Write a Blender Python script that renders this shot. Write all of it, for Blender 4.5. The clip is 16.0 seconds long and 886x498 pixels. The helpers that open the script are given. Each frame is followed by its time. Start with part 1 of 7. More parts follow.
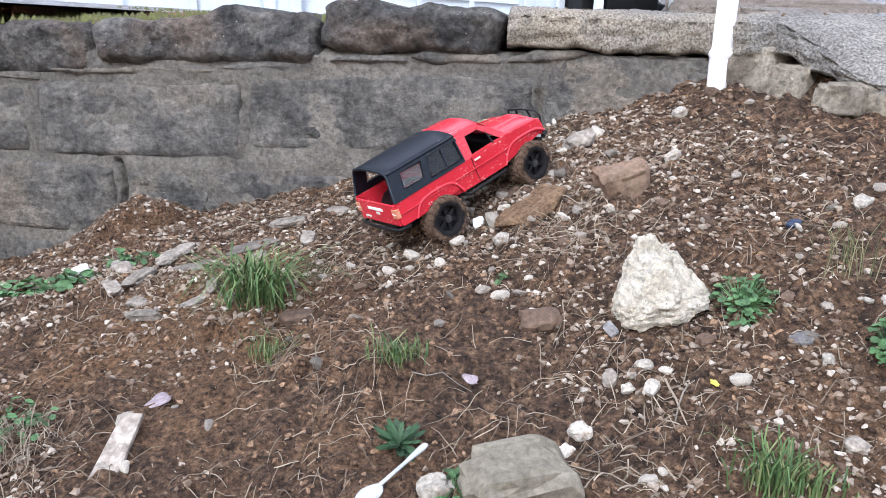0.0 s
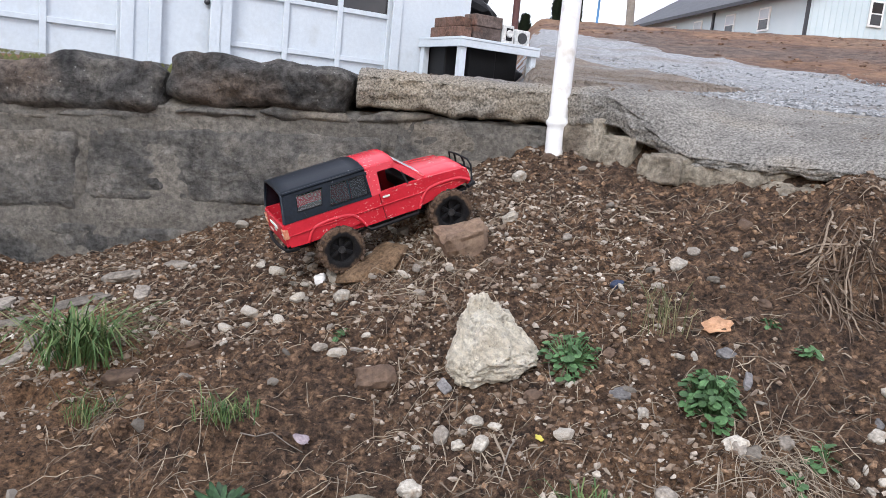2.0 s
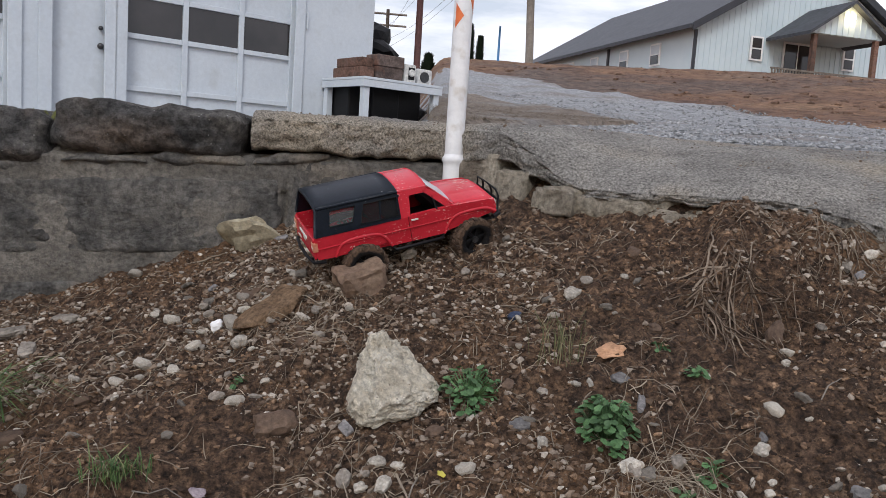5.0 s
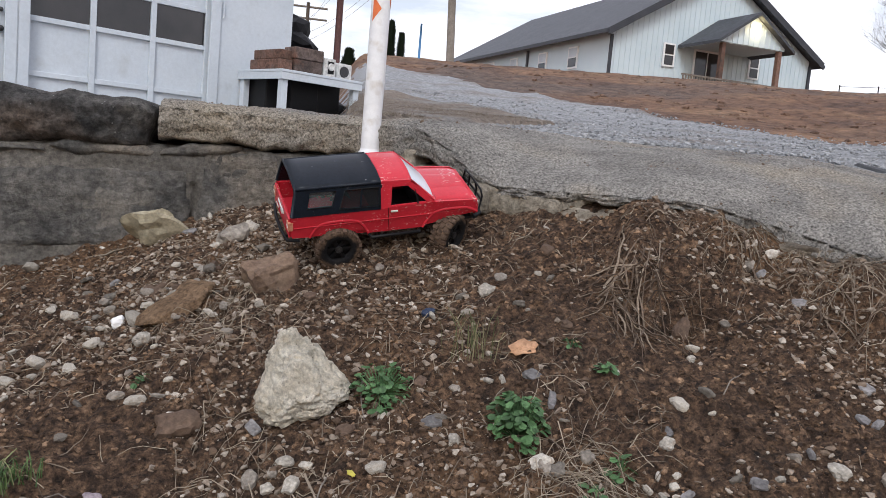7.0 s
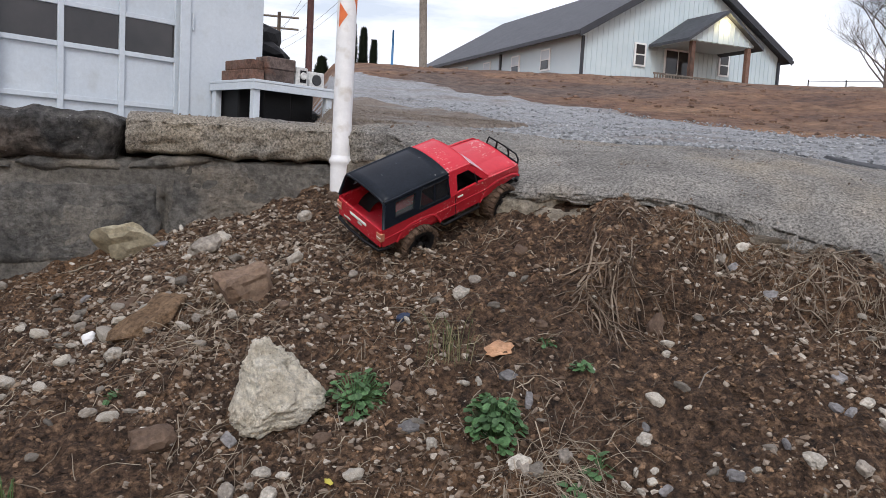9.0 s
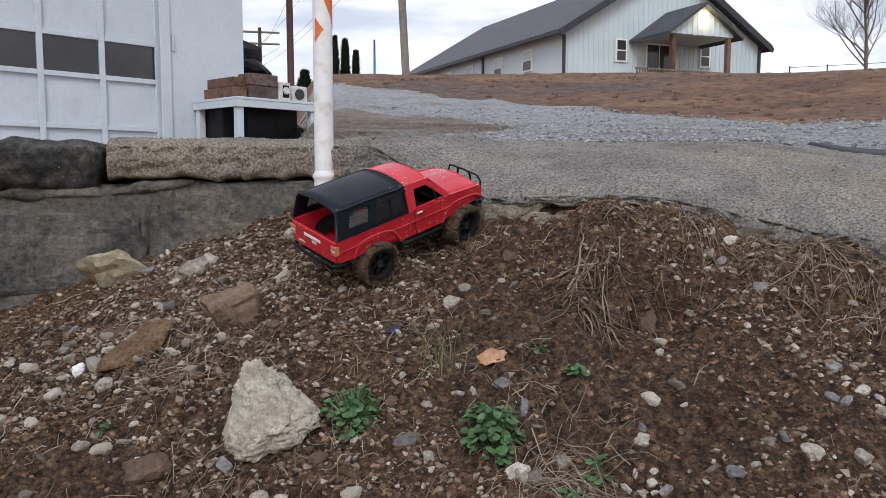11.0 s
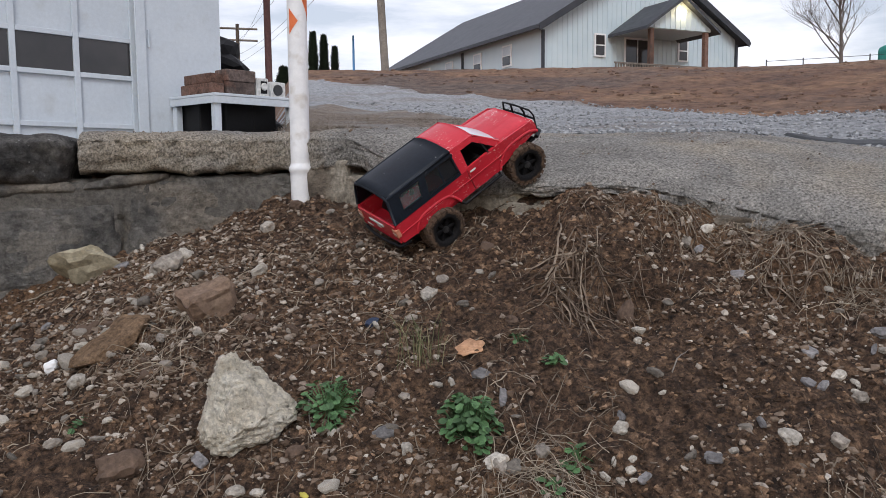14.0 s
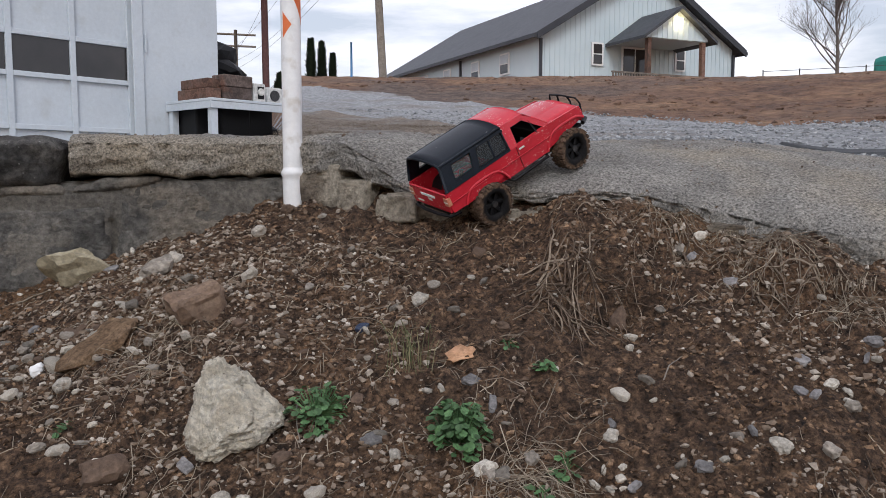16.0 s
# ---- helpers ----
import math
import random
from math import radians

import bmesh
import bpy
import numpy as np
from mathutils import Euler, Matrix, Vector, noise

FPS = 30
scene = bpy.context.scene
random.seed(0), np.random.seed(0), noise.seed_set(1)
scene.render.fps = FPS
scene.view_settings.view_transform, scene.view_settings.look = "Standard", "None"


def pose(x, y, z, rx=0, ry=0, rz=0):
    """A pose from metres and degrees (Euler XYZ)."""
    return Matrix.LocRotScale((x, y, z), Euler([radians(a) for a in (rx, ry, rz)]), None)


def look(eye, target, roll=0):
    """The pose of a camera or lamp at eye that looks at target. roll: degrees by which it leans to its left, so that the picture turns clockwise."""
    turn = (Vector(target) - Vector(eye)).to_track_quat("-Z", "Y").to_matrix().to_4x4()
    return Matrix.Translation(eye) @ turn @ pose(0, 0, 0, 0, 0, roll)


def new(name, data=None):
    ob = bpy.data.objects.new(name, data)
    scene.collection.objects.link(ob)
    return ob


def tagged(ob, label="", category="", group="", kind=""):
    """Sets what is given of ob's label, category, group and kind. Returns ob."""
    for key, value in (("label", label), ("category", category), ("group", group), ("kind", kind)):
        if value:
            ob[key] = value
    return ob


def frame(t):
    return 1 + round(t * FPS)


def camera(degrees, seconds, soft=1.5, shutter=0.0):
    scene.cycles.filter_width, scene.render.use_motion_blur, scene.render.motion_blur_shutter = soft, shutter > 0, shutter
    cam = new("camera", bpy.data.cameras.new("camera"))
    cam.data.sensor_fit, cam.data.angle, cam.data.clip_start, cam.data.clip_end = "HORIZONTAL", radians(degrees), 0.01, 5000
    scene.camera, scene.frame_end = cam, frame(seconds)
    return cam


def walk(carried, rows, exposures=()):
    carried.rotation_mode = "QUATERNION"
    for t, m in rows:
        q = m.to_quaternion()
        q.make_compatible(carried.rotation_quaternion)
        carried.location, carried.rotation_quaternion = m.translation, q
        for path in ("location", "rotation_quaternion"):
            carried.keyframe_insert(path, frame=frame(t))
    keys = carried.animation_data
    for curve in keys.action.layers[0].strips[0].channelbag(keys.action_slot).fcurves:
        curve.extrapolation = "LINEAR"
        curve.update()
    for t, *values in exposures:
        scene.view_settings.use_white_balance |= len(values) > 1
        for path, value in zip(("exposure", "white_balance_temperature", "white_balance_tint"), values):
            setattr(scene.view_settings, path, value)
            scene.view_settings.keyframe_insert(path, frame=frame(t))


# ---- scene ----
EXPOSURES = [(0, 1.36, 5900, 10), (0.5, 0.85, 6000, 10), (1.0, 0.8, 6150, 10), (1.5, 0.85, 6150, 10), (2.0, 0.86, 6250, 10), (2.5, 0.85, 6300, 10), (3.0, 0.78, 6400, 10), (3.5, 0.45, 6400, 10), (4.0, 0.0, 6400, 10), (6.5, 0.3, 6400, 10), (9.0, 0.26, 6400, 10), (11.5, 0.1, 6350, 10), (16, 0.06, 6350, 10)]
cam = camera(58.0, 16.0, soft=0.85)
walk(cam, [
    (0, pose(-0.171, 0.001, 1.002, 75.66, -2.73, -0.08)),
    (0.5, pose(-0.164, -0.002, 1.008, 76.88, -3.62, -1.76)),
    (1, pose(-0.152, -0.005, 1.014, 78.30, -4.09, -2.96)),
    (1.5, pose(-0.131, -0.010, 1.014, 79.73, -4.73, -5.77)),
    (2, pose(-0.113, -0.012, 1.011, 80.33, -5.44, -9.29)),
    (2.5, pose(-0.104, -0.017, 1.010, 80.46, -4.85, -10.18)),
    (3, pose(-0.103, -0.021, 1.014, 81.05, -3.25, -11.09)),
    (3.5, pose(-0.091, -0.026, 1.018, 82.45, -3.77, -14.04)),
    (4, pose(-0.084, -0.031, 1.021, 83.52, -3.98, -14.92)),
    (6.5, pose(-0.069, -0.013, 1.008, 83.49, -4.70, -19.76)),
    (7, pose(-0.061, -0.011, 1.012, 83.75, -5.02, -21.47)),
    (7.5, pose(-0.052, -0.019, 1.013, 83.98, -4.08, -22.36)),
    (8, pose(-0.055, -0.023, 1.013, 84.15, -3.51, -23.06)),
    (8.5, pose(-0.047, -0.024, 1.010, 84.31, -3.53, -23.10)),
    (9, pose(-0.045, -0.014, 1.009, 84.25, -3.25, -23.12)),
    (11.5, pose(-0.023, -0.012, 1.020, 84.72, 0.33, -24.09)),
    (12, pose(-0.016, -0.012, 1.013, 84.56, 0.34, -24.31)),
    (12.5, pose(-0.011, -0.014, 1.011, 84.29, 0.93, -24.52)),
    (13, pose(-0.018, -0.012, 1.011, 84.28, 0.74, -25.18)),
    (13.5, pose(-0.020, -0.008, 1.009, 84.33, 0.56, -25.32)),
    (14, pose(-0.016, -0.006, 1.006, 84.39, 0.45, -25.28)),
    (14.5, pose(-0.012, -0.004, 1.003, 84.60, 0.35, -25.30)),
    (15, pose(-0.010, -0.005, 1.002, 84.68, 0.21, -25.20)),
    (15.5, pose(-0.003, -0.002, 1.002, 84.74, 0.06, -25.28)),
    (16, pose(-0.000, 0.000, 1.000, 84.91, -0.00, -25.48)),
], exposures=EXPOSURES)

# ---- world and light: flat evening light under thin cloud, brighter sky behind the viewer ----
world = bpy.data.worlds.new("evening_sky")
scene.world = world
world.use_nodes = True
wn, wl = world.node_tree.nodes, world.node_tree.links
sky = wn.new("ShaderNodeTexSky")
sky.sky_type, sky.sun_disc = "NISHITA", False
sky.sun_elevation, sky.sun_rotation = radians(9), radians(205)
sky_gain = wn.new("ShaderNodeMix")
sky_gain.data_type, sky_gain.blend_type = "RGBA", "MULTIPLY"
sky_gain.inputs["Factor"].default_value = 1.0
sky_gain.inputs["B"].default_value = (1.6, 1.6, 1.6, 1)
wl.new(sky.outputs[0], sky_gain.inputs["A"])
wco, wmap, wnoise, wramp, wmix = (wn.new("ShaderNode" + k) for k in ("TexCoord", "Mapping", "TexNoise", "ValToRGB", "Mix"))
wmap.inputs["Scale"].default_value = (2.0, 2.0, 9.0)
wnoise.inputs["Scale"].default_value, wnoise.inputs["Detail"].default_value, wnoise.inputs["Roughness"].default_value = 1.6, 7, 0.55
wramp.color_ramp.elements[0].position, wramp.color_ramp.elements[0].color = 0.4, (5.2, 5.4, 6.4, 1)
wramp.color_ramp.elements[1].position, wramp.color_ramp.elements[1].color = 0.54, (8.9, 8.6, 9.4, 1)
wmix.data_type = "RGBA"
wmix.inputs["Factor"].default_value = 0.82
wl.new(wco.outputs["Generated"], wmap.inputs[0]), wl.new(wmap.outputs[0], wnoise.inputs["Vector"])
wl.new(wnoise.outputs[0], wramp.inputs[0]), wl.new(sky_gain.outputs["Result"], wmix.inputs["A"])
wl.new(wramp.outputs[0], wmix.inputs["B"]), wl.new(wmix.outputs["Result"], wn["Background"].inputs["Color"])
wn["Background"].inputs["Strength"].default_value = 0.119
sun_data = bpy.data.lights.new("sun", "SUN")
sun_data.energy, sun_data.angle, sun_data.color = 1.5, radians(20), (0.96, 0.98, 1.0)
sun = new("sun", sun_data)
sun.matrix_world = look((-6, -12, 12), (0, 0, 0))


# ---- materials ----
def links(m):
    return m.node_tree.nodes, m.node_tree.links


def mat(name, cols, scale=8.0, rough=0.9, bump=0.3, bscale=60.0, stain=None, metal=0.0, rand=0.0, island=False, depth=0.01, speck=None, spec=0.3, grain=0.3):
    """Two scales of colour noise, optional stains and specks, fine relief. cols: two or three base colours."""
    m = bpy.data.materials.new(name)
    m.use_nodes = True
    n, l = links(m)
    b = n["Principled BSDF"]
    co = n.new("ShaderNodeTexCoord")
    vec = co.outputs["Object"]
    tex = n.new("ShaderNodeTexNoise")
    tex.inputs["Scale"].default_value, tex.inputs["Detail"].default_value, tex.inputs["Roughness"].default_value = scale, 8, 0.65
    l.new(vec, tex.inputs["Vector"])
    ramp = n.new("ShaderNodeValToRGB")
    els = ramp.color_ramp.elements
    while len(els) < len(cols):
        els.new(0.5)
    for i, c in enumerate(cols):
        els[i].position, els[i].color = 0.32 + 0.36 * i / max(1, len(cols) - 1), (*c, 1)
    src = tex.outputs[0]
    if island:
        g = n.new("ShaderNodeNewGeometry")
        mx = n.new("ShaderNodeMath")
        mx.operation = "MULTIPLY_ADD"
        l.new(g.outputs["Random Per Island"], mx.inputs[0])
        mx.inputs[1].default_value = 0.8
        t2 = n.new("ShaderNodeMath")
        t2.operation = "MULTIPLY_ADD"
        l.new(src, t2.inputs[0])
        t2.inputs[1].default_value, t2.inputs[2].default_value = 0.4, -0.1
        l.new(t2.outputs[0], mx.inputs[2])
        src = mx.outputs[0]
        for i in range(len(cols)):
            els[i].position = i / max(1, len(cols) - 1)
    l.new(src, ramp.inputs[0])
    out = ramp.outputs[0]
    if stain:
        col, sc, lo, hi = stain
        t3, r3, mix = n.new("ShaderNodeTexNoise"), n.new("ShaderNodeMapRange"), n.new("ShaderNodeMix")
        t3.inputs["Scale"].default_value, t3.inputs["Detail"].default_value = sc, 5
        l.new(vec, t3.inputs["Vector"]), l.new(t3.outputs[0], r3.inputs["Value"])
        r3.inputs["From Min"].default_value, r3.inputs["From Max"].default_value = lo, hi
        mix.data_type = "RGBA"
        mix.inputs["B"].default_value = (*col, 1)
        l.new(r3.outputs[0], mix.inputs["Factor"]), l.new(out, mix.inputs["A"])
        out = mix.outputs["Result"]
    if speck:
        col, sc, size = speck
        v, r4, mix = n.new("ShaderNodeTexVoronoi"), n.new("ShaderNodeMapRange"), n.new("ShaderNodeMix")
        v.inputs["Scale"].default_value = sc
        l.new(vec, v.inputs["Vector"]), l.new(v.outputs["Distance"], r4.inputs["Value"])
        r4.inputs["From Min"].default_value, r4.inputs["From Max"].default_value = size, size * 0.6
        r4.inputs["To Min"].default_value, r4.inputs["To Max"].default_value = 0, 0.85
        mix.data_type = "RGBA"
        mix.inputs["B"].default_value = (*col, 1)
        l.new(r4.outputs[0], mix.inputs["Factor"]), l.new(out, mix.inputs["A"])
        out = mix.outputs["Result"]
    if grain and bump:
        t6, r6, mg = n.new("ShaderNodeTexNoise"), n.new("ShaderNodeMapRange"), n.new("ShaderNodeMix")
        t6.inputs["Scale"].default_value, t6.inputs["Detail"].default_value, t6.inputs["Roughness"].default_value = bscale * 0.7, 6, 0.75
        l.new(vec, t6.inputs["Vector"]), l.new(t6.outputs[0], r6.inputs["Value"])
        r6.inputs["From Min"].default_value, r6.inputs["From Max"].default_value = 0.36, 0.64
        r6.inputs["To Min"].default_value, r6.inputs["To Max"].default_value = 1 - grain, 1 + grain
        mg.data_type, mg.blend_type = "RGBA", "MULTIPLY"
        mg.inputs["Factor"].default_value = 1.0
        l.new(out, mg.inputs["A"]), l.new(r6.outputs[0], mg.inputs["B"])
        out = mg.outputs["Result"]
    if rand:
        oi, hsv, mr = n.new("ShaderNodeObjectInfo"), n.new("ShaderNodeHueSaturation"), n.new("ShaderNodeMapRange")
        l.new(oi.outputs["Random"], mr.inputs["Value"])
        mr.inputs["To Min"].default_value, mr.inputs["To Max"].default_value = 1 - rand, 1 + rand
        l.new(mr.outputs[0], hsv.inputs["Value"]), l.new(out, hsv.inputs["Color"])
        out = hsv.outputs[0]
    l.new(out, b.inputs["Base Color"])
    b.inputs["Roughness"].default_value, b.inputs["Metallic"].default_value = rough, metal
    b.inputs["Specular IOR Level"].default_value = spec
    if bump:
        t5, bp = n.new("ShaderNodeTexNoise"), n.new("ShaderNodeBump")
        t5.inputs["Scale"].default_value, t5.inputs["Detail"].default_value, t5.inputs["Roughness"].default_value = bscale, 9, 0.7
        l.new(vec, t5.inputs["Vector"]), l.new(t5.outputs[0], bp.inputs["Height"])
        bp.inputs["Strength"].default_value, bp.inputs["Distance"].default_value = bump, depth
        l.new(bp.outputs[0], b.inputs["Normal"])
    return m


def glass(name, tint=(0.8, 0.85, 0.85), rough=0.05, alpha=0.25, spec=0.8):
    m = bpy.data.materials.new(name)
    m.use_nodes = True
    b = m.node_tree.nodes["Principled BSDF"]
    b.inputs["Base Color"].default_value = (*tint, 1)
    b.inputs["Roughness"].default_value, b.inputs["Alpha"].default_value = rough, alpha
    b.inputs["Specular IOR Level"].default_value = spec
    return m


def glow(name, col, power):
    m = bpy.data.materials.new(name)
    m.use_nodes = True
    b = m.node_tree.nodes["Principled BSDF"]
    b.inputs["Base Color"].default_value = (*col, 1)
    b.inputs["Emission Color"].default_value = (*col, 1)
    b.inputs["Emission Strength"].default_value = power
    return m


DIRT = mat("soil", [(0.019, 0.012, 0.008), (0.086, 0.051, 0.031), (0.225, 0.14, 0.084)], 38, 0.95, 1.0, 130, ((0.17, 0.095, 0.048), 1.5, 0.5, 0.74), depth=0.02, grain=0.8)
BANK = mat("red_bank_soil", [(0.1, 0.062, 0.048), (0.19, 0.108, 0.068), (0.28, 0.175, 0.105)], 0.35, 0.95, 0.8, 5, ((0.13, 0.095, 0.078), 0.16, 0.5, 0.64), depth=0.2, grain=0.45)
DRYGRASS = mat("dry_grass", [(0.16, 0.128, 0.102), (0.25, 0.205, 0.166), (0.2, 0.168, 0.142)], 5.0, 0.95, 1.0, 24, ((0.27, 0.26, 0.25), 1.1, 0.5, 0.7), depth=0.06, grain=0.45)
GRAVEL = mat("grey_gravel", [(0.2, 0.205, 0.212), (0.3, 0.305, 0.312), (0.4, 0.405, 0.41)], 9, 0.9, 1.0, 34, ((0.21, 0.18, 0.155), 0.6, 0.5, 0.72), depth=0.04, grain=0.4)
CONCRETE = mat("weathered_concrete", [(0.2, 0.188, 0.17), (0.3, 0.283, 0.257), (0.4, 0.373, 0.335)], 5, 0.92, 1.0, 200, ((0.38, 0.325, 0.25), 1.9, 0.5, 0.68), depth=0.016, speck=((0.55, 0.52, 0.47), 120, 0.2), grain=0.75)
STONE = mat("grey_sandstone", [(0.075, 0.073, 0.07), (0.15, 0.142, 0.13), (0.25, 0.232, 0.205)], 6, 0.92, 1.0, 60, ((0.24, 0.21, 0.172), 2.6, 0.5, 0.62), depth=0.03, rand=0.1, grain=0.45)
CAP = mat("dark_capstone", [(0.032, 0.032, 0.032), (0.096, 0.091, 0.086), (0.2, 0.186, 0.166)], 8, 0.93, 1.0, 60, ((0.15, 0.118, 0.096), 3.1, 0.5, 0.64), depth=0.035, rand=0.12, grain=0.55, speck=((0.3, 0.295, 0.28), 32, 0.1))
MORTAR = mat("mortar", [(0.095, 0.088, 0.078), (0.15, 0.138, 0.121), (0.21, 0.192, 0.165)], 5, 0.95, 0.9, 90, ((0.085, 0.08, 0.072), 2.5, 0.48, 0.66), depth=0.012, grain=0.4)
PEBBLE = mat("pebble_mix", [(0.045, 0.028, 0.018), (0.085, 0.055, 0.036), (0.125, 0.084, 0.056), (0.165, 0.118, 0.083), (0.2, 0.15, 0.11), (0.235, 0.188, 0.146), (0.29, 0.245, 0.198), (0.4, 0.35, 0.29), (0.6, 0.56, 0.5)], 30, 0.85, 0.4, 180, island=True, depth=0.003)
LOOSE = mat("loose_stone", [(0.14, 0.12, 0.1), (0.26, 0.232, 0.196)], 22, 0.88, 0.5, 120, rand=0.45, depth=0.004)
PALE = mat("pale_stone", [(0.3, 0.27, 0.225), (0.5, 0.465, 0.405)], 40, 0.88, 0.6, 120, ((0.2, 0.155, 0.112), 34, 0.52, 0.68), rand=0.28, depth=0.004)
GREYROCK = mat("slate_grey_stone", [(0.12, 0.113, 0.112), (0.21, 0.2, 0.195)], 22, 0.85, 0.5, 120, rand=0.3, depth=0.004)
BUFF = mat("buff_sandstone", [(0.19, 0.162, 0.124), (0.3, 0.262, 0.206), (0.4, 0.355, 0.285)], 7, 0.93, 1.0, 80, ((0.15, 0.122, 0.094), 4, 0.5, 0.66), depth=0.02, grain=0.4)
BROWNSTONE = mat("brown_stone", [(0.075, 0.05, 0.036), (0.13, 0.088, 0.062)], 16, 0.9, 0.6, 110, rand=0.25, depth=0.004)
TRAVERTINE = mat("porous_limestone", [(0.52, 0.455, 0.35), (0.72, 0.655, 0.535), (0.84, 0.79, 0.68)], 18, 0.92, 1.0, 120, ((0.4, 0.32, 0.22), 9, 0.6, 0.74), depth=0.018, speck=((0.26, 0.215, 0.16), 50, 0.1), grain=0.28)
ROOT = mat("dry_root", [(0.05, 0.034, 0.024), (0.1, 0.07, 0.05), (0.16, 0.12, 0.088), (0.28, 0.225, 0.17)], 60, 0.95, 0.2, 200, island=True)
STRAW = mat("straw", [(0.1, 0.076, 0.055), (0.2, 0.16, 0.12), (0.4, 0.335, 0.25)], 60, 0.9, 0.0, island=True)
LEAF = mat("green_leaf", [(0.035, 0.075, 0.03), (0.07, 0.14, 0.055), (0.13, 0.21, 0.09)], 50, 0.6, 0.3, 200, rand=0.4, depth=0.002)
BLADE = mat("grass_blade", [(0.028, 0.06, 0.02), (0.06, 0.11, 0.035), (0.1, 0.15, 0.05), (0.28, 0.24, 0.13)], 60, 0.7, 0.0, island=True)
MOSS = mat("moss", [(0.07, 0.06, 0.04), (0.13, 0.14, 0.04), (0.1, 0.075, 0.055)], 25, 0.95, 0.8, 150, depth=0.01)
WHITEPAINT = mat("white_paint", [(0.5, 0.545, 0.59), (0.56, 0.605, 0.645)], 1.5, 0.55, 0.1, 30, ((0.46, 0.49, 0.51), 3.5, 0.58, 0.8), grain=0.05)
PVC = mat("white_plastic_pipe", [(0.7, 0.7, 0.7), (0.8, 0.8, 0.8)], 5, 0.45, 0.05, 40, ((0.42, 0.36, 0.28), 11, 0.56, 0.72), grain=0.06)
ORANGE = mat("orange_tape", [(0.62, 0.13, 0.04), (0.7, 0.18, 0.06)], 30, 0.6, 0.0)
SIDING = mat("pale_metal_siding", [(0.5, 0.585, 0.62), (0.56, 0.635, 0.665)], 0.5, 0.5, 0.0)
ROOF = mat("charcoal_roof", [(0.05, 0.054, 0.062), (0.075, 0.08, 0.09)], 1.2, 0.6, 0.3, 8)
TRIM = mat("charcoal_trim", [(0.035, 0.038, 0.045), (0.05, 0.052, 0.06)], 2, 0.5, 0.0)
WOOD = mat("brown_timber", [(0.08, 0.045, 0.035), (0.17, 0.095, 0.07), (0.14, 0.1, 0.085)], 7, 0.85, 0.4, 40, ((0.07, 0.05, 0.04), 3, 0.55, 0.7), rand=0.25)
DARKWOOD = mat("dark_weathered_timber", [(0.045, 0.035, 0.032), (0.1, 0.075, 0.066), (0.16, 0.125, 0.112)], 9, 0.9, 0.6, 45, ((0.14, 0.075, 0.055), 4, 0.52, 0.66), rand=0.2)
POLEWOOD = mat("weathered_pole_wood", [(0.14, 0.12, 0.1), (0.22, 0.19, 0.16)], 4, 0.9, 0.3, 30)
RUST = mat("maroon_steel", [(0.07, 0.03, 0.028), (0.1, 0.045, 0.04)], 5, 0.7, 0.2, 40)
DARKGLASS = mat("dark_window_glass", [(0.03, 0.028, 0.028), (0.045, 0.04, 0.04)], 2, 0.06, 0.0, spec=0.6)
BLACK = mat("black_plastic", [(0.005, 0.005, 0.006), (0.011, 0.011, 0.012)], 60, 0.5, 0.1, 300, depth=0.001, spec=0.2)
TOPPER = mat("matt_black_topper", [(0.004, 0.007, 0.012), (0.008, 0.012, 0.019)], 20, 0.38, 0.08, 200, ((0.16, 0.16, 0.16), 60, 0.68, 0.75), depth=0.001, spec=0.22)
def scuffed_paint():
    """Red lacquer with long scratches and chips gathered in patches."""
    m = mat("scuffed_red_paint", [(0.46, 0.017, 0.03), (0.56, 0.026, 0.044)], 10, 0.24, 0.03, 150, depth=0.001, spec=0.5, grain=0.06)
    n, l = links(m)
    b = n["Principled BSDF"]
    base = b.inputs["Base Color"].links[0].from_socket
    co = n.new("ShaderNodeTexCoord")
    facs = []
    for stretch, scale, lo, hi in (((0.3, 1, 1), 210, 0.63, 0.68), ((1, 1, 1), 190, 0.64, 0.69), ((1, 1, 1), 16, 0.46, 0.6)):
        mp, t, r = n.new("ShaderNodeMapping"), n.new("ShaderNodeTexNoise"), n.new("ShaderNodeMapRange")
        mp.inputs["Scale"].default_value, mp.inputs["Rotation"].default_value = stretch, (0, 0.4, 0)
        t.inputs["Scale"].default_value, t.inputs["Detail"].default_value = scale, 4
        r.inputs["From Min"].default_value, r.inputs["From Max"].default_value = lo, hi
        l.new(co.outputs["Object"], mp.inputs[0]), l.new(mp.outputs[0], t.inputs["Vector"]), l.new(t.outputs[0], r.inputs["Value"])
        facs.append(r.outputs[0])
    mx, mul, mix = n.new("ShaderNodeMath"), n.new("ShaderNodeMath"), n.new("ShaderNodeMix")
    mx.operation, mul.operation, mix.data_type = "MAXIMUM", "MULTIPLY", "RGBA"
    l.new(facs[0], mx.inputs[0]), l.new(facs[1], mx.inputs[1]), l.new(mx.outputs[0], mul.inputs[0]), l.new(facs[2], mul.inputs[1])
    mix.inputs["B"].default_value = (0.6, 0.34, 0.32, 1)
    l.new(mul.outputs[0], mix.inputs["Factor"]), l.new(base, mix.inputs["A"]), l.new(mix.outputs["Result"], b.inputs["Base Color"])
    return m


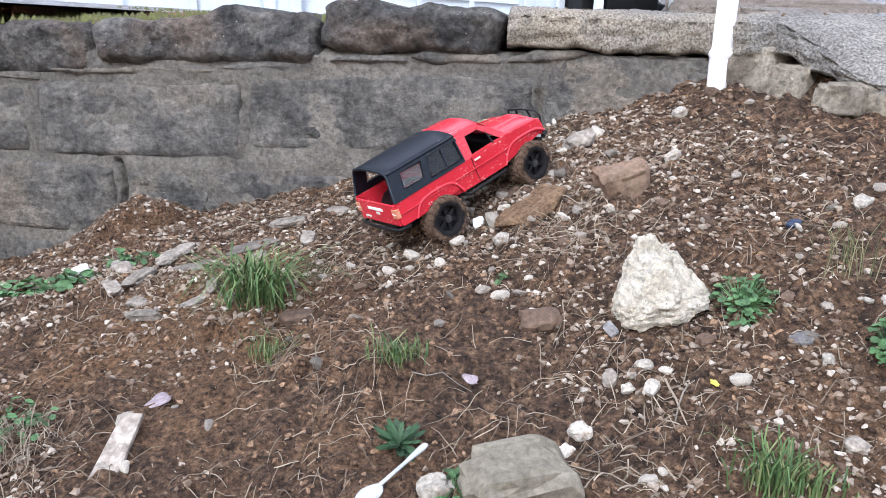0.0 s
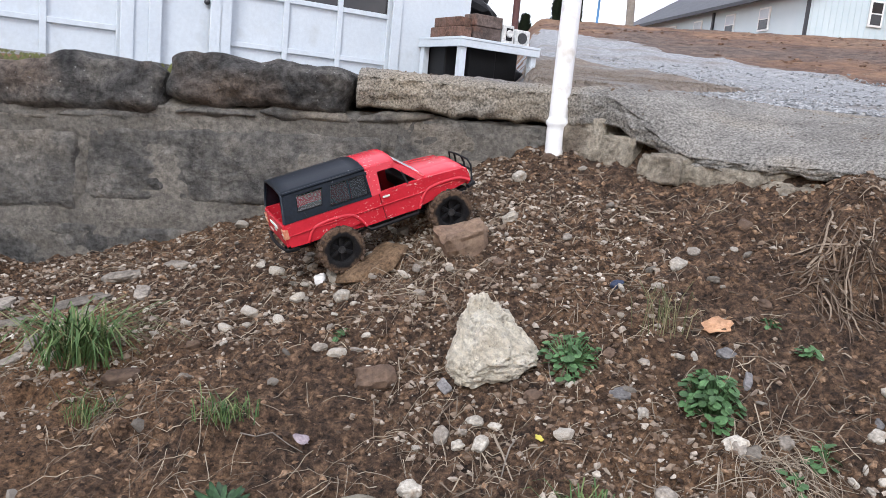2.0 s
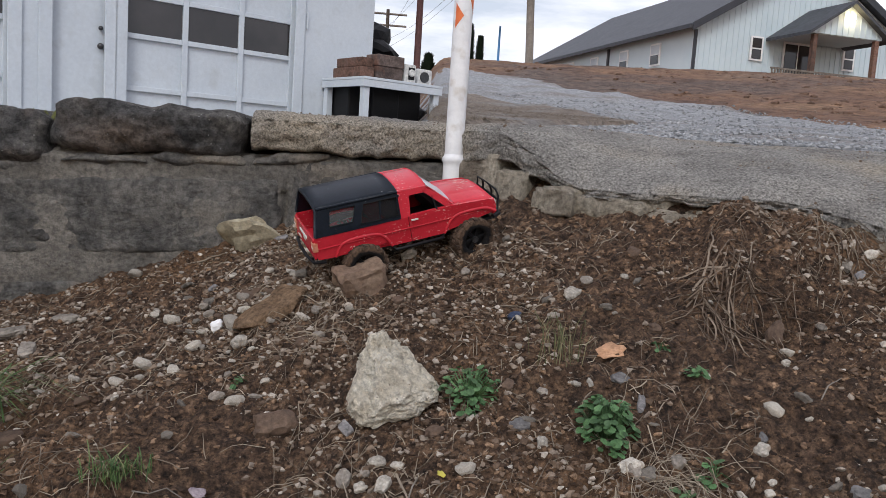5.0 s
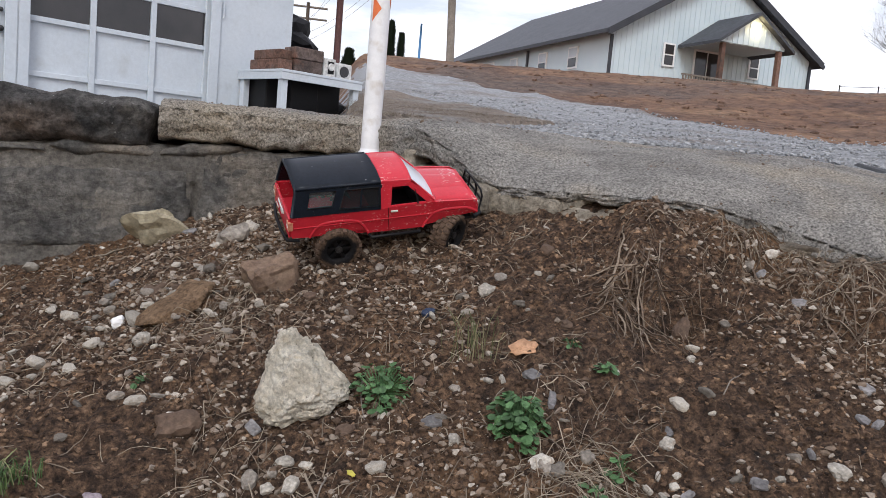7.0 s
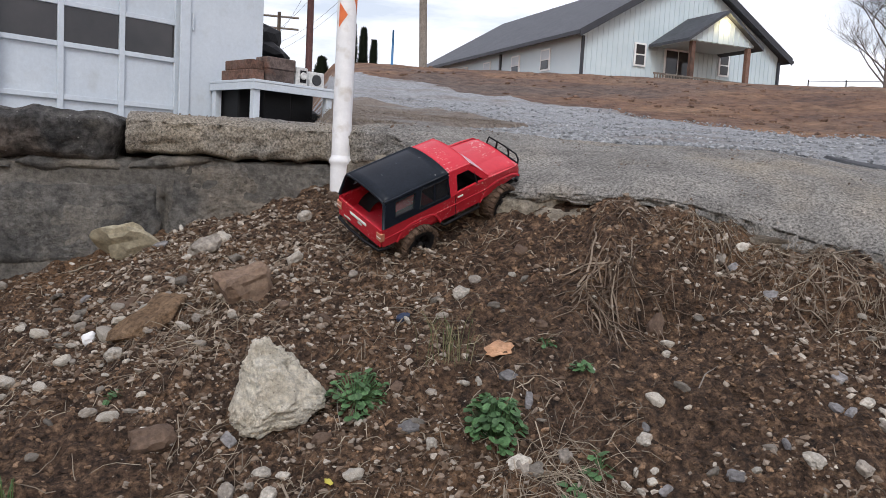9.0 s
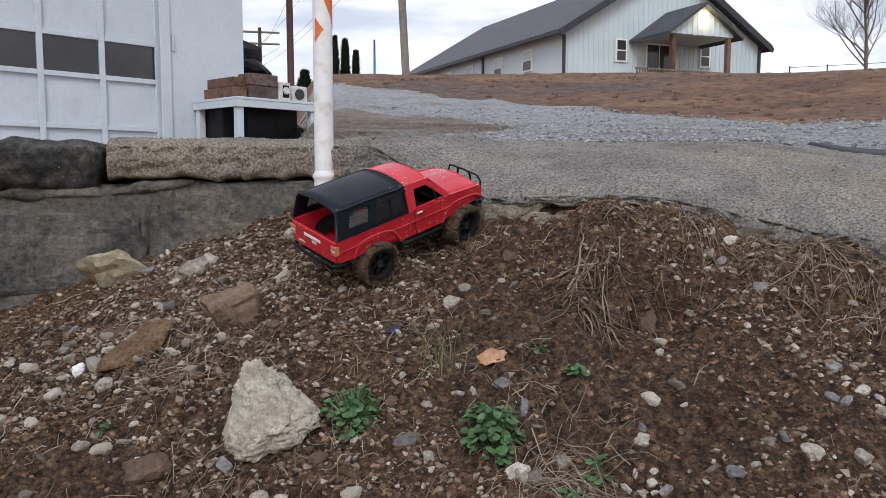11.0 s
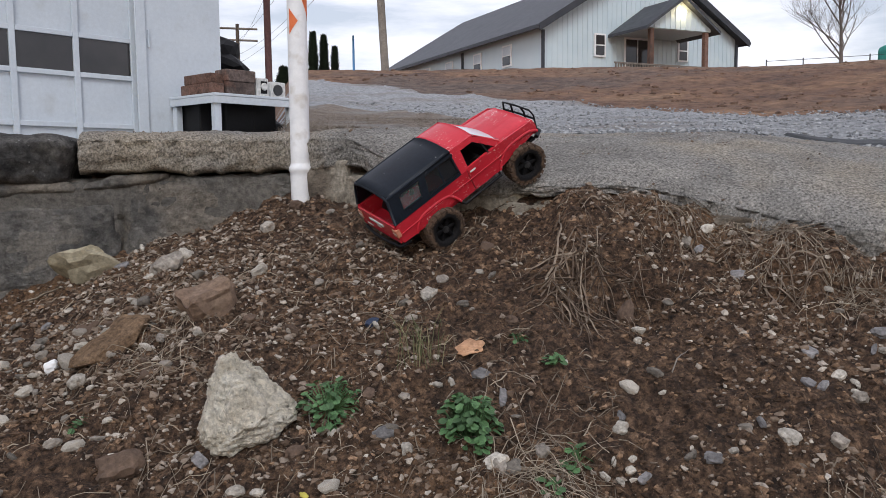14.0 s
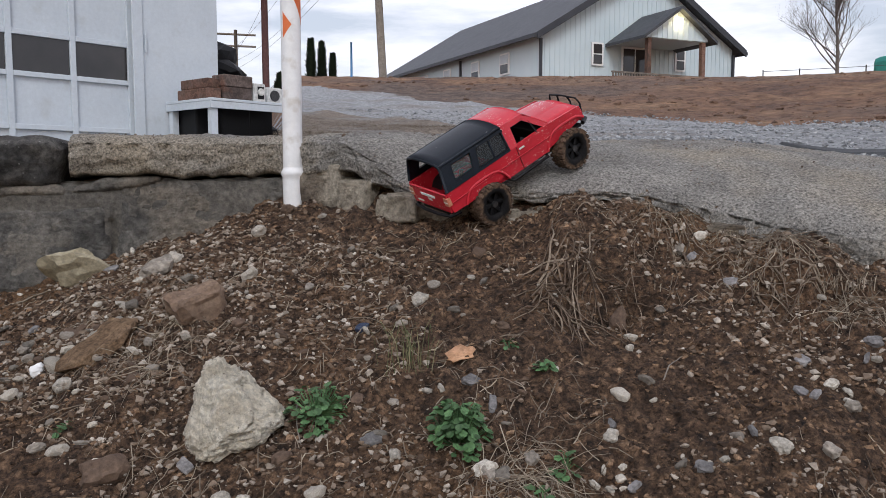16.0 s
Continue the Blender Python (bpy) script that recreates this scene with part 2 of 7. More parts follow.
def caked_tyre():
    """Black rubber whose shoulder is caked with dried mud."""
    m = mat("mud_caked_tyre", [(0.008, 0.008, 0.009), (0.016, 0.015, 0.015)], 80, 0.9, 0.4, 260, depth=0.002, spec=0.12)
    n, l = links(m)
    b = n["Principled BSDF"]
    base = b.inputs["Base Color"].links[0].from_socket
    co, flat, ln, t, add, r, mix, mud = (n.new("ShaderNode" + k) for k in ("TexCoord", "VectorMath", "VectorMath", "TexNoise", "Math", "MapRange", "Mix", "ValToRGB"))
    flat.operation, flat.inputs[1].default_value, ln.operation = "MULTIPLY", (1, 0, 1), "LENGTH"
    t.inputs["Scale"].default_value, t.inputs["Detail"].default_value = 70, 6
    add.operation = "MULTIPLY_ADD"
    add.inputs[1].default_value = 0.022
    l.new(co.outputs["Object"], flat.inputs[0]), l.new(flat.outputs[0], ln.inputs[0]), l.new(co.outputs["Object"], t.inputs["Vector"])
    l.new(t.outputs[0], add.inputs[0]), l.new(ln.outputs["Value"], add.inputs[2]), l.new(add.outputs[0], r.inputs["Value"])
    r.inputs["From Min"].default_value, r.inputs["From Max"].default_value = 0.051, 0.058
    mud.color_ramp.elements[0].color, mud.color_ramp.elements[1].color = (0.045, 0.03, 0.02, 1), (0.15, 0.1, 0.068, 1)
    mud.color_ramp.elements[0].position, mud.color_ramp.elements[1].position = 0.35, 0.65
    mix.data_type = "RGBA"
    l.new(t.outputs[0], mud.inputs[0]), l.new(r.outputs[0], mix.inputs["Factor"]), l.new(base, mix.inputs["A"])
    l.new(mud.outputs[0], mix.inputs["B"]), l.new(mix.outputs["Result"], b.inputs["Base Color"])
    return m


RED = scuffed_paint()
RUBBER = caked_tyre()
MUDDY = mat("muddy_tread", [(0.035, 0.025, 0.019), (0.1, 0.066, 0.046), (0.155, 0.105, 0.073)], 45, 0.95, 0.7, 250, depth=0.002)
STEEL = mat("dark_steel", [(0.05, 0.05, 0.052), (0.09, 0.09, 0.092)], 50, 0.4, 0.1, 300, metal=0.7, depth=0.001)
LAMPRED = mat("tail_lens", [(0.45, 0.12, 0.06), (0.6, 0.3, 0.2)], 120, 0.3, 0.0)
CLEAR = mat("clear_lens", [(0.55, 0.52, 0.5), (0.7, 0.66, 0.6)], 120, 0.2, 0.0)
WHITE = mat("white_print", [(0.75, 0.74, 0.72), (0.8, 0.8, 0.8)], 40, 0.5, 0.0)
OCHRE = mat("orange_brown_leaf", [(0.38, 0.2, 0.105), (0.5, 0.3, 0.18)], 40, 0.8, 0.3, 150, depth=0.002)
YELLOW = mat("yellow_leaf", [(0.42, 0.36, 0.06), (0.52, 0.46, 0.1)], 40, 0.8, 0.0)
LILAC = mat("faded_scrap", [(0.2, 0.16, 0.18), (0.32, 0.27, 0.28)], 60, 0.8, 0.2, 200, depth=0.002)
CLEARPLASTIC = glass("clear_plastic", (0.6, 0.62, 0.65), 0.15, 0.42)
TINTED = glass("smoky_window", (0.02, 0.022, 0.025), 0.06, 0.5, 0.5)
CLEARPANE = glass("clear_window", (0.4, 0.4, 0.41), 0.05, 0.1, 0.6)
# pale, mostly opaque tint paints the sky's reflection into the windscreen
SCREEN = glass("sky_sheen_windscreen", (0.7, 0.73, 0.77), 0.18, 0.78)
BARK = mat("grey_bark", [(0.09, 0.075, 0.065), (0.16, 0.135, 0.12)], 6, 0.95, 0.5, 40)
CONIFER = mat("dark_conifer", [(0.01, 0.018, 0.01), (0.025, 0.04, 0.02)], 3, 0.9, 0.0, island=True)
APPLIANCE = mat("off_white_enamel", [(0.5, 0.5, 0.48), (0.62, 0.62, 0.6)], 8, 0.5, 0.1, 40)
TEAL = mat("teal_tarp", [(0.03, 0.2, 0.17), (0.05, 0.28, 0.23)], 3, 0.7, 0.0)
ASPHALT = mat("asphalt", [(0.04, 0.042, 0.046), (0.065, 0.067, 0.07)], 8, 0.9, 0.3, 30)


# ---- mesh helpers ----
def link_mesh(name, verts, faces, material, parent=None, smooth=False):
    me = bpy.data.meshes.new(name)
    me.from_pydata([tuple(map(float, v)) for v in verts], [], [tuple(int(i) for i in f) for f in faces])
    me.materials.append(material)
    if smooth:
        me.polygons.foreach_set("use_smooth", [True] * len(me.polygons))
    ob = new(name, me)
    ob.parent = parent
    return ob


def part(name, bm, material, parent=None, label="", smooth=False):
    me = bpy.data.meshes.new(name)
    bmesh.ops.recalc_face_normals(bm, faces=bm.faces)
    bm.to_mesh(me)
    bm.free()
    me.materials.append(material)
    if smooth:
        me.polygons.foreach_set("use_smooth", [True] * len(me.polygons))
    ob = new(name, me)
    ob.parent = parent
    if label:
        ob["label"] = label
    return ob


def empty(name, m=None):
    ob = new(name)
    if m is not None:
        ob.matrix_basis = m
    return ob


def box(bm, x0, x1, y0, y1, z0, z1, bevel=0.0, m=None):
    mm = Matrix.Translation(((x0 + x1) / 2, (y0 + y1) / 2, (z0 + z1) / 2)) @ Matrix.Diagonal((x1 - x0, y1 - y0, z1 - z0, 1))
    made = bmesh.ops.create_cube(bm, size=1, matrix=(m @ mm) if m is not None else mm)["verts"]
    if bevel:
        bmesh.ops.bevel(bm, geom=list({e for v in made for e in v.link_edges}), offset=bevel, segments=2, affect="EDGES", profile=0.5)
    return bm


def boxed(*a, bevel=0.0, m=None):
    return box(bmesh.new(), *a, bevel=bevel, m=m)


def prism(outline, lo, hi, axis="y", bevel=0.0):
    """A side outline in (x, z) drawn along y, or in (y, z) along x, or (x, y) along z."""
    bm = bmesh.new()
    put = {"y": lambda a, b, c: (a, c, b), "x": lambda a, b, c: (c, a, b), "z": lambda a, b, c: (a, b, c)}[axis]
    f = bm.faces.new([bm.verts.new(put(a, b, lo)) for a, b in outline])
    ext = bmesh.ops.extrude_face_region(bm, geom=[f])["geom"]
    d = Vector(put(0, 0, hi - lo))
    bmesh.ops.translate(bm, verts=[g for g in ext if isinstance(g, bmesh.types.BMVert)], vec=d)
    bmesh.ops.recalc_face_normals(bm, faces=bm.faces)
    if bevel:
        sharp = [e for e in bm.edges if len(e.link_faces) == 2 and e.calc_face_angle(0) > 0.6]
        bmesh.ops.bevel(bm, geom=sharp, offset=bevel, segments=2, affect="EDGES", profile=0.5)
    return bm


def tube_data(points, radii, sides=6):
    """Vertices and faces of a tapering tube along points."""
    pts = [Vector(p) for p in points]
    vs, fs = [], []
    ref = Vector((0.3, 0.2, 1)).normalized()
    for i, p in enumerate(pts):
        d = (pts[min(i + 1, len(pts) - 1)] - pts[max(i - 1, 0)]).normalized()
        a = d.cross(ref)
        a = a.normalized() if a.length > 0.05 else d.cross(Vector((1, 0, 0))).normalized()
        b = d.cross(a)
        r = radii[i] if hasattr(radii, "__len__") else radii
        for k in range(sides):
            w = 2 * math.pi * k / sides
            vs.append(p + r * (math.cos(w) * a + math.sin(w) * b))
    for i in range(len(pts) - 1):
        for k in range(sides):
            fs.append((i * sides + k, i * sides + (k + 1) % sides, (i + 1) * sides + (k + 1) % sides, (i + 1) * sides + k))
    fs.append(tuple(range(sides)))
    fs.append(tuple((len(pts) - 1) * sides + k for k in reversed(range(sides))))
    return vs, fs


def tube(name, points, radii, material, parent=None, sides=8, label=""):
    vs, fs = tube_data(points, radii, sides)
    ob = link_mesh(name, vs, fs, material, parent, True)
    if label:
        ob["label"] = label
    return ob


class Heap:
    """Gathers many small bodies into one mesh."""

    def __init__(self):
        self.v, self.f, self.n = [], [], 0

    def add(self, vs, fs):
        self.v.append(np.asarray(vs, float).reshape(-1, 3))
        self.f += [tuple(i + self.n for i in f) for f in fs]
        self.n += len(self.v[-1])

    def done(self, name, material, parent=None, smooth=False):
        return link_mesh(name, np.concatenate(self.v), self.f, material, parent, smooth)


def ss(a, b, x):
    t = np.clip((x - a) / (b - a), 0, 1)
    return t * t * (3 - 2 * t)


def wave(x, y, scale, seed=0.0):
    return noise.noise(Vector((x * scale + seed, y * scale - seed * 0.7, seed)))


# ---- ground: earth bank below, yard and hillside above the wall ----
BANK_FIT = (-0.0885, -0.0092, 0.4316, 0.1585, 0.0407, -0.0418)
MOUNDS = ((-1.08, 2.5, 0.05, 0.09), (-1.2, 2.56, 0.04, 0.08), (1.17, 1.66, 0.035, 0.07), (1.42, 1.36, 0.02, 0.10), (1.52, 1.08, 0.035, 0.12), (-1.25, 2.68, 0.06, 0.12), (0.2, 1.93, 0.045, 0.2),
          (1.1, 0.9, 0.06, 0.15), (1.14, 1.4, -0.045, 0.12), (-1.1, 2.0, 0.05, 0.25), (0.1, 1.28, -0.05, 0.15), (0.88, 1.98, -0.04, 0.12), (1.32, 1.6, 0.02, 0.09), (1.62, 1.3, 0.005, 0.1), (1.78, 1.12, 0.03, 0.1),
          (1.2, 1.73, 0.035, 0.05), (1.24, 1.6, 0.03, 0.07), (1.1, 1.6, 0.025, 0.06), (1.13, 1.41, -0.035, 0.05), (1.03, 1.43, -0.02, 0.05), (1.52, 1.28, 0.004, 0.07), (1.41, 1.18, -0.035, 0.06), (1.55, 1.16, -0.02, 0.05))
# crumbling steps in the soil: place of the edge, downhill heading, half width, height
LEDGES = ((1.1, 1.48, -2.05, 0.13, 0.05), (1.5, 1.2, -1.95, 0.1, 0.034), (1.33, 1.47, -2.0, 0.09, 0.025), (-1.1, 2.42, -1.4, 0.16, 0.05), (0.62, 1.85, -2.0, 0.12, 0.015), (-0.32, 1.42, -1.8, 0.16, 0.035), (-0.62, 1.62, -1.7, 0.12, 0.03))
LIP_S = np.array([-0.6, 0, 0.2, 0.30, 0.36, 0.47, 0.64, 0.95, 1.05, 1.23, 1.37, 1.57, 2.5, 4.5])
LIP_Z = np.array([1.005, 1.005, 1.015, 0.99, 0.955, 0.93, 0.93, 0.94, 0.929, 0.893, 0.861, 0.836, 0.72, 0.5])
CORNER, ALONG, INWARD = np.array([0.6, 2.36]), np.array([0.694, -0.72]), np.array([0.72, 0.694])
WALL_N = np.array([0.177, 0.984])


def wall_y(x):
    return 2.49 - 0.18 * x


def bank(x, y):
    a, b, c, d, e, f = BANK_FIT
    xc, yc = np.clip(x, -1.7, 2.0), np.clip(y, 0.75, 2.9)
    h = a + b * xc + c * yc + d * xc * yc + e * xc * xc + f * yc * yc
    h = h - 0.3 * np.minimum(0.75 - np.minimum(y, 0.75), 1.2)
    for mx, my, am, s in MOUNDS:
        h = h + am * np.exp(-((x - mx) ** 2 + (y - my) ** 2) / (2 * s * s))
    for lx, ly, a, wide, rise in LEDGES:
        u = (x - lx) * math.cos(a) + (y - ly) * math.sin(a)
        v = (y - ly) * math.cos(a) - (x - lx) * math.sin(a)
        u = u + 0.016 * np.sin(v * 34 + lx * 9) + 0.009 * np.sin(v * 83 + 2)
        h = h + rise * np.exp(-(v / wide) ** 4) * ss(-0.26, -0.03, u) * (1 - ss(-0.012, 0.016, u))
    return h


def slab(s, q):
    low = np.interp(s, LIP_S, LIP_Z)
    front = low + 0.03 + 0.07 * (1 - ss(0.1, 0.5, s))
    top = 1.13 + 0.022 * ss(0, 0.4, s) - 0.075 * ss(1.1, 1.9, s)
    return front + (top - front) * (1 - np.exp(-np.maximum(q, 0) / (0.06 + 0.34 * ss(0.1, 0.7, s))))


HILL_R = np.array([0, 3.4, 4.5, 9, 12, 15, 18, 21, 24, 28, 32, 36, 60, 120, 700])
HILL_RISE = np.array([0.045, 0.045, 0.047, 0.06, 0.07, 0.082, 0.094, 0.106, 0.117, 0.124, 0.127, 0.126, 0.12, 0.06, 0.02])


def upper(x, y):
    """Height of the yard and hillside, which climbs to the right of the garage."""
    r = np.hypot(x, y)
    az = np.degrees(np.arctan2(x, y))
    k = ss(11.0, 15.5, az) * (1 - 0.9 * ss(100, 150, az))
    rise = np.interp(r, HILL_R, HILL_RISE)
    rise = rise - 0.022 * ss(44, 53, az) * (1 - ss(4.3, 7, r)) * (1 - ss(90, 120, az))
    rise = rise - 0.003 * ss(12, 22, r) - 0.008 * ss(34, 50, az) * ss(5, 12, r)
    flat = 1.12 + 0.02 * np.maximum(r - 14, 0)
    return flat * (1 - k) + (1 + r * rise) * k


def rough_up(x, y):
    r = math.hypot(x, y)
    k = float(ss(3.4, 6, r))
    return k * (min(0.004 * r, 0.08) * wave(x, y, 0.9, 1.3) + 0.05 * float(ss(11, 18, r)) * wave(x, y, 1.7, 4.2))


def above(x, y):
    """Distance behind the wall face or the slab's lip."""
    return np.maximum((y - wall_y(x)) * 0.984, (x - CORNER[0]) * INWARD[0] + (y - CORNER[1]) * INWARD[1])


def soil(x, y):
    """The bank with clods, for setting things down."""
    return float(bank(x, y)) + 0.017 * wave(x, y, 7) + 0.016 * wave(x, y, 19, 3.1) + 0.011 * wave(x, y, 44, 5.7)


def build_ground():
    xs = np.unique(np.concatenate([np.linspace(-600, -60, 10), np.linspace(-60, -8, 20), np.linspace(-8, -1.9, 24), np.arange(-1.9, 2.05, 0.0100), np.linspace(2.05, 8, 40), np.linspace(8, 36, 120), np.linspace(36.5, 60, 24), np.linspace(60, 600, 10)]).round(4))
    ys = np.unique(np.concatenate([np.linspace(-600, -20, 8), np.linspace(-20, 0.6, 20), np.arange(0.6, 2.85, 0.0100), np.linspace(2.85, 6, 30), np.linspace(6, 40, 150), np.linspace(40.6, 60, 20), np.linspace(60, 700, 14)]).round(4))
    X, Y = np.meshgrid(xs, ys)
    d = above(X, Y)
    low = bank(X, Y)
    near = (X > -2.2) & (X < 2.3) & (Y > 0.4) & (d < 0.15)
    idx = np.argwhere(near)
    for i, j in idx:
        low[i, j] = soil(X[i, j], Y[i, j]) + 0.007 * wave(X[i, j], Y[i, j], 83, 2.2)
    low = np.where(np.hypot(X, Y) > 4, np.maximum(low, -0.3), low)
    up = upper(X, Y) - 0.05 - 0.13 * (1 - ss(1.1, 1.5, d)) * ss(-1.0, -0.6, X)
    rr = np.hypot(X, Y)
    for i, j in np.argwhere((d > 0.4) & (rr < 60) & (X > -12)):
        up[i, j] += rough_up(X[i, j], Y[i, j])
    k = ss(0.1, 0.35, d)
    Z = low * (1 - k) + up * k
    nx, ny = len(xs), len(ys)
    vs = np.stack([X.ravel(), Y.ravel(), Z.ravel()], 1)
    i, j = np.meshgrid(np.arange(ny - 1), np.arange(nx - 1), indexing="ij")
    a = (i * nx + j).ravel()
    fs = np.stack([a, a + 1, a + nx + 1, a + nx], 1)
    me = bpy.data.meshes.new("ground")
    me.from_pydata(vs.tolist(), [], fs.tolist())
    me.materials.append(DIRT)
    me.materials.append(BANK)
    cx, cy = (xs[:-1] + xs[1:]) / 2, (ys[:-1] + ys[1:]) / 2
    CX, CY = np.meshgrid(cx, cy)
    me.polygons.foreach_set("material_index", (above(CX, CY) > 0.3).astype(np.int32).ravel())
    me.polygons.foreach_set("use_smooth", np.ones(len(fs), bool))
    ob = new("ground", me)
    tagged(ob, "brown earth bank with clods climbing to a red soil hillside", "ground", kind="structure")


build_ground()


def patch(name, az0, az1, near_r, far_r, lift, material, label, category, nu=60, nv=24, seed=0.0, fade=0.0):
    """A layer on the upper ground between two distances, with an uneven edge."""
    vs, fs = [], []
    for i in range(nu + 1):
        az = az0 + (az1 - az0) * i / nu
        a, b = near_r(az), far_r(az)
        a *= 1 + 0.03 * noise.noise((az * 0.7, seed, 0))
        b *= 1 + 0.04 * noise.noise((az * 0.6, seed + 9, 0))
        b = max(b, a + 0.02)
        for j in range(nv + 1):
            t = j / nv
            r = a * (b / a) ** t
            x, y = r * math.sin(radians(az)), r * math.cos(radians(az))
            edge = min(t, 1 - t, i / nu * 3, (1 - i / nu) * 3)
            vs.append((x, y, float(upper(x, y)) - 0.05 - 0.05 * fade + (lift + 0.05 * fade) * min(1, edge * 14) + rough_up(x, y)))
    for i in range(nu):
        for j in range(nv):
            k = i * (nv + 1) + j
            fs.append((k, k + 1, k + nv + 2, k + nv + 1))
    ob = link_mesh(name, vs, fs, material, None, True)
    return tagged(ob, label, category, kind="structure")


AZ = [8, 17, 19, 22, 27, 32, 38, 46, 55, 75]
patch("gravel_road", 14.2, 75, lambda a: 3.55, lambda a: float(np.interp(a, AZ, [24, 24, 23, 21, 18.5, 17, 14, 12.5, 11.8, 11])), 0.05, GRAVEL, "grey crushed gravel drive climbing the slope", "road", 110, 90, 2.0)
patch("dry_grass_patch", 14.0, 29, lambda a: float(np.interp(a, [14, 17, 24, 29], [4.0, 4.5, 6.0, 7.6])), lambda a: float(np.interp(a, [14, 17, 22, 26, 29], [16, 15.5, 13, 10, 7.8])), 0.085, DRYGRASS, "strip of dead brown grass between gravel tracks", "grass", 50, 24, 5.0, 1.0)
patch("road", 47.5, 80, lambda a: float(np.interp(a, [47.5, 52, 60, 80], [4.9, 3.9, 3.65, 3.58])), lambda a: float(np.interp(a, [47.5, 52, 60, 80], [5.0, 5.1, 5.3, 5.4])), 0.065, ASPHALT, "dark asphalt strip beside the gravel", "road", 40, 8, 7.0)
patch("yard", -75, 14.5, lambda a: 3.3, lambda a: 22.0, 0.03, GRAVEL, "grey gravel yard before the garage", "ground", 40, 16, 3.0)


# ---- concrete slab: cap of the wall that spreads into a broken sloping apron ----
def edge_frame(s):
    w = float(ss(-0.22, 0.22, s))
    n = WALL_N * (1 - w) + INWARD * w
    n = n / np.linalg.norm(n)
    if s < 0:
        p = CORNER + s * np.array([0.984, -0.177]) + np.array([0, 0.01])
    else:
        p = CORNER + s * ALONG
    return p, n


FACE_T = np.linspace(0.07, 0.93, 13)


def build_slab():
    ss_list = np.concatenate([np.arange(-0.585, 1.9, 0.0095), np.linspace(1.9, 5, 60)])
    qs = np.concatenate([np.linspace(0, 0.12, 9), np.linspace(0.14, 1.0, 40), np.linspace(1.04, 1.45, 8)])
    vs, fs = [], []
    for s in ss_list:
        p, n = edge_frame(s)
        wob = 0.022 * noise.noise((s * 9, 3.3, 0)) + 0.014 * noise.noise((s * 31, 1.3, 0)) + 0.006 * noise.noise((s * 70, 1.3, 0))
        crack = -0.012 * math.exp(-((s - 0.02) / 0.012) ** 2)
        low = float(np.interp(s, LIP_S, LIP_Z))
        low += 0.016 * noise.noise((s * 12, 8.1, 0)) + 0.008 * noise.noise((s * 37, 8.1, 0))
        head = float(slab(s, 0.0))
        p = p - n * (0.01 + wob)
        # underside, rough face, top
        q0 = p + n * 0.22
        vs.append((q0[0], q0[1], low - 0.005 - 0.08 * float(ss(1.0, 1.3, s)) - 0.9 * float(ss(2.0, 3.2, s))))
        q0 = p + n * 0.02
        low -= 0.06 * float(ss(1.0, 1.3, s)) + 0.9 * float(ss(2.0, 3.2, s))
        vs.append((q0[0], q0[1], low))
        for t in FACE_T:
            bulge = 0.006 * math.sin(math.pi * t) + 0.013 * noise.noise((s * 22, t * 3, 4)) + 0.011 * noise.noise((s * 55, t * 7, 4)) + 0.012 * min(0, noise.noise((s * 7, t * 4, 9))) + 0.007 * noise.noise((s * 130, t * 17, 6))
            vs.append((*(p - n * bulge), low + (head - low) * t))
        for q in qs:
            w = p + n * (q + 0.004)
            z = float(slab(s, q)) + 0.008 * noise.noise((w[0] * 6, w[1] * 6, 1)) + 0.005 * noise.noise((w[0] * 25, w[1] * 25, 2)) + 0.003 * noise.noise((w[0] * 60, w[1] * 60, 2)) + crack
            if q < 0.03:
                z -= 0.012 * (1 - q / 0.03)
            vs.append((w[0], w[1], z))
    m = 2 + len(FACE_T) + len(qs)
    for i in range(len(ss_list) - 1):
        for j in range(m - 1):
            k = i * m + j
            fs.append((k, k + 1, k + m + 1, k + m))
    fs.append(tuple(range(m)))
    fs.append(tuple(reversed(range((len(ss_list) - 1) * m, len(ss_list) * m))))
    ob = link_mesh("concrete_apron", vs, fs, CONCRETE, None, True)
    tagged(ob, "weathered pitted concrete slab with a cracked broken lip", "pavement", kind="structure")


build_slab()


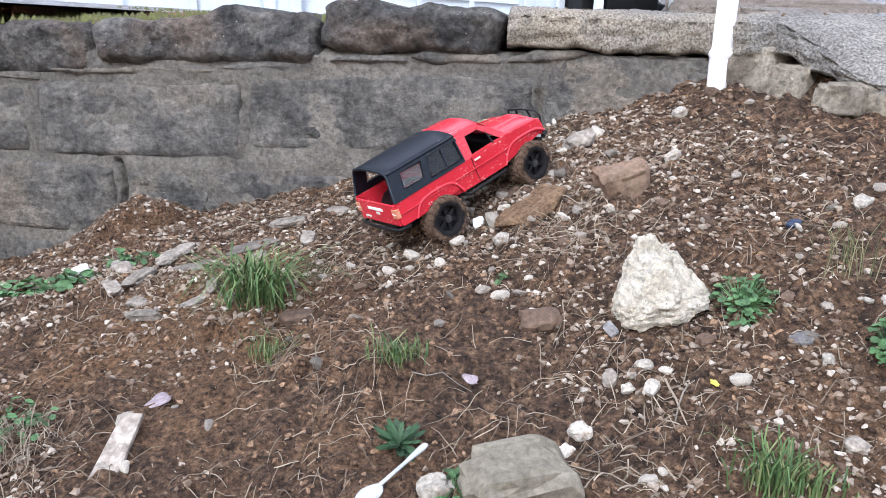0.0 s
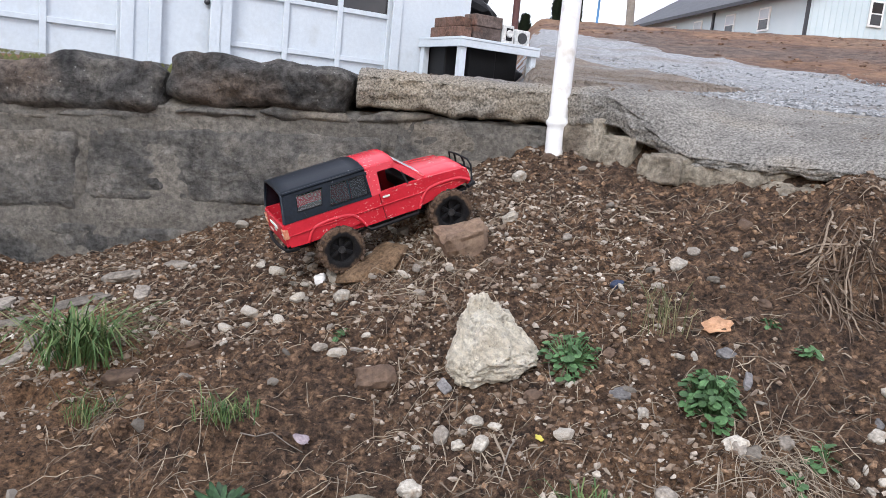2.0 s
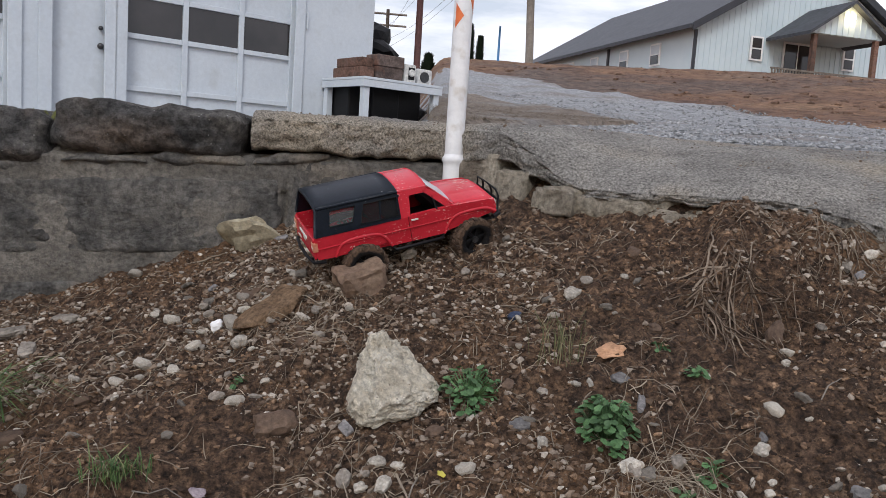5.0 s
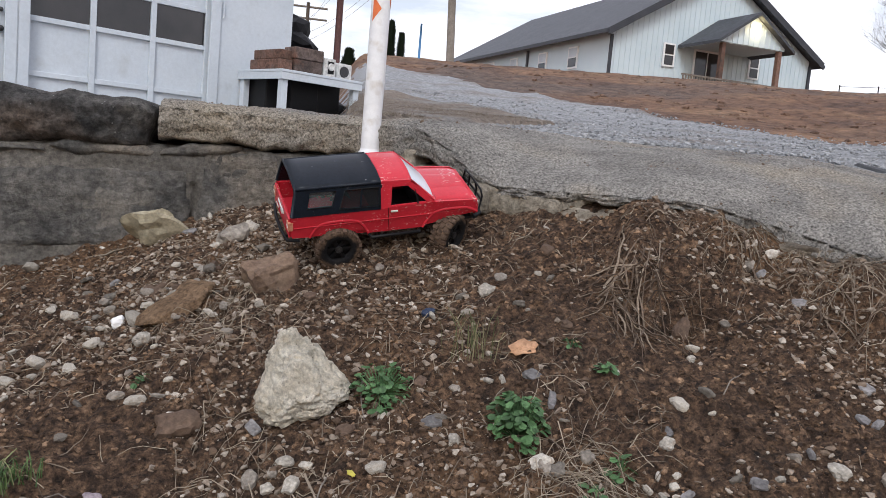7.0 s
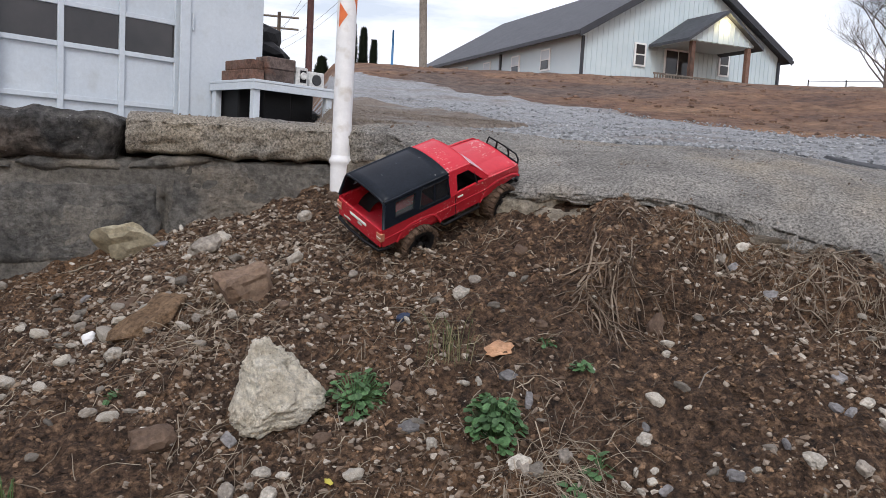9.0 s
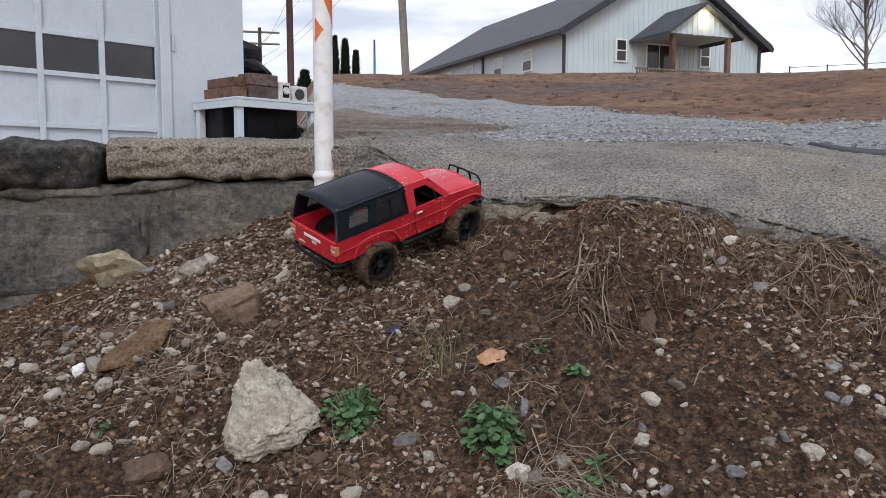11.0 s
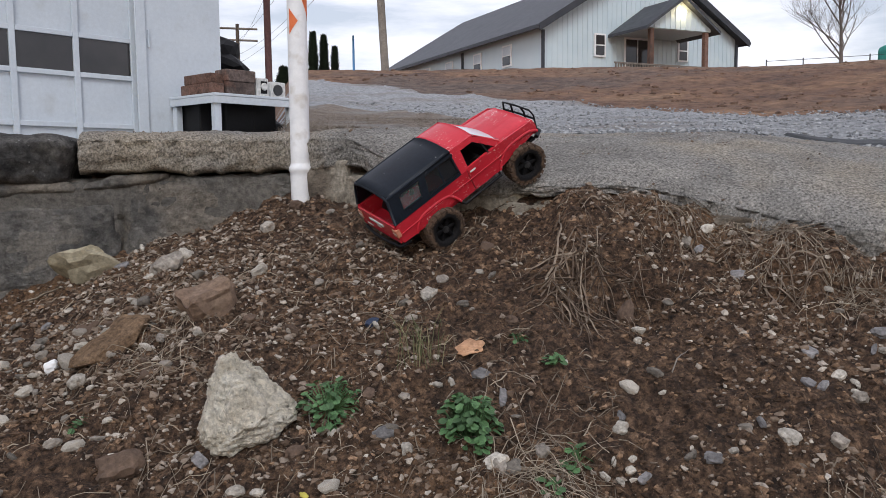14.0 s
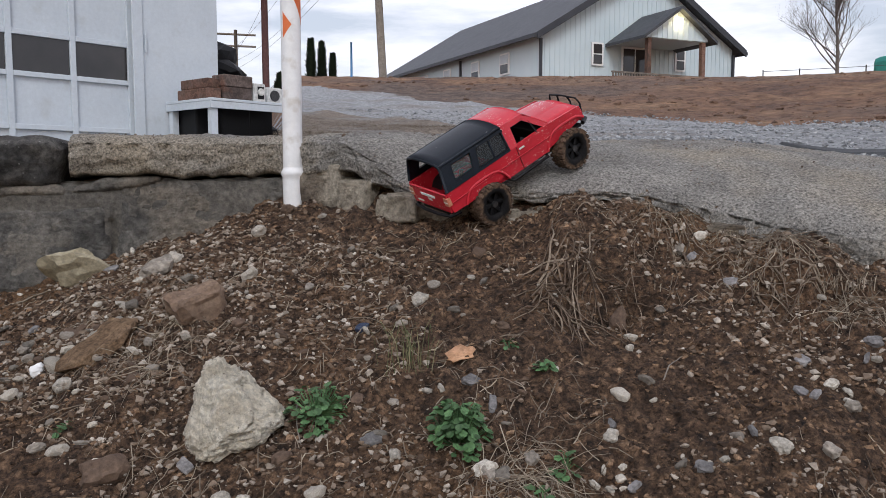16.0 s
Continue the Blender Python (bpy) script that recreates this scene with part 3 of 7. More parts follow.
# ---- retaining wall of rough stone courses ----
def rough_block(name, x0, x1, z0, z1, depth, material, parent, seed, bulge=0.02, round_=0.02, tilt=0.0, out=0.0, lump=0.0):
    """A rough-faced stone in the wall: a bulging, chipped front, rounded edges and a plain back."""
    vs, fs = [], []
    nx = max(6, int((x1 - x0) / 0.011))
    nz = max(5, int((z1 - z0) / 0.010))
    for j in range(nz + 1):
        for i in range(nx + 1):
            u, v = i / nx, j / nz
            x, z = x0 + (x1 - x0) * u, z0 + (z1 - z0) * v + tilt * (u - 0.5)
            ex, ez = min(u, 1 - u) * (x1 - x0), min(v, 1 - v) * (z1 - z0)
            e = min(1, ex / round_) * min(1, ez / round_)
            n1 = noise.noise((x * 5 + seed, z * 7, seed)) * 0.55 + noise.noise((x * 14, z * 16 + seed, seed)) * 0.3 + noise.noise((x * 40, z * 40, seed)) * 0.22
            face = out + bulge * (0.35 + n1) * e - (0.016 if depth > 0.2 else 0.008) * (1 - e) ** 2 + 0.010 * abs(noise.noise((x * 9, z * 21 + x * 4, seed + 4))) * e - 0.012 * max(0, noise.noise((x * 3.1, z * 9, seed + 8)) - 0.1) * e
            if j in (0, nz):
                z += 0.016 * noise.noise((x * 9, seed, j)) + 0.008 * noise.noise((x * 30, seed, j))
            if i in (0, nx):
                x += 0.014 * noise.noise((z * 13, seed, i))
            if lump:
                corner = max(0.0, 1 - ex / 0.07) ** 2
                z += v * lump * (noise.noise((x * 4.2, seed, 1)) + 0.5 * noise.noise((x * 11, seed, 1)) - 0.9 * corner)
                z += (1 - v) * lump * 0.7 * (noise.noise((x * 5, seed, 5)) + 0.5 * noise.noise((x * 13, seed, 5)) + 0.7 * corner)
                x += lump * 0.5 * noise.noise((z * 12, seed, 3)) * (1 if ex < 0.1 else 0)
            p = np.array([x, wall_y(x)]) - WALL_N * face
            vs.append((p[0], p[1], z))
    c = len(vs)
    for j in (0, nz):
        for i in range(nx + 1):
            x, y, z = vs[j * (nx + 1) + i]
            vs.append((x + WALL_N[0] * depth, y + WALL_N[1] * depth, z))
    w = nx + 1
    for j in range(nz):
        for i in range(nx):
            k = j * w + i
            fs.append((k, k + 1, k + w + 1, k + w))
    for i in range(nx):
        fs.append((i + 1, i, c + i, c + i + 1))
        fs.append((nz * w + i, nz * w + i + 1, c + w + i + 1, c + w + i))
    fs.append(tuple([j * w for j in range(nz + 1)] + [c + w, c]))
    fs.append(tuple([j * w + nx for j in range(nz, -1, -1)] + [c + nx, c + w + nx]))
    return link_mesh(name, vs, fs, material, parent, True)


# upright cracks in the joints: place along the wall, foot, head, depth
WALL_CRACKS = ((-1.245, 0.28, 0.575, 0.06), (0.125, 0.66, 0.9, 0.025), (-0.8, 0.6, 0.8, 0.012), (0.21, 0.7, 0.92, 0.02))


def build_wall():
    xs = np.concatenate([np.linspace(-4.2, -2.0, 60), np.arange(-1.99, 0.66, 0.008), [0.66]])
    vs, fs = [], []
    zs = np.linspace(-0.35, 1.0, 110)
    for x in xs:
        for z in zs:
            zz = z if z < 0.8 else 0.8 + (z - 0.8) * (0.2 + 0.06 * np.clip(x + 1.3, 0, 2)) / 0.2 * 0.62
            f = 0.003 + 0.012 * noise.noise((x * 6, z * 8, 6)) + 0.006 * noise.noise((x * 17, z * 21, 8)) + 0.003 * noise.noise((x * 45, z * 45, 2))
            for cx, z0, z1, depth in WALL_CRACKS:
                if z0 < z < z1:
                    f -= depth * math.exp(-((x - cx - 0.03 * noise.noise((z * 9, cx, 1)) - 0.01 * noise.noise((z * 31, cx, 1))) / 0.009) ** 2)
            p = np.array([x, wall_y(x)]) - WALL_N * f
            vs.append((p[0], p[1], zz))
    m = len(zs)
    for i in range(len(xs) - 1):
        for j in range(m - 1):
            k = i * m + j
            fs.append((k, k + m, k + m + 1, k + 1))
    b = len(vs)
    for x in (xs[0], xs[-1]):
        for z in (zs[0], 0.95):
            p = np.array([x, wall_y(x)]) + WALL_N * 0.4
            vs.append((p[0], p[1], z))
    fs.append((b, b + 1, b + 3, b + 2))
    fs.append(tuple([j for j in range(m)] + [b + 1, b]))
    fs.append(tuple([(len(xs) - 1) * m + j for j in reversed(range(m))] + [b + 2, b + 3]))
    fs.append(tuple([i * m + m - 1 for i in range(len(xs))] + [b + 3, b + 1]))
    wall = link_mesh("retaining_wall", vs, fs, MORTAR, None, True)
    tagged(wall, "old stone retaining wall with smeared mortar joints", "wall", kind="structure")
    # x0, x1, z0, z1, tilt, bulge, out
    courses = [(-4.1, -2.75, 0.56, 0.80, 0, 0.02, 0.0), (-2.72, -1.57, 0.57, 0.80, 0, 0.022, 0.0), (-1.535, -0.815, 0.585, 0.835, 0.03, 0.02, 0.004), (-0.79, 0.115, 0.66, 0.90, 0.05, 0.018, 0.0),
               (0.145, 0.66, 0.74, 1.0, 0.01, 0.016, 0.0), (-3.9, -2.2, 0.3, 0.545, 0, 0.02, 0), (-2.17, -1.265, 0.3, 0.55, 0.0, 0.024, 0.006), (-1.225, -0.42, 0.29, 0.565, 0.03, 0.016, 0.0), (-0.4, 0.45, 0.42, 0.64, 0.05, 0.014, 0.0),
               (-3.5, -1.7, 0.02, 0.285, 0, 0.02, 0), (-1.68, -0.9, 0.02, 0.275, 0, 0.016, 0), (-0.88, 0.3, 0.05, 0.275, 0, 0.016, 0)]
    for n, (x0, x1, z0, z1, tilt, bulge, out) in enumerate(courses):
        rough_block("stone", x0, x1, z0, z1, 0.12, STONE, wall, n * 3.7, bulge, 0.018, tilt, out)
    thin = [(-1.5, -0.9, 0.862, 0.885, 0.03), (-0.88, -0.55, 0.9, 0.925, 0.02), (-0.53, -0.28, 0.932, 0.958, 0.01), (-0.26, 0.02, 0.945, 0.98, 0.0), (0.03, 0.26, 0.965, 1.0, 0.03), (-2.6, -1.52, 0.81, 0.835, 0.02)]
    for n, (x0, x1, z0, z1, tilt) in enumerate(thin):
        rough_block("levelling_stone", x0, x1, z0, z1, 0.12, STONE, wall, 50 + n * 2.3, 0.01, 0.012, tilt, 0.008, lump=0.016)
    caps = [(-4.2, -2.95, 0.83, 1.0, 0.02, 0.03), (-2.92, -1.95, 0.83, 0.99, 0.0, 0.03), (-1.93, -1.335, 0.835, 1.005, 0.03, 0.03), (-1.315, -0.56, 0.905, 1.062, 0.05, 0.03), (-0.54, 0.012, 0.968, 1.118, 0.02, 0.045)]
    for n, (x0, x1, z0, z1, tilt, bulge) in enumerate(caps):
        ob = rough_block("capstone", x0, x1, z0, z1, 0.42, CAP, wall, 80 + n * 4.1, bulge * 1.6, 0.03, tilt, 0.012, lump=0.034)
        ob["label"] = "dark weathered capstone"
    # broken footing under the lip beside the pipe
    for n, (s0, s1, z0, z1, push) in enumerate([(0.05, 0.2, 0.9, 1.035, -0.005), (0.19, 0.29, 0.88, 0.995, 0.012), (0.33, 0.45, 0.87, 0.955, 0.035), (0.4, 0.7, 0.86, 0.955, 0.0), (0.66, 0.98, 0.85, 0.925, 0.014), (0.97, 1.32, 0.81, 0.89, 0.01)]):
        bm = bmesh.new()
        bmesh.ops.create_icosphere(bm, subdivisions=4, radius=1)
        c, nn = edge_frame((s0 + s1) / 2)
        for v in bm.verts:
            co = v.co
            q = Vector([math.copysign(abs(t) ** 0.45, t) for t in co])
            q = q * (1.08 + 0.3 * noise.noise(co * 1.7 + Vector((n * 5, 0, 0))) + 0.1 * noise.noise(co * 5) + 0.06 * noise.noise(co * 12))
            al = q.x * (s1 - s0) / 2
            inn = 0.06 + q.y * 0.075 - push
            v.co = (c[0] + ALONG[0] * al + nn[0] * inn, c[1] + ALONG[1] * al + nn[1] * inn, (z0 + z1) / 2 + q.z * (z1 - z0) / 2)
        ob = part("footing_stone", bm, BUFF, wall, smooth=True)


build_wall()


def moss():
    h = Heap()
    rnd = random.Random(4)
    for _ in range(2600):
        x = rnd.uniform(-2.9, -0.5)
        d = rnd.uniform(0.05, 0.75)
        y = wall_y(x) + d
        z = 1.0 + 0.07 * min(1, max(0, (x + 1.9) / 1.4)) + 0.006 + 0.045 * float(ss(0.1, 0.5, d)) * float(ss(-0.7, -1.4, x)) + 0.01 * wave(x, y, 9)
        r = rnd.uniform(0.008, 0.025)
        vs = [(x + r * math.cos(a) * rnd.uniform(0.7, 1.2), y + r * math.sin(a), z - 0.02) for a in np.linspace(0, 5.2, 6)] + [(x, y, z + r * 0.5)]
        h.add(vs, [(i, (i + 1) % 6, 6) for i in range(6)])
    tagged(h.done("moss", MOSS, smooth=True), "green and brown moss along the top of the wall", "moss", kind="stuff")


moss()


# ---- white plastic pipe ----
def pipe():
    base = Vector((0.618, 2.322, 0.90))
    ob = empty("drain_pipe", Matrix.Translation(base))
    tagged(ob, "white plastic pipe standing in the soil with orange tape marks", "pipe")
    def ring(name, prof, m, label=""):
        vs, fs, k = [], [], 32
        for r, z in prof:
            for i in range(k):
                a = 2 * math.pi * i / k
                vs.append((r * math.cos(a), r * math.sin(a), z))
        for j in range(len(prof) - 1):
            for i in range(k):
                fs.append((j * k + i, j * k + (i + 1) % k, (j + 1) * k + (i + 1) % k, (j + 1) * k + i))
        o = link_mesh(name, vs, fs, m, ob, True)
        if label:
            o["label"] = label
    R = 0.0285
    ring("upper_pipe", [(R, 0.115), (R, 0.2), (R, 1.2), (R, 2.4), (R - 0.003, 2.4), (R - 0.003, 2.3)], PVC)
    ring("socket", [(0.0275, -0.1), (0.0295, 0.04), (0.031, 0.09), (0.031, 0.103), (0.0345, 0.108), (0.0345, 0.118), (0.031, 0.123), (0.0285, 0.13)], PVC)
    for z0, z1, a0, a1, up in ((0.5, 0.575, -2.7, -1.75, False), (0.60, 0.70, -3.0, -0.4, True)):
        vs, fs = [], []
        for i in range(13):
            t = i / 12
            a = a0 + (a1 - a0) * t
            lo, hi = (z0 + (z1 - z0) * 0.5 * t, z1 - (z1 - z0) * 0.5 * t) if not up else (z0 + 0.1 - 0.16 * t, z1 + 0.03)
            for z in (lo, hi):
                vs.append(((R + 0.0008) * math.cos(a), (R + 0.0008) * math.sin(a), z))
        for i in range(12):
            fs.append((2 * i, 2 * i + 2, 2 * i + 3, 2 * i + 1))
        o = link_mesh("tape_mark", vs, fs, ORANGE, ob, True)
        o["label"] = "orange tape"


pipe()


# ---- white garage ----
G_O, G_D = Vector((0.86, 10.95, 0)), Vector((0.914, 0.407, 0)).normalized()
G_M = Matrix(((G_D.x, -G_D.y, 0, G_O.x), (G_D.y, G_D.x, 0, G_O.y), (0, 0, 1, 1.0), (0, 0, 0, 1)))  # x along the front, y inward, z up from the yard


def garage():
    ob = empty("garage", G_M)
    tagged(ob, "white painted garage with panelled overhead doors", "garage")
    openings = [(-5.75, -3.32, 2.5), (-3.02, -2.33, 2.15), (-2.22, 0.085, 2.5)]
    x0, x1, h = -9.0, 1.27, 3.3
    edges = [x0]
    for a, b, top in openings:
        part("wall_panel", boxed(edges[-1], a, 0, 0.2, -0.2, h), WHITEPAINT, ob)
        part("lintel", boxed(a, b, 0, 0.2, top, h), WHITEPAINT, ob)
        edges.append(b)
    part("wall_panel", boxed(edges[-1], x1, 0, 0.2, -0.2, h), WHITEPAINT, ob)
    part("side_wall", boxed(x1 - 0.2, x1, 0.2, 7, -0.2, h), WHITEPAINT, ob)
    part("side_wall", boxed(x0, x0 + 0.2, 0.2, 7, -0.2, h), WHITEPAINT, ob)
    part("back_wall", boxed(x0, x1, 7, 7.2, -0.2, h), WHITEPAINT, ob)
    part("roof", prism([(x0 - 0.3, h), (x1 + 0.25, h), (x1 + 0.25, h + 0.15), ((x0 + x1) / 2, h + 1.7), (x0 - 0.3, h + 0.15)], -0.3, 7.4), ROOF, ob)
    for a, b, top in openings:
        for xx in (a, b):
            part("door_trim", boxed(xx - 0.07, xx + 0.07, -0.03, -0.002, -0.1, top + 0.08, bevel=0.006), WHITEPAINT, ob)
    # a strip hinge guard on the plain wall
    part("hasp", boxed(0.185, 0.205, -0.03, 0.0, 1.6, 1.82, bevel=0.004), WHITEPAINT, ob)
    # overhead doors: rows of panels, one row glazed
    for a, b, glazed in ((-5.75, -3.32, 2), (-2.22, 0.085, 2)):
        door = part("overhead_door", boxed(a + 0.02, b - 0.02, 0.1, 0.14, -0.05, 2.5), WHITEPAINT, ob)
        cols, rows = 3, [(-0.02, 0.56), (0.62, 1.17), (1.22, 1.63), (1.70, 2.45)]
        w = (b - a - 0.12) / cols
        for i in range(cols + 1):
            xx = a + 0.06 + w * i
            part("stile", boxed(xx - 0.035, xx + 0.035, 0.06, 0.1, -0.05, 2.5, bevel=0.006), WHITEPAINT, door)
        for z in (0.0, 0.59, 1.195, 1.665, 2.47):
            for i in range(cols):
                xa = a + 0.06 + w * i
                part("rail", boxed(xa + 0.035, xa + w - 0.035, 0.062, 0.1, z - 0.03, z + 0.03, bevel=0.005), WHITEPAINT, door)
        for i in range(cols):
            xa = a + 0.06 + w * i
            part("window_pane", boxed(xa + 0.04, xa + w - 0.04, 0.085, 0.096, 1.226, 1.634), DARKGLASS, door, "dark reflecting glass")
    # side door with knob and lock
    d = part("side_door", boxed(-3.0, -2.35, 0.06, 0.1, -0.05, 2.13, bevel=0.004), WHITEPAINT, ob)
    for z, r in ((1.02, 0.035), (1.22, 0.026)):
        bm = bmesh.new()
        bmesh.ops.create_uvsphere(bm, u_segments=16, v_segments=10, radius=r, matrix=Matrix.Translation((-2.43, 0.03, z)))
        part("door_knob" if z < 1.1 else "deadbolt", bm, STEEL, d, smooth=True)


garage()


def work_table():
    """White bench square to the garage wall, with what lies on it."""
    m = G_M @ Matrix.Translation((0.45, 0, 0))
    t = empty("work_table", m)
    tagged(t, "white painted wooden bench with rust streaks beside the garage", "table")
    L, W, H = 1.3, 1.05, 0.95
    part("tabletop", boxed(0, L, -W, -0.02, H, H + 0.035, bevel=0.006), WHITEPAINT, t)
    part("apron_rail", boxed(0, L, -W + 0.005, -W + 0.03, H - 0.09, H - 0.002, bevel=0.004), WHITEPAINT, t)
    part("apron_rail", boxed(0.002, 0.027, -W + 0.032, -0.02, H - 0.09, H - 0.002, bevel=0.004), WHITEPAINT, t)
    for x in (0.03, L - 0.12):
        for y in (-W + 0.035, -0.13):
            part("leg", boxed(x, x + 0.09, y, y + 0.09, 0.0, H - 0.003, bevel=0.005), WHITEPAINT, t)
    def timber(x0, x1, y0, y1, z0, z1, label, material=WOOD):
        b = part("timber_beam", boxed(x0, x1, y0, y1, z0, z1, bevel=0.014), material)
        b.matrix_basis = m
        tagged(b, label, "timber", group="timbers on the bench")
    z = H + 0.036
    timber(-0.02 + 0.05, 0.22, -0.95, -0.25, z, z + 0.13, "short reddish brown timber beam on the bench")
    timber(0.05, 0.24, -0.9, -0.3, z + 0.131, z + 0.255, "weathered brown timber beam on top of another")
    timber(0.24, 0.66, -0.98, -0.7, z, z + 0.16, "wide dark timber beam with a rusty stain", DARKWOOD)
    timber(0.235, 0.67, -0.99, -0.72, z + 0.161, z + 0.31, "grey brown timber beam lying on a stack", DARKWOOD)
    h = empty("space_heater", m @ Matrix.Translation((0.7, -0.95, z)))
    tagged(h, "small off-white enamel heater with a round dark opening", "heater")
    part("case", boxed(0, 0.2, 0, 0.2, 0, 0.24, bevel=0.015), APPLIANCE, h)
    part("grille", boxed(0.07, 0.17, -0.008, -0.001, 0.04, 0.2, bevel=0.003), BLACK, h)
    bm = bmesh.new()
    bmesh.ops.create_cone(bm, cap_ends=True, segments=20, radius1=0.05, radius2=0.045, depth=0.02, matrix=Matrix.Translation((0.12, -0.018, 0.13)) @ Matrix.Rotation(radians(90), 4, "X"))
    part("dial", bm, APPLIANCE, h)
    f = empty("fan_unit", m @ Matrix.Translation((1.0, -0.85, z)))
    tagged(f, "grey box fan with a round grille", "fan")
    part("case", boxed(0, 0.26, 0, 0.15, 0, 0.22, bevel=0.02), APPLIANCE, f)
    bm = bmesh.new()
    bmesh.ops.create_cone(bm, cap_ends=True, segments=24, radius1=0.075, radius2=0.07, depth=0.02, matrix=Matrix.Translation((0.12, -0.012, 0.11)) @ Matrix.Rotation(radians(90), 4, "X"))
    part("grille", bm, STEEL, f)
    # black scrap heaped behind the bench
    s = empty("scrap_heap", m @ Matrix.Translation((1.72, 0.7, 0)))
    tagged(s, "heap of black plastic scrap and folded sheets behind the bench", "scrap")
    rnd = random.Random(8)
    for i in range(9):
        bm = bmesh.new()
        bmesh.ops.create_icosphere(bm, subdivisions=2, radius=1)
        for v in bm.verts:
            v.co = Vector((v.co.x * 0.3, v.co.y * 0.22, v.co.z * (0.16 if i % 2 else 0.26))) * (1 + 0.35 * noise.noise(v.co * 2.3 + Vector((i * 4, 0, 0))))
        bmesh.ops.transform(bm, matrix=Matrix.Translation((rnd.uniform(-0.3, 0.4), rnd.uniform(-0.1, 0.4), 0.25 + i * 0.19)) @ Matrix.Rotation(rnd.uniform(-0.5, 0.5), 4, "Y"), verts=bm.verts)
        part("scrap_sheet", bm, BLACK, s)
    # black boxes added only to make the shade under the bench dark
    c = empty("shade_boxes", m @ Matrix.Translation((0, 0, 0)))
    tagged(c, "added black boxes that stand in for the dark shade under the bench", "crate")
    for x0, x1, y0, h in ((0.38, 0.82, -0.72, 0.935), (0.823, 1.2, -0.7, 0.94), (0.14, 0.377, -0.5, 0.93)):
        part("crate", boxed(x0, x1, y0, y0 + 0.5, 0.0, h, bevel=0.02), BLACK, c)
    # dark litter under the bench
    b = empty("bucket", m @ Matrix.Translation((0.3, -0.6, 0)))
    tagged(b, "black bucket with a small red cup under the bench", "bucket")
    bm = bmesh.new()
    bmesh.ops.create_cone(bm, cap_ends=True, segments=20, radius1=0.13, radius2=0.16, depth=0.5, matrix=Matrix.Translation((0, 0, 0.25)))
    part("body", bm, BLACK, b, smooth=False)
    part("cup", boxed(0.2, 0.27, -0.1, -0.03, 0, 0.47, bevel=0.01), RED, b, "red plastic cup")


work_table()


def far_pole(name, az, d, z0, top, r, material, label, lean=0.0, cross=False):
    x, y = d * math.sin(radians(az)), d * math.cos(radians(az))
    ob = empty(name, Matrix.Translation((x, y, z0)))
    tagged(ob, label, "pole")
    tube("shaft", [(0, 0, -0.4), (lean * 0.5, 0, top * 0.5), (lean, 0, top)], [r, r * 0.9, r * 0.75], material, ob, 10)
    if cross:
        for dz in (0.25, 0.9):
            tube("cross_arm", [(lean - 1.1, 0.2, top - dz), (lean + 1.1, -0.2, top - dz)], 0.06, material, ob, 6)
    return ob


def h_up(az, d):
    return float(upper(d * math.sin(radians(az)), d * math.cos(radians(az)))) - 0.05


far_pole("utility_pole", 21.3, 34, h_up(21.3, 34) - 0.2, 8.5, 0.17, POLEWOOD, "grey wooden utility pole leaning slightly on the hill", -0.5)
far_pole("steel_post", 13.2, 12.2, 1.1, 4.2, 0.055, RUST, "maroon painted steel post behind the bench", -0.02)
far_pole("marker_post", 19.05, 33, h_up(19.05, 33), 1.4, 0.05, mat("blue_plastic", [(0.05, 0.17, 0.35), (0.07, 0.2, 0.4)], 4, 0.5, 0), "thin blue plastic marker post on the hilltop")
far_pole("street_pole", 11.2, 48, 2.2, 7.2, 0.13, POLEWOOD, "far utility pole with cross arms", 0.0, True)


def cable(p, q, sag, name="power_cable"):
    pts = []
    for i in range(17):
        t = i / 16
        v = Vector(p).lerp(Vector(q), t)
        v.z -= sag * 4 * t * (1 - t)
        pts.append(v)
    o = tube(name, pts, 0.007, BLACK, None, 5)
    tagged(o, "thin dark power cable strung to a far pole", "cable", group="power cables")


def polar(az, d, z):
    return (d * math.sin(radians(az)), d * math.cos(radians(az)), z)


for k, (a0, e0, a1, e1) in enumerate([(11.2, 0.155, 19.5, 0.36), (11.2, 0.15, 16.0, 0.34), (11.3, 0.14, 21.5, 0.33), (11.3, 0.13, 24.5, 0.38)]):
    cable(polar(a0, 47.5, 1 + 47.5 * e0), polar(a1, 26, 1 + 26 * e1), 0.5 + 0.1 * k)


def conifer(az, d, height, radius, seed):
    x, y = d * math.sin(radians(az)), d * math.cos(radians(az))
    ob = empty("columnar_conifer", Matrix.Translation((x, y, h_up(az, d) - 0.3)))
    tagged(ob, "dark narrow evergreen tree on the skyline", "tree", group="skyline evergreens")
    tube("trunk", [(0, 0, 0), (0, 0, height * 0.8)], [0.1, 0.03], BARK, ob, 6)
    h, rnd = Heap(), random.Random(seed)
    for _ in range(900):
        t = rnd.random() ** 0.8
        r = radius * (1 - t) ** 0.6 * min(1, 0.4 + t * 5) * (0.75 + 0.35 * noise.noise((t * 6, seed, 0)))
        a = rnd.uniform(0, 6.3)
        rr = r * rnd.uniform(0.5, 1.1)
        p = Vector((rr * math.cos(a), rr * math.sin(a), t * height))
        d2 = Vector((math.cos(a), math.sin(a), 1.2)).normalized() * 0.22
        s = Vector((-math.sin(a), math.cos(a), 0)) * 0.07
        h.add([p - s, p + s, p + d2], [(0, 1, 2)])
    h.done("crown", CONIFER, ob)


conifer(16.25, 33, 1.7, 0.22, 1)
conifer(17.0, 34, 1.65, 0.2, 2)
conifer(17.75, 36, 1.25, 0.15, 3)
conifer(14.2, 40, 1.3, 0.6, 4)


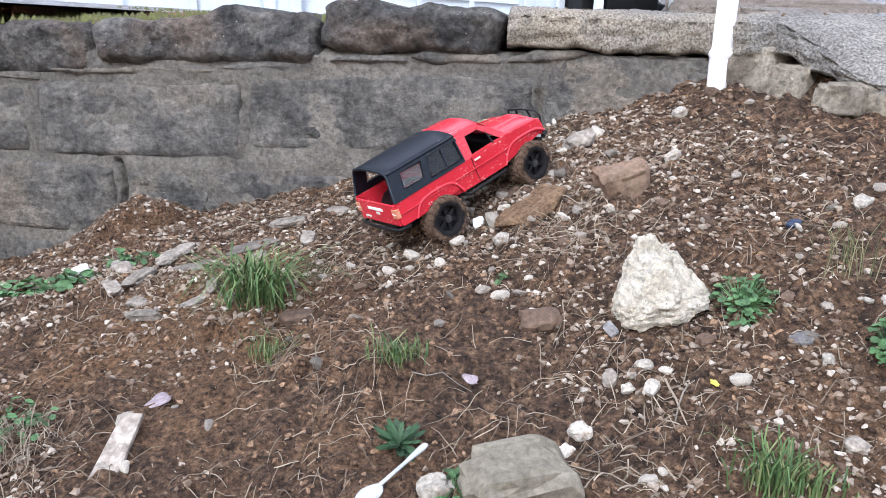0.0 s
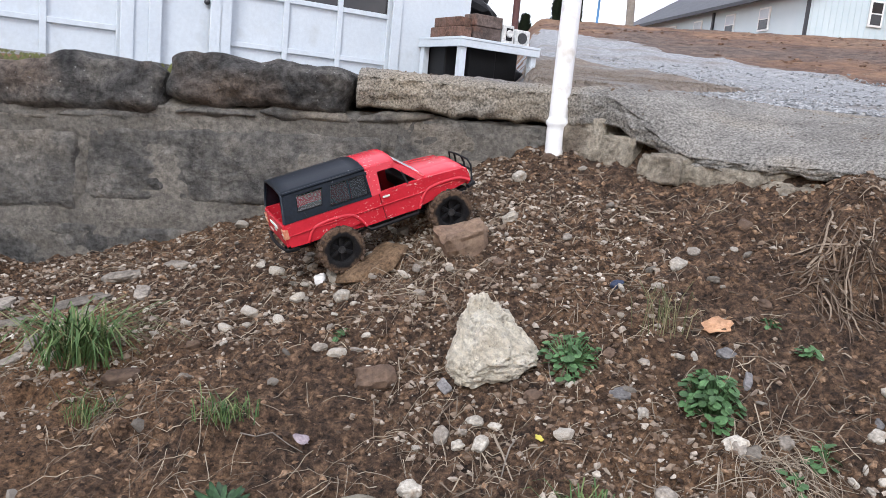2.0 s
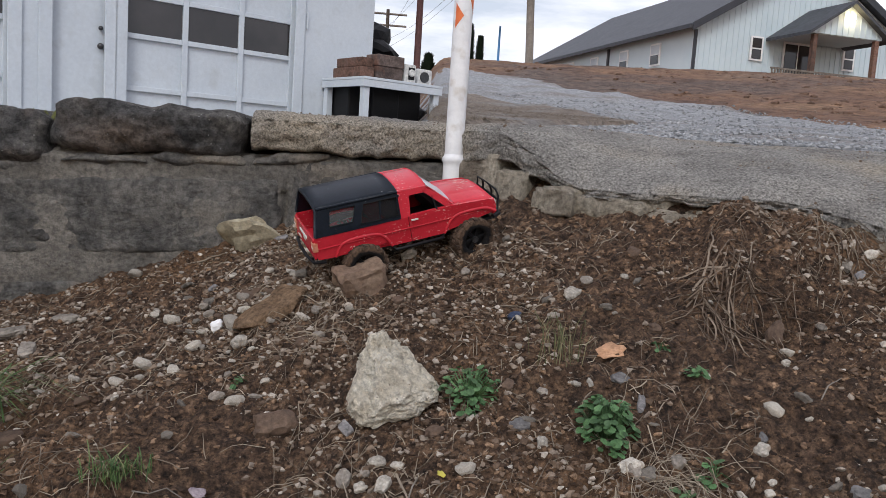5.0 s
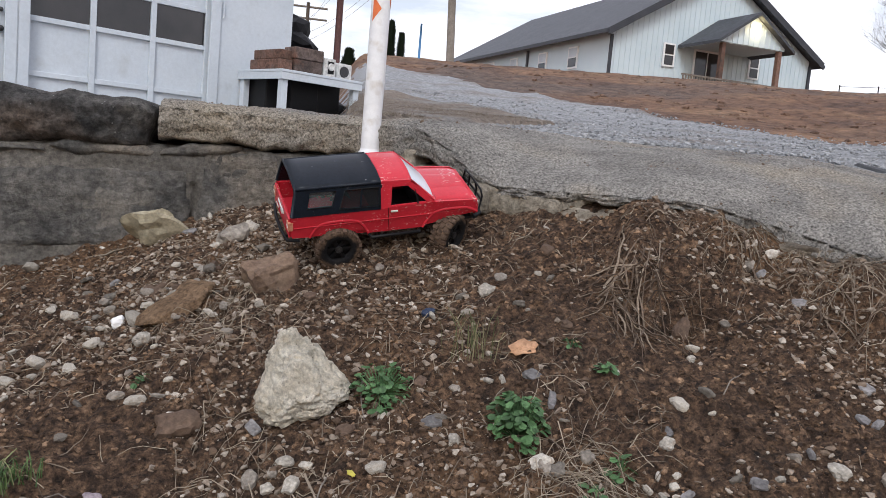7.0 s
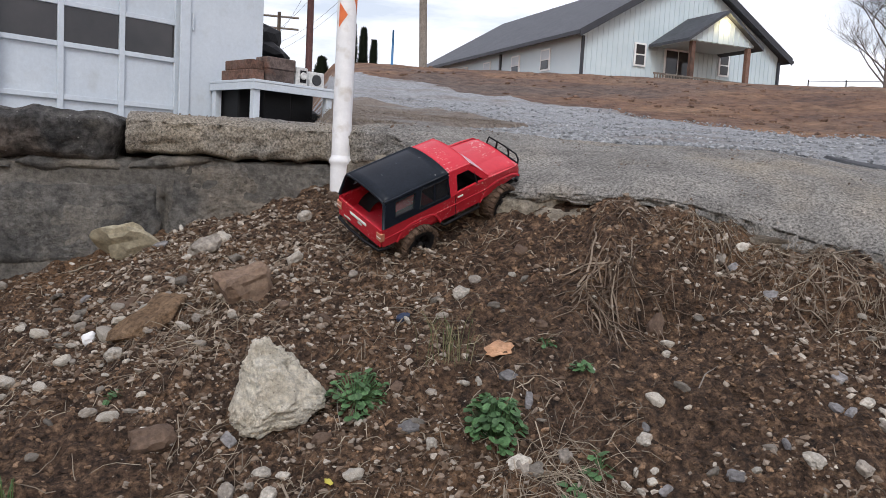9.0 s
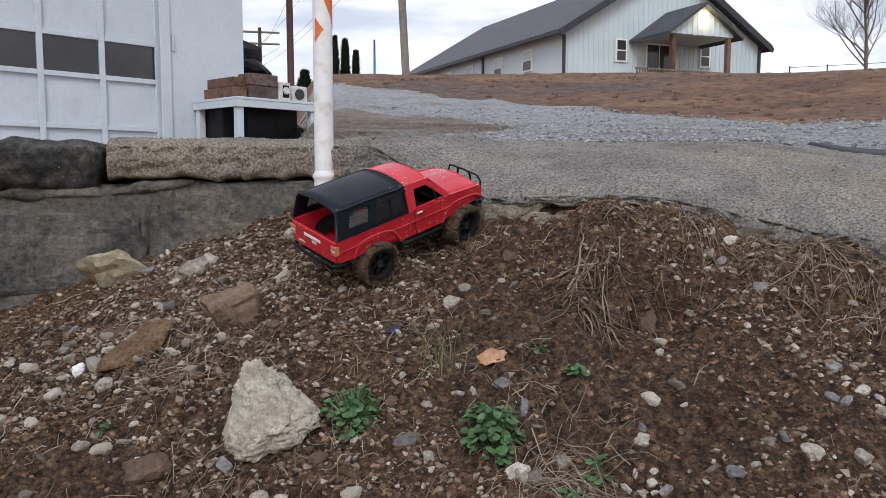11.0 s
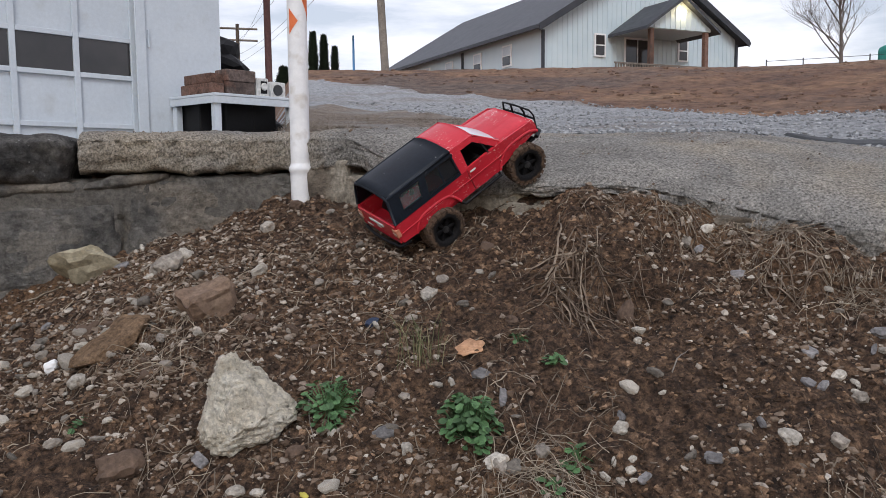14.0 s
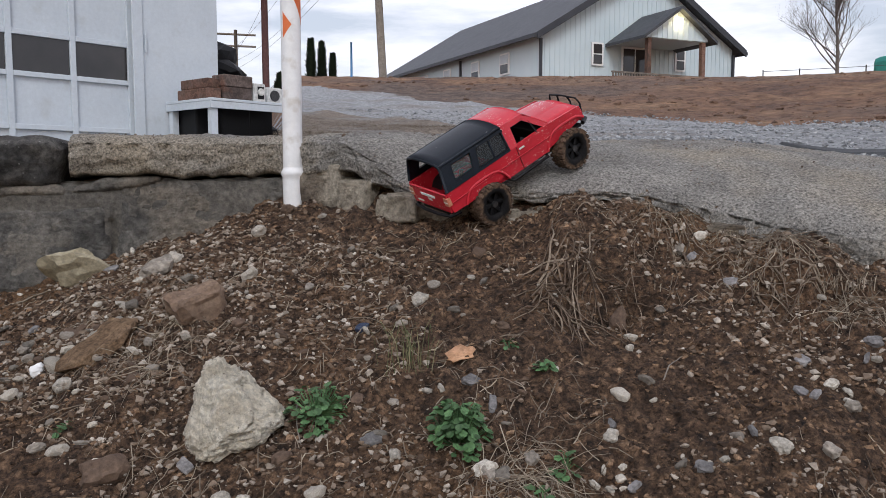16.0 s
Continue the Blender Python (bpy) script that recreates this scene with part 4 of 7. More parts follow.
def bare_tree(az, d, height, seed, z0):
    x, y = d * math.sin(radians(az)), d * math.cos(radians(az))
    ob = empty("bare_tree", Matrix.Translation((x, y, z0)))
    tagged(ob, "leafless grey tree with fine branching twigs", "tree")
    rnd = random.Random(seed)
    limbs, twigs = Heap(), Heap()
    def grow(p, d3, length, r, level):
        pts, rad = [p], [r]
        q, dd = p, d3
        for i in range(4):
            dd = (dd + Vector((rnd.uniform(-1, 1), rnd.uniform(-1, 1), rnd.uniform(-0.3, 0.7))) * 0.16).normalized()
            q = q + dd * length / 4
            pts.append(q)
            rad.append(r * (1 - 0.16 * (i + 1)))
        vs, fs = tube_data(pts, rad, 6 if level < 2 else 3)
        (limbs if level < 2 else twigs).add(vs, fs)
        if level >= 4:
            return
        for _ in range(6 if level else 18):
            t = rnd.uniform(0.16, 1.0)
            at = pts[min(4, int(t * 4))].lerp(pts[min(4, int(t * 4) + 1)], (t * 4) % 1)
            side = Vector((rnd.uniform(-1, 1), rnd.uniform(-1, 1), rnd.uniform(0.1, 0.9))).normalized()
            grow(at, (dd * 0.45 + side * 0.9).normalized(), length * rnd.uniform(0.45, 0.72), r * 0.4, level + 1)
    grow(Vector((0, 0, -0.3)), Vector((0, 0, 1)), height * 0.66, 0.1, 0)
    limbs.done("trunk", BARK, ob, True)
    twigs.done("crown", BARK, ob)


bare_tree(51.4, 44, 6.6, 11, 5.75)


# ---- long pale house on the hill ----
def house():
    X0, X1, Y0, Y1 = 20.0, 31.75, 31.7, 51.0
    base, eave = 4.5, 7.6
    ridge = eave + (X1 - X0) / 2 * 0.6
    mid = (X0 + X1) / 2
    ob = empty("house", Matrix.Translation((0, 0, 1)) @ Matrix.Scale(1.4, 4) @ Matrix.Translation((0, 0, -1)))
    tagged(ob, "long pale metal-sided house with a charcoal gable roof", "house")
    part("side_wall", boxed(X0, X0 + 0.2, Y0 + 0.2, Y1, base, eave), SIDING, ob)
    part("side_wall", boxed(X1 - 0.2, X1, Y0 + 0.2, Y1, base, eave), SIDING, ob)
    gable = [(X0, base), (X1, base), (X1, eave), (mid, ridge), (X0, eave)]
    front = part("gable_wall", prism(gable, Y0, Y0 + 0.2), SIDING, ob)
    part("gable_wall", prism(gable, Y1 - 0.2, Y1 - 0.002), SIDING, ob)
    # standing ribs of the siding
    for i in range(1, 42):
        x = X0 + i * (X1 - X0) / 42
        top = eave + min(x - X0, X1 - x) * 0.6 - 0.1
        part("siding_rib", boxed(x - 0.02, x + 0.02, Y0 - 0.03, Y0 - 0.001, base, top), SIDING, front)
    o = 0.45
    for sx, xe in ((1, X0), (-1, X1)):
        a = [(xe - sx * o, eave - o * 0.6 + 0.05), (mid, ridge + 0.05), (mid, ridge + 0.22), (xe - sx * o, eave - o * 0.6 + 0.2)]
        part("roof_slope", prism(a, Y0 - 0.5, Y1 + 0.4), ROOF, ob)
        part("gutter", boxed(min(xe - sx * o, xe - sx * (o + 0.14)), max(xe - sx * o, xe - sx * (o + 0.14)), Y0 - 0.5, Y1 + 0.4, eave - o * 0.6 - 0.02, eave - o * 0.6 + 0.13), TRIM, ob)
        f = [(xe - sx * o, eave - o * 0.6 - 0.12), (mid, ridge - 0.12), (mid, ridge + 0.24), (xe - sx * o, eave - o * 0.6 + 0.22)]
        part("verge_board", prism(f, Y0 - 0.56, Y0 - 0.501), TRIM, ob)
    for x, y in ((X0 - 0.06, Y0 - 0.04), (X1 - 0.06, Y0 - 0.04)):
        part("downspout", boxed(x, x + 0.13, y - 0.1, y, base, eave - 0.25), TRIM, ob)
    part("downspout", boxed(X0 - 0.1, X0 - 0.003, 39.6, 39.75, base, eave - 0.25), TRIM, ob)
    def window(x, y, w, h, z, side):
        if side:
            wd = part("window", boxed(x - 0.06, x - 0.002, y, y + w, z, z + h), WHITE, ob)
            part("pane", boxed(x - 0.075, x - 0.061, y + 0.09, y + w - 0.09, z + 0.08, z + h / 2 - 0.02), DARKGLASS, wd)
            part("pane", boxed(x - 0.075, x - 0.061, y + 0.09, y + w - 0.09, z + h / 2 + 0.03, z + h - 0.08), WHITEPAINT, wd)
        else:
            wd = part("window", boxed(x, x + w, y - 0.09, y - 0.032, z, z + h), WHITE, ob)
            part("pane", boxed(x + 0.09, x + w - 0.09, y - 0.105, y - 0.091, z + 0.08, z + h / 2 - 0.03), DARKGLASS, wd)
            part("pane", boxed(x + 0.09, x + w - 0.09, y - 0.105, y - 0.091, z + h / 2 + 0.03, z + h - 0.08), DARKGLASS, wd)
    for y in (34.4, 37.5, 40.9, 44.0):
        window(X0, y, 0.9, 1.05, 6.05, True)
    window(22.85, Y0, 0.66, 1.08, 6.3, False)
    window(27.9, Y0, 0.66, 1.08, 6.3, False)
    dr = part("entrance_door", boxed(24.6, 26.2, Y0 - 0.08, Y0 - 0.032, 5.5, 7.35), WHITE, ob, "white framed glass double door")
    for x in (24.7, 25.43):
        part("glass_leaf", boxed(x, x + 0.66, Y0 - 0.1, Y0 - 0.081, 5.65, 7.2), DARKGLASS, dr)
    # porch with gable, two posts, lamp and deck rail
    px0, px1, pd = 24.0, 27.6, 2.6
    pe, pr = 7.42, 8.62
    pm = (px0 + px1) / 2
    pg = part("porch_gable", prism([(px0, pe - 0.1), (px1, pe - 0.1), (px1, pe + 0.05), (pm, pr), (px0, pe + 0.05)], Y0 - pd, Y0 - pd + 0.12), SIDING, ob)
    for i in range(1, 12):
        x = px0 + i * (px1 - px0) / 12
        part("siding_rib", boxed(x - 0.015, x + 0.015, Y0 - pd - 0.025, Y0 - pd - 0.001, pe - 0.08, pe + min(x - px0, px1 - x) * 0.58), SIDING, pg)
    part("porch_ceiling", boxed(px0, px1, Y0 - pd + 0.121, Y0 - 0.04, pe - 0.12, pe - 0.02), SIDING, ob)
    for sx, xe in ((1, px0), (-1, px1)):
        a = [(xe - sx * 0.35, pe - 0.22), (pm, pr + 0.03), (pm, pr + 0.17), (xe - sx * 0.35, pe - 0.08)]
        part("porch_roof", prism(a, Y0 - pd - 0.3, Y0 - 0.035), ROOF, ob)
        part("porch_post", boxed(xe - 0.1 + sx * 0.2, xe + 0.1 + sx * 0.2, Y0 - pd + 0.02, Y0 - pd + 0.22, 5.0, pe - 0.13), WOOD, ob)
    part("deck", boxed(22.0, 28.2, Y0 - pd - 0.1, Y0 - 0.1, 4.95, 5.2), POLEWOOD, ob)
    rail = part("deck_rail", boxed(22.0, 28.2, Y0 - pd - 0.18, Y0 - pd - 0.1, 5.62, 5.69), POLEWOOD, ob)
    for i in range(42):
        x = 22.05 + i * 0.148
        part("baluster", boxed(x, x + 0.05, Y0 - pd - 0.17, Y0 - pd - 0.11, 5.21, 5.619), POLEWOOD, rail)
    bm = bmesh.new()
    bmesh.ops.create_uvsphere(bm, u_segments=12, v_segments=8, radius=0.13, matrix=Matrix.Translation((pm, Y0 - pd - 0.16, pe + 0.66)))
    part("porch_lamp", bm, glow("warm_lamp", (1.0, 0.78, 0.4), 40), ob, "glowing warm porch lamp")


house()


def hill_litter():
    """Clods and dead tussocks on the far bank and between the tracks."""
    rnd = random.Random(71)
    shapes = [blob_shape(300 + k, 1, 0.5, (1, 0.8, 0.55), 0.9) for k in range(6)]
    h, g = Heap(), Heap()
    for _ in range(1500):
        az, r = rnd.uniform(15, 62), rnd.uniform(11.5, 32)
        if r < np.interp(az, AZ, [24, 24, 23, 21, 18.5, 17, 14, 12.5, 11.8, 11]) * 1.03:
            continue
        x, y = r * math.sin(radians(az)), r * math.cos(radians(az))
        if noise.noise((x * 0.35, y * 0.35, 2)) < rnd.uniform(-0.5, 0.4):
            continue
        vs, fs = shapes[rnd.randrange(6)]
        s = 0.025 + 0.1 * rnd.random() ** 3
        h.add(vs @ np.array(Euler((0, 0, rnd.uniform(0, 6.3))).to_matrix()).T * s + np.array((x, y, float(upper(x, y)) - 0.05 + rough_up(x, y))), fs)
    tagged(h.done("hill_clods", CLOD_FAR), "dark lumps of soil strewn over the red bank", "soil", kind="stuff")
    for _ in range(6500):
        far = rnd.random() < 0.25
        az, r = (rnd.uniform(15, 62), rnd.uniform(12, 31)) if far else (rnd.uniform(14.3, 28.5), rnd.uniform(4.3, 15))
        lo, hi = np.interp(az, [14, 17, 24, 29], [4.0, 4.5, 6.0, 7.6]), np.interp(az, [14, 17, 22, 26, 29], [16, 15.5, 13, 10, 7.8])
        if not far and not lo < r < hi or far and r < np.interp(az, AZ, [24, 24, 23, 21, 18.5, 17, 14, 12.5, 11.8, 11]) * 1.04:
            continue
        x, y = r * math.sin(radians(az)), r * math.cos(radians(az))
        if noise.noise((x * 0.6, y * 0.6, 7)) < -0.05:
            continue
        z = float(upper(x, y)) + rough_up(x, y) + (-0.04 if far else 0.03)
        for _ in range(5):
            a, ln = rnd.uniform(0, 6.3), rnd.uniform(0.03, 0.08)
            w = 0.002 * (3 if far else 1)
            d = Vector((math.cos(a), math.sin(a), 0))
            p0 = Vector((x + rnd.gauss(0, 0.05), y + rnd.gauss(0, 0.05), z))
            sd = Vector((-d.y, d.x, 0)) * w
            g.add([p0 - sd, p0 + sd, p0 + d * ln * 0.9 + Vector((0, 0, ln * rnd.uniform(0.1, 0.5)))], [(0, 1, 2)])
    tagged(g.done("dead_grass", STRAW), "short dead grass on the slope", "grass", kind="stuff")


GREYSTONE = mat("crushed_stone", [(0.14, 0.147, 0.153), (0.24, 0.247, 0.254), (0.31, 0.317, 0.324), (0.4, 0.405, 0.41)], 20, 0.9, 0.3, 60, island=True)


def drive_stones():
    """Crushed stone lying loose on the near part of the drive."""
    rnd = random.Random(91)
    shapes = [shard_shape(400 + k, 10, (1, 0.8, 0.6)) for k in range(6)]
    h = Heap()
    for _ in range(9000):
        az, r = rnd.uniform(14.5, 58), 3.58 * (15.5 / 3.58) ** rnd.random()
        lo, hi = np.interp(az, [14, 17, 24, 29], [4.0, 4.5, 6.0, 7.6]), np.interp(az, [14, 17, 22, 26, 29], [16, 15.5, 13, 10, 7.8])
        if az < 29 and lo < r < hi and rnd.random() > 0.06 or az > 48 and 3.8 < r < 5.1 or r > np.interp(az, AZ, [24, 24, 23, 21, 18.5, 17, 14, 12.5, 11.8, 11]):
            continue
        x, y = r * math.sin(radians(az)), r * math.cos(radians(az))
        vs, fs = shapes[rnd.randrange(6)]
        s = (0.006 + 0.012 * rnd.random() ** 2) * (1 + 0.1 * (r - 3.5))
        h.add(vs @ rot3(rnd).T * s + np.array((x, y, float(upper(x, y)) + rough_up(x, y) + s * 0.2)), fs)
    tagged(h.done("crushed_stone", GREYSTONE), "loose crushed grey stone on the gravel drive", "gravel", kind="stuff")


CLOD_FAR = mat("far_clods", [(0.09, 0.056, 0.04), (0.14, 0.086, 0.06), (0.18, 0.11, 0.075)], 3, 0.95, 0.5, 9, island=True)


def far_bits():
    f = empty("wire_fence", Matrix.Translation((0, 0, 0)))
    tagged(f, "thin wire fence on the far hilltop", "fence")
    pts = [polar(a, 46, 1 + 46 * 0.1065) for a in (47.0, 49.2, 53, 56)]
    for p in pts:
        tube("post", [p, (p[0], p[1], p[2] + 0.75)], 0.03, STEEL, f, 6)
    for z in (0.68, 0.4):
        tube("wire", [(p[0], p[1], p[2] + z) for p in pts], 0.014, STEEL, f, 4)
    t = part("tarp_cover", boxed(-1.6, 1.6, -1, 1, 0, 1.1, bevel=0.3), TEAL)
    t.matrix_basis = Matrix.Translation(polar(55.3, 50, 1 + 50 * 0.107))
    tagged(t, "teal tarpaulin over a low stack on the hill", "tarpaulin")
    # bush against the house side
    h, rnd = Heap(), random.Random(5)
    c = Vector((19.2, 41.0, 5.0))
    for _ in range(160):
        d = Vector((rnd.uniform(-1, 1), rnd.uniform(-1, 1), rnd.uniform(0.1, 1))).normalized()
        vs, fs = tube_data([c, c + d * 0.5, c + d * rnd.uniform(0.8, 1.3) + Vector((0, 0, rnd.uniform(-0.1, 0.2)))], [0.02, 0.015, 0.006], 3)
        h.add(vs, fs)
    b = h.done("bare_shrub", BARK)
    tagged(b, "leafless shrub against the house wall", "shrub")


far_bits()


# ---- the bank: stones, litter and plants ----
def blob_shape(seed, sub=2, rough=0.25, flat=(1, 1, 1), square=1.0):
    bm = bmesh.new()
    bmesh.ops.create_icosphere(bm, subdivisions=sub, radius=1)
    off = Vector((seed * 7.3, seed * 1.9, seed))
    for v in bm.verts:
        c = v.co.copy()
        q = Vector([math.copysign(abs(t) ** square, t) for t in c])
        q *= 1 + rough * noise.noise(c * 1.1 + off) + rough * 0.5 * noise.noise(c * 2.6 + off)
        v.co = Vector((q.x * flat[0], q.y * flat[1], q.z * flat[2]))
    bm.verts.ensure_lookup_table()
    vs = np.array([v.co[:] for v in bm.verts])
    fs = [tuple(v.index for v in f.verts) for f in bm.faces]
    bm.free()
    return vs, fs


def shard_shape(seed, count=13, flat=(1, 1, 1)):
    """An angular chip of stone: the hull of scattered points."""
    rnd, bm = random.Random(seed), bmesh.new()
    for _ in range(count):
        d = Vector((rnd.gauss(0, 1), rnd.gauss(0, 1), rnd.gauss(0, 1))).normalized() * rnd.uniform(0.8, 1.15)
        bm.verts.new((d.x * flat[0], d.y * flat[1], d.z * flat[2]))
    bmesh.ops.convex_hull(bm, input=bm.verts[:])
    bmesh.ops.delete(bm, geom=[v for v in bm.verts if not v.link_faces], context="VERTS")
    bmesh.ops.recalc_face_normals(bm, faces=bm.faces)
    bm.verts.index_update()
    vs = np.array([v.co[:] for v in bm.verts])
    fs = [tuple(v.index for v in f.verts) for f in bm.faces]
    bm.free()
    return vs, fs


def slope_at(x, y, e=0.04):
    gx = (float(bank(x + e, y)) - float(bank(x - e, y))) / (2 * e)
    gy = (float(bank(x, y + e)) - float(bank(x, y - e))) / (2 * e)
    return Vector((-gx, -gy, 1)).normalized()


def on_bank(x, y):
    return above(x, y) < -0.02


def rot3(rnd, up=None):
    a, b, c = rnd.uniform(0, 6.28), rnd.uniform(-0.5, 0.5), rnd.uniform(-0.5, 0.5)
    return np.array(Euler((b, c, a)).to_matrix())


def main_rock():
    """Large pale porous stone, roughly a blunt triangle standing on the slope."""
    bm = bmesh.new()
    bmesh.ops.create_icosphere(bm, subdivisions=6, radius=1)
    for v in bm.verts:
        c = v.co.copy()
        q = Vector([math.copysign(abs(t) ** 0.78, t) for t in c])
        h = (q.z + 1) / 2
        wid = 0.107 * (1 - 0.72 * h ** 0.95) + 0.006
        x = q.x * wid - 0.026 * h + 0.008
        y = q.y * (0.072 * (1 - 0.42 * h)) + 0.045 * h
        z = h * (0.163 - 0.014 * max(0, q.x) - 0.008 * abs(q.x)) - 0.008 + 0.026 * (1 - h) * q.x
        n = noise.noise(c * 1.9 + Vector((3, 1, 2))) * 0.012 + noise.noise(c * 5.3) * 0.007 + noise.noise(c * 12) * 0.0055 + noise.noise(c * 29) * 0.0032
        pit = noise.voronoi(c * 6.5)[0][0]
        n -= 0.009 * max(0, 0.26 - pit) / 0.26
        d = Vector((q.x, q.y, q.z * 0.6)).normalized()
        v.co = Vector((x, y, z)) + d * n
    ob = part("limestone_rock", bm, TRAVERTINE, smooth=True)
    ob.matrix_basis = Matrix.Translation((0.278, 1.475, 0.507)) @ Matrix.Rotation(radians(-4), 4, "Z") @ Matrix.Rotation(radians(-3), 4, "Y")
    tagged(ob, "large pale porous limestone rock standing on the slope", "rock")


main_rock()


def lone_stone(x, y, size, material, label, seed, sink=0.3, square=0.75, rz=0.0, tilt=0.0, group="", rough=0.38):
    vs, fs = blob_shape(seed, 3, rough, (1, 1, 1), square)
    vs = vs * np.array(size) / 2
    ob = link_mesh("stone", vs, fs, material, None, False)
    up = slope_at(x, y)
    q = Vector((0, 0, 1)).rotation_difference(up).to_matrix().to_4x4()
    ob.matrix_basis = Matrix.Translation((x, y, soil(x, y) + size[2] * (0.5 - sink))) @ q @ Matrix.Rotation(rz, 4, "Z") @ Matrix.Rotation(tilt, 4, "X")
    tagged(ob, label, "stone", group=group)
    return ob


lone_stone(0.268, 1.86, (0.12, 0.075, 0.085), mat("tan_brown_stone", [(0.13, 0.086, 0.06), (0.19, 0.13, 0.092), (0.24, 0.17, 0.12)], 14, 0.9, 0.7, 100, depth=0.006), "blocky reddish brown stone half sunk in the slope", 3.1, 0.25, 0.6, 0.3)
lone_stone(0.069, 1.875, (0.17, 0.1, 0.05), mat("yellow_brown_stone", [(0.12, 0.075, 0.043), (0.18, 0.115, 0.067), (0.25, 0.165, 0.1)], 30, 0.95, 1.0, 150, depth=0.012, grain=0.5), "crumbling yellow-brown stone sunk in the soil", 4.4, 0.42, 0.85, 0.7, 0, "", 0.6)
lone_stone(0.035, 2.40, (0.15, 0.055, 0.13), mat("buff_stone", [(0.27, 0.235, 0.16), (0.36, 0.32, 0.23)], 14, 0.9, 0.5, 90, depth=0.004), "buff angular stone leaning on the wall", 5.9, 0.2, 0.85, -0.3, 0.3, "", 0.65)
lone_stone(0.225, 2.21, (0.09, 0.06, 0.045), LOOSE, "grey brown stone among gravel", 6.7, 0.3)
lone_stone(-0.02, 1.13, (0.19, 0.13, 0.09), mat("olive_grey_stone", [(0.13, 0.115, 0.085), (0.2, 0.18, 0.14)], 12, 0.92, 0.5, 90, depth=0.004), "broad olive grey slab of stone sunk in the bank", 7.7, 0.35, 0.55, 0.35)
lone_stone(-0.15, 1.13, (0.06, 0.045, 0.04), PALE, "rounded whitish stone beside a plastic spoon", 8.8, 0.3)
lone_stone(0.05, 1.52, (0.085, 0.055, 0.05), BROWNSTONE, "dull brown stone pressed into the soil", 9.3, 0.35)
lone_stone(-0.457, 1.65, (0.07, 0.045, 0.04), BROWNSTONE, "small brown stone below a grass tuft", 10.1, 0.3)
lone_stone(-0.06, 1.906, (0.032, 0.032, 0.03), WHITE, "chalky white rounded stone", 11.2, 0.2)
lone_stone(-0.014, 1.793, (0.034, 0.03, 0.026), PALE, "white pebble among brown gravel", 12.0, 0.2)
lone_stone(0.494, 2.23, (0.042, 0.03, 0.026), PALE, "white stone lying near the pipe", 13.0, 0.2)
lone_stone(0.587, 2.27, (0.036, 0.03, 0.03), BROWNSTONE, "round tan stone at the foot of the pipe", 14.0, 0.2, 0.95)
lone_stone(-1.08, 2.0, (0.055, 0.05, 0.045), WHITE, "bright white round stone near the wall", 15.0, 0.15, 0.9)
lone_stone(0.584, 1.637, (0.032, 0.02, 0.018), mat("blue_slate", [(0.02, 0.03, 0.06), (0.035, 0.05, 0.09)], 40, 0.6, 0.2), "small dark blue slate chip", 16.0, 0.2)
for n, (x, y, s) in enumerate([(0.098, 1.262, 0.05), (0.164, 1.361, 0.042), (0.228, 1.374, 0.036), (0.228, 1.313, 0.042), (0.504, 1.131, 0.045), (0.637, 1.169, 0.05), (1.084, 0.944, 0.042), (1.301, 0.976, 0.036), (1.081, 1.342, 0.03), (0.878, 1.14, 0.032), (0.655, 1.15, 0.045), (0.04, 1.525, 0.05), (0.19, 1.33, 0.03), (0.205, 1.36, 0.026), (0.26, 1.345, 0.028), (0.07, 1.235, 0.04)]):
    s *= 0.85
    lone_stone(x, y, (s, s * 0.72, s * 0.6), PALE if n % 3 != 1 else LOOSE, "pale fist-shaped pebble lying on the soil" if n % 3 != 1 else "tan pebble lying on the soil", 20 + n * 1.7, 0.22, 0.8, n * 1.3, 0, "loose pebbles on the bank")
for n, (x, y, a, b) in enumerate([(-0.775, 1.991, 0.12, 0.05), (-0.904, 1.942, 0.1, 0.04), (-0.955, 1.888, 0.09, 0.045), (-0.826, 1.742, 0.08, 0.03), (-0.62, 2.02, 0.07, 0.04), (-0.7, 1.86, 0.07, 0.03), (-0.87, 1.83, 0.06, 0.04), (-0.66, 2.1, 0.15, 0.07), (-0.86, 2.08, 0.13, 0.045), (-0.98, 2.02, 0.12, 0.05), (-0.58, 2.2, 0.1, 0.045), (-0.74, 1.8, 0.1, 0.03), (-0.5, 2.06, 0.08, 0.04), (-0.45, 2.25, 0.07, 0.04)]):
    lone_stone(x, y, (a, b, 0.022), LOOSE, "flat grey flake of stone on the scree", 60 + n * 2.1, 0.2, 0.7, n * 0.9 + 0.4, 0, "flat flakes near the wall")


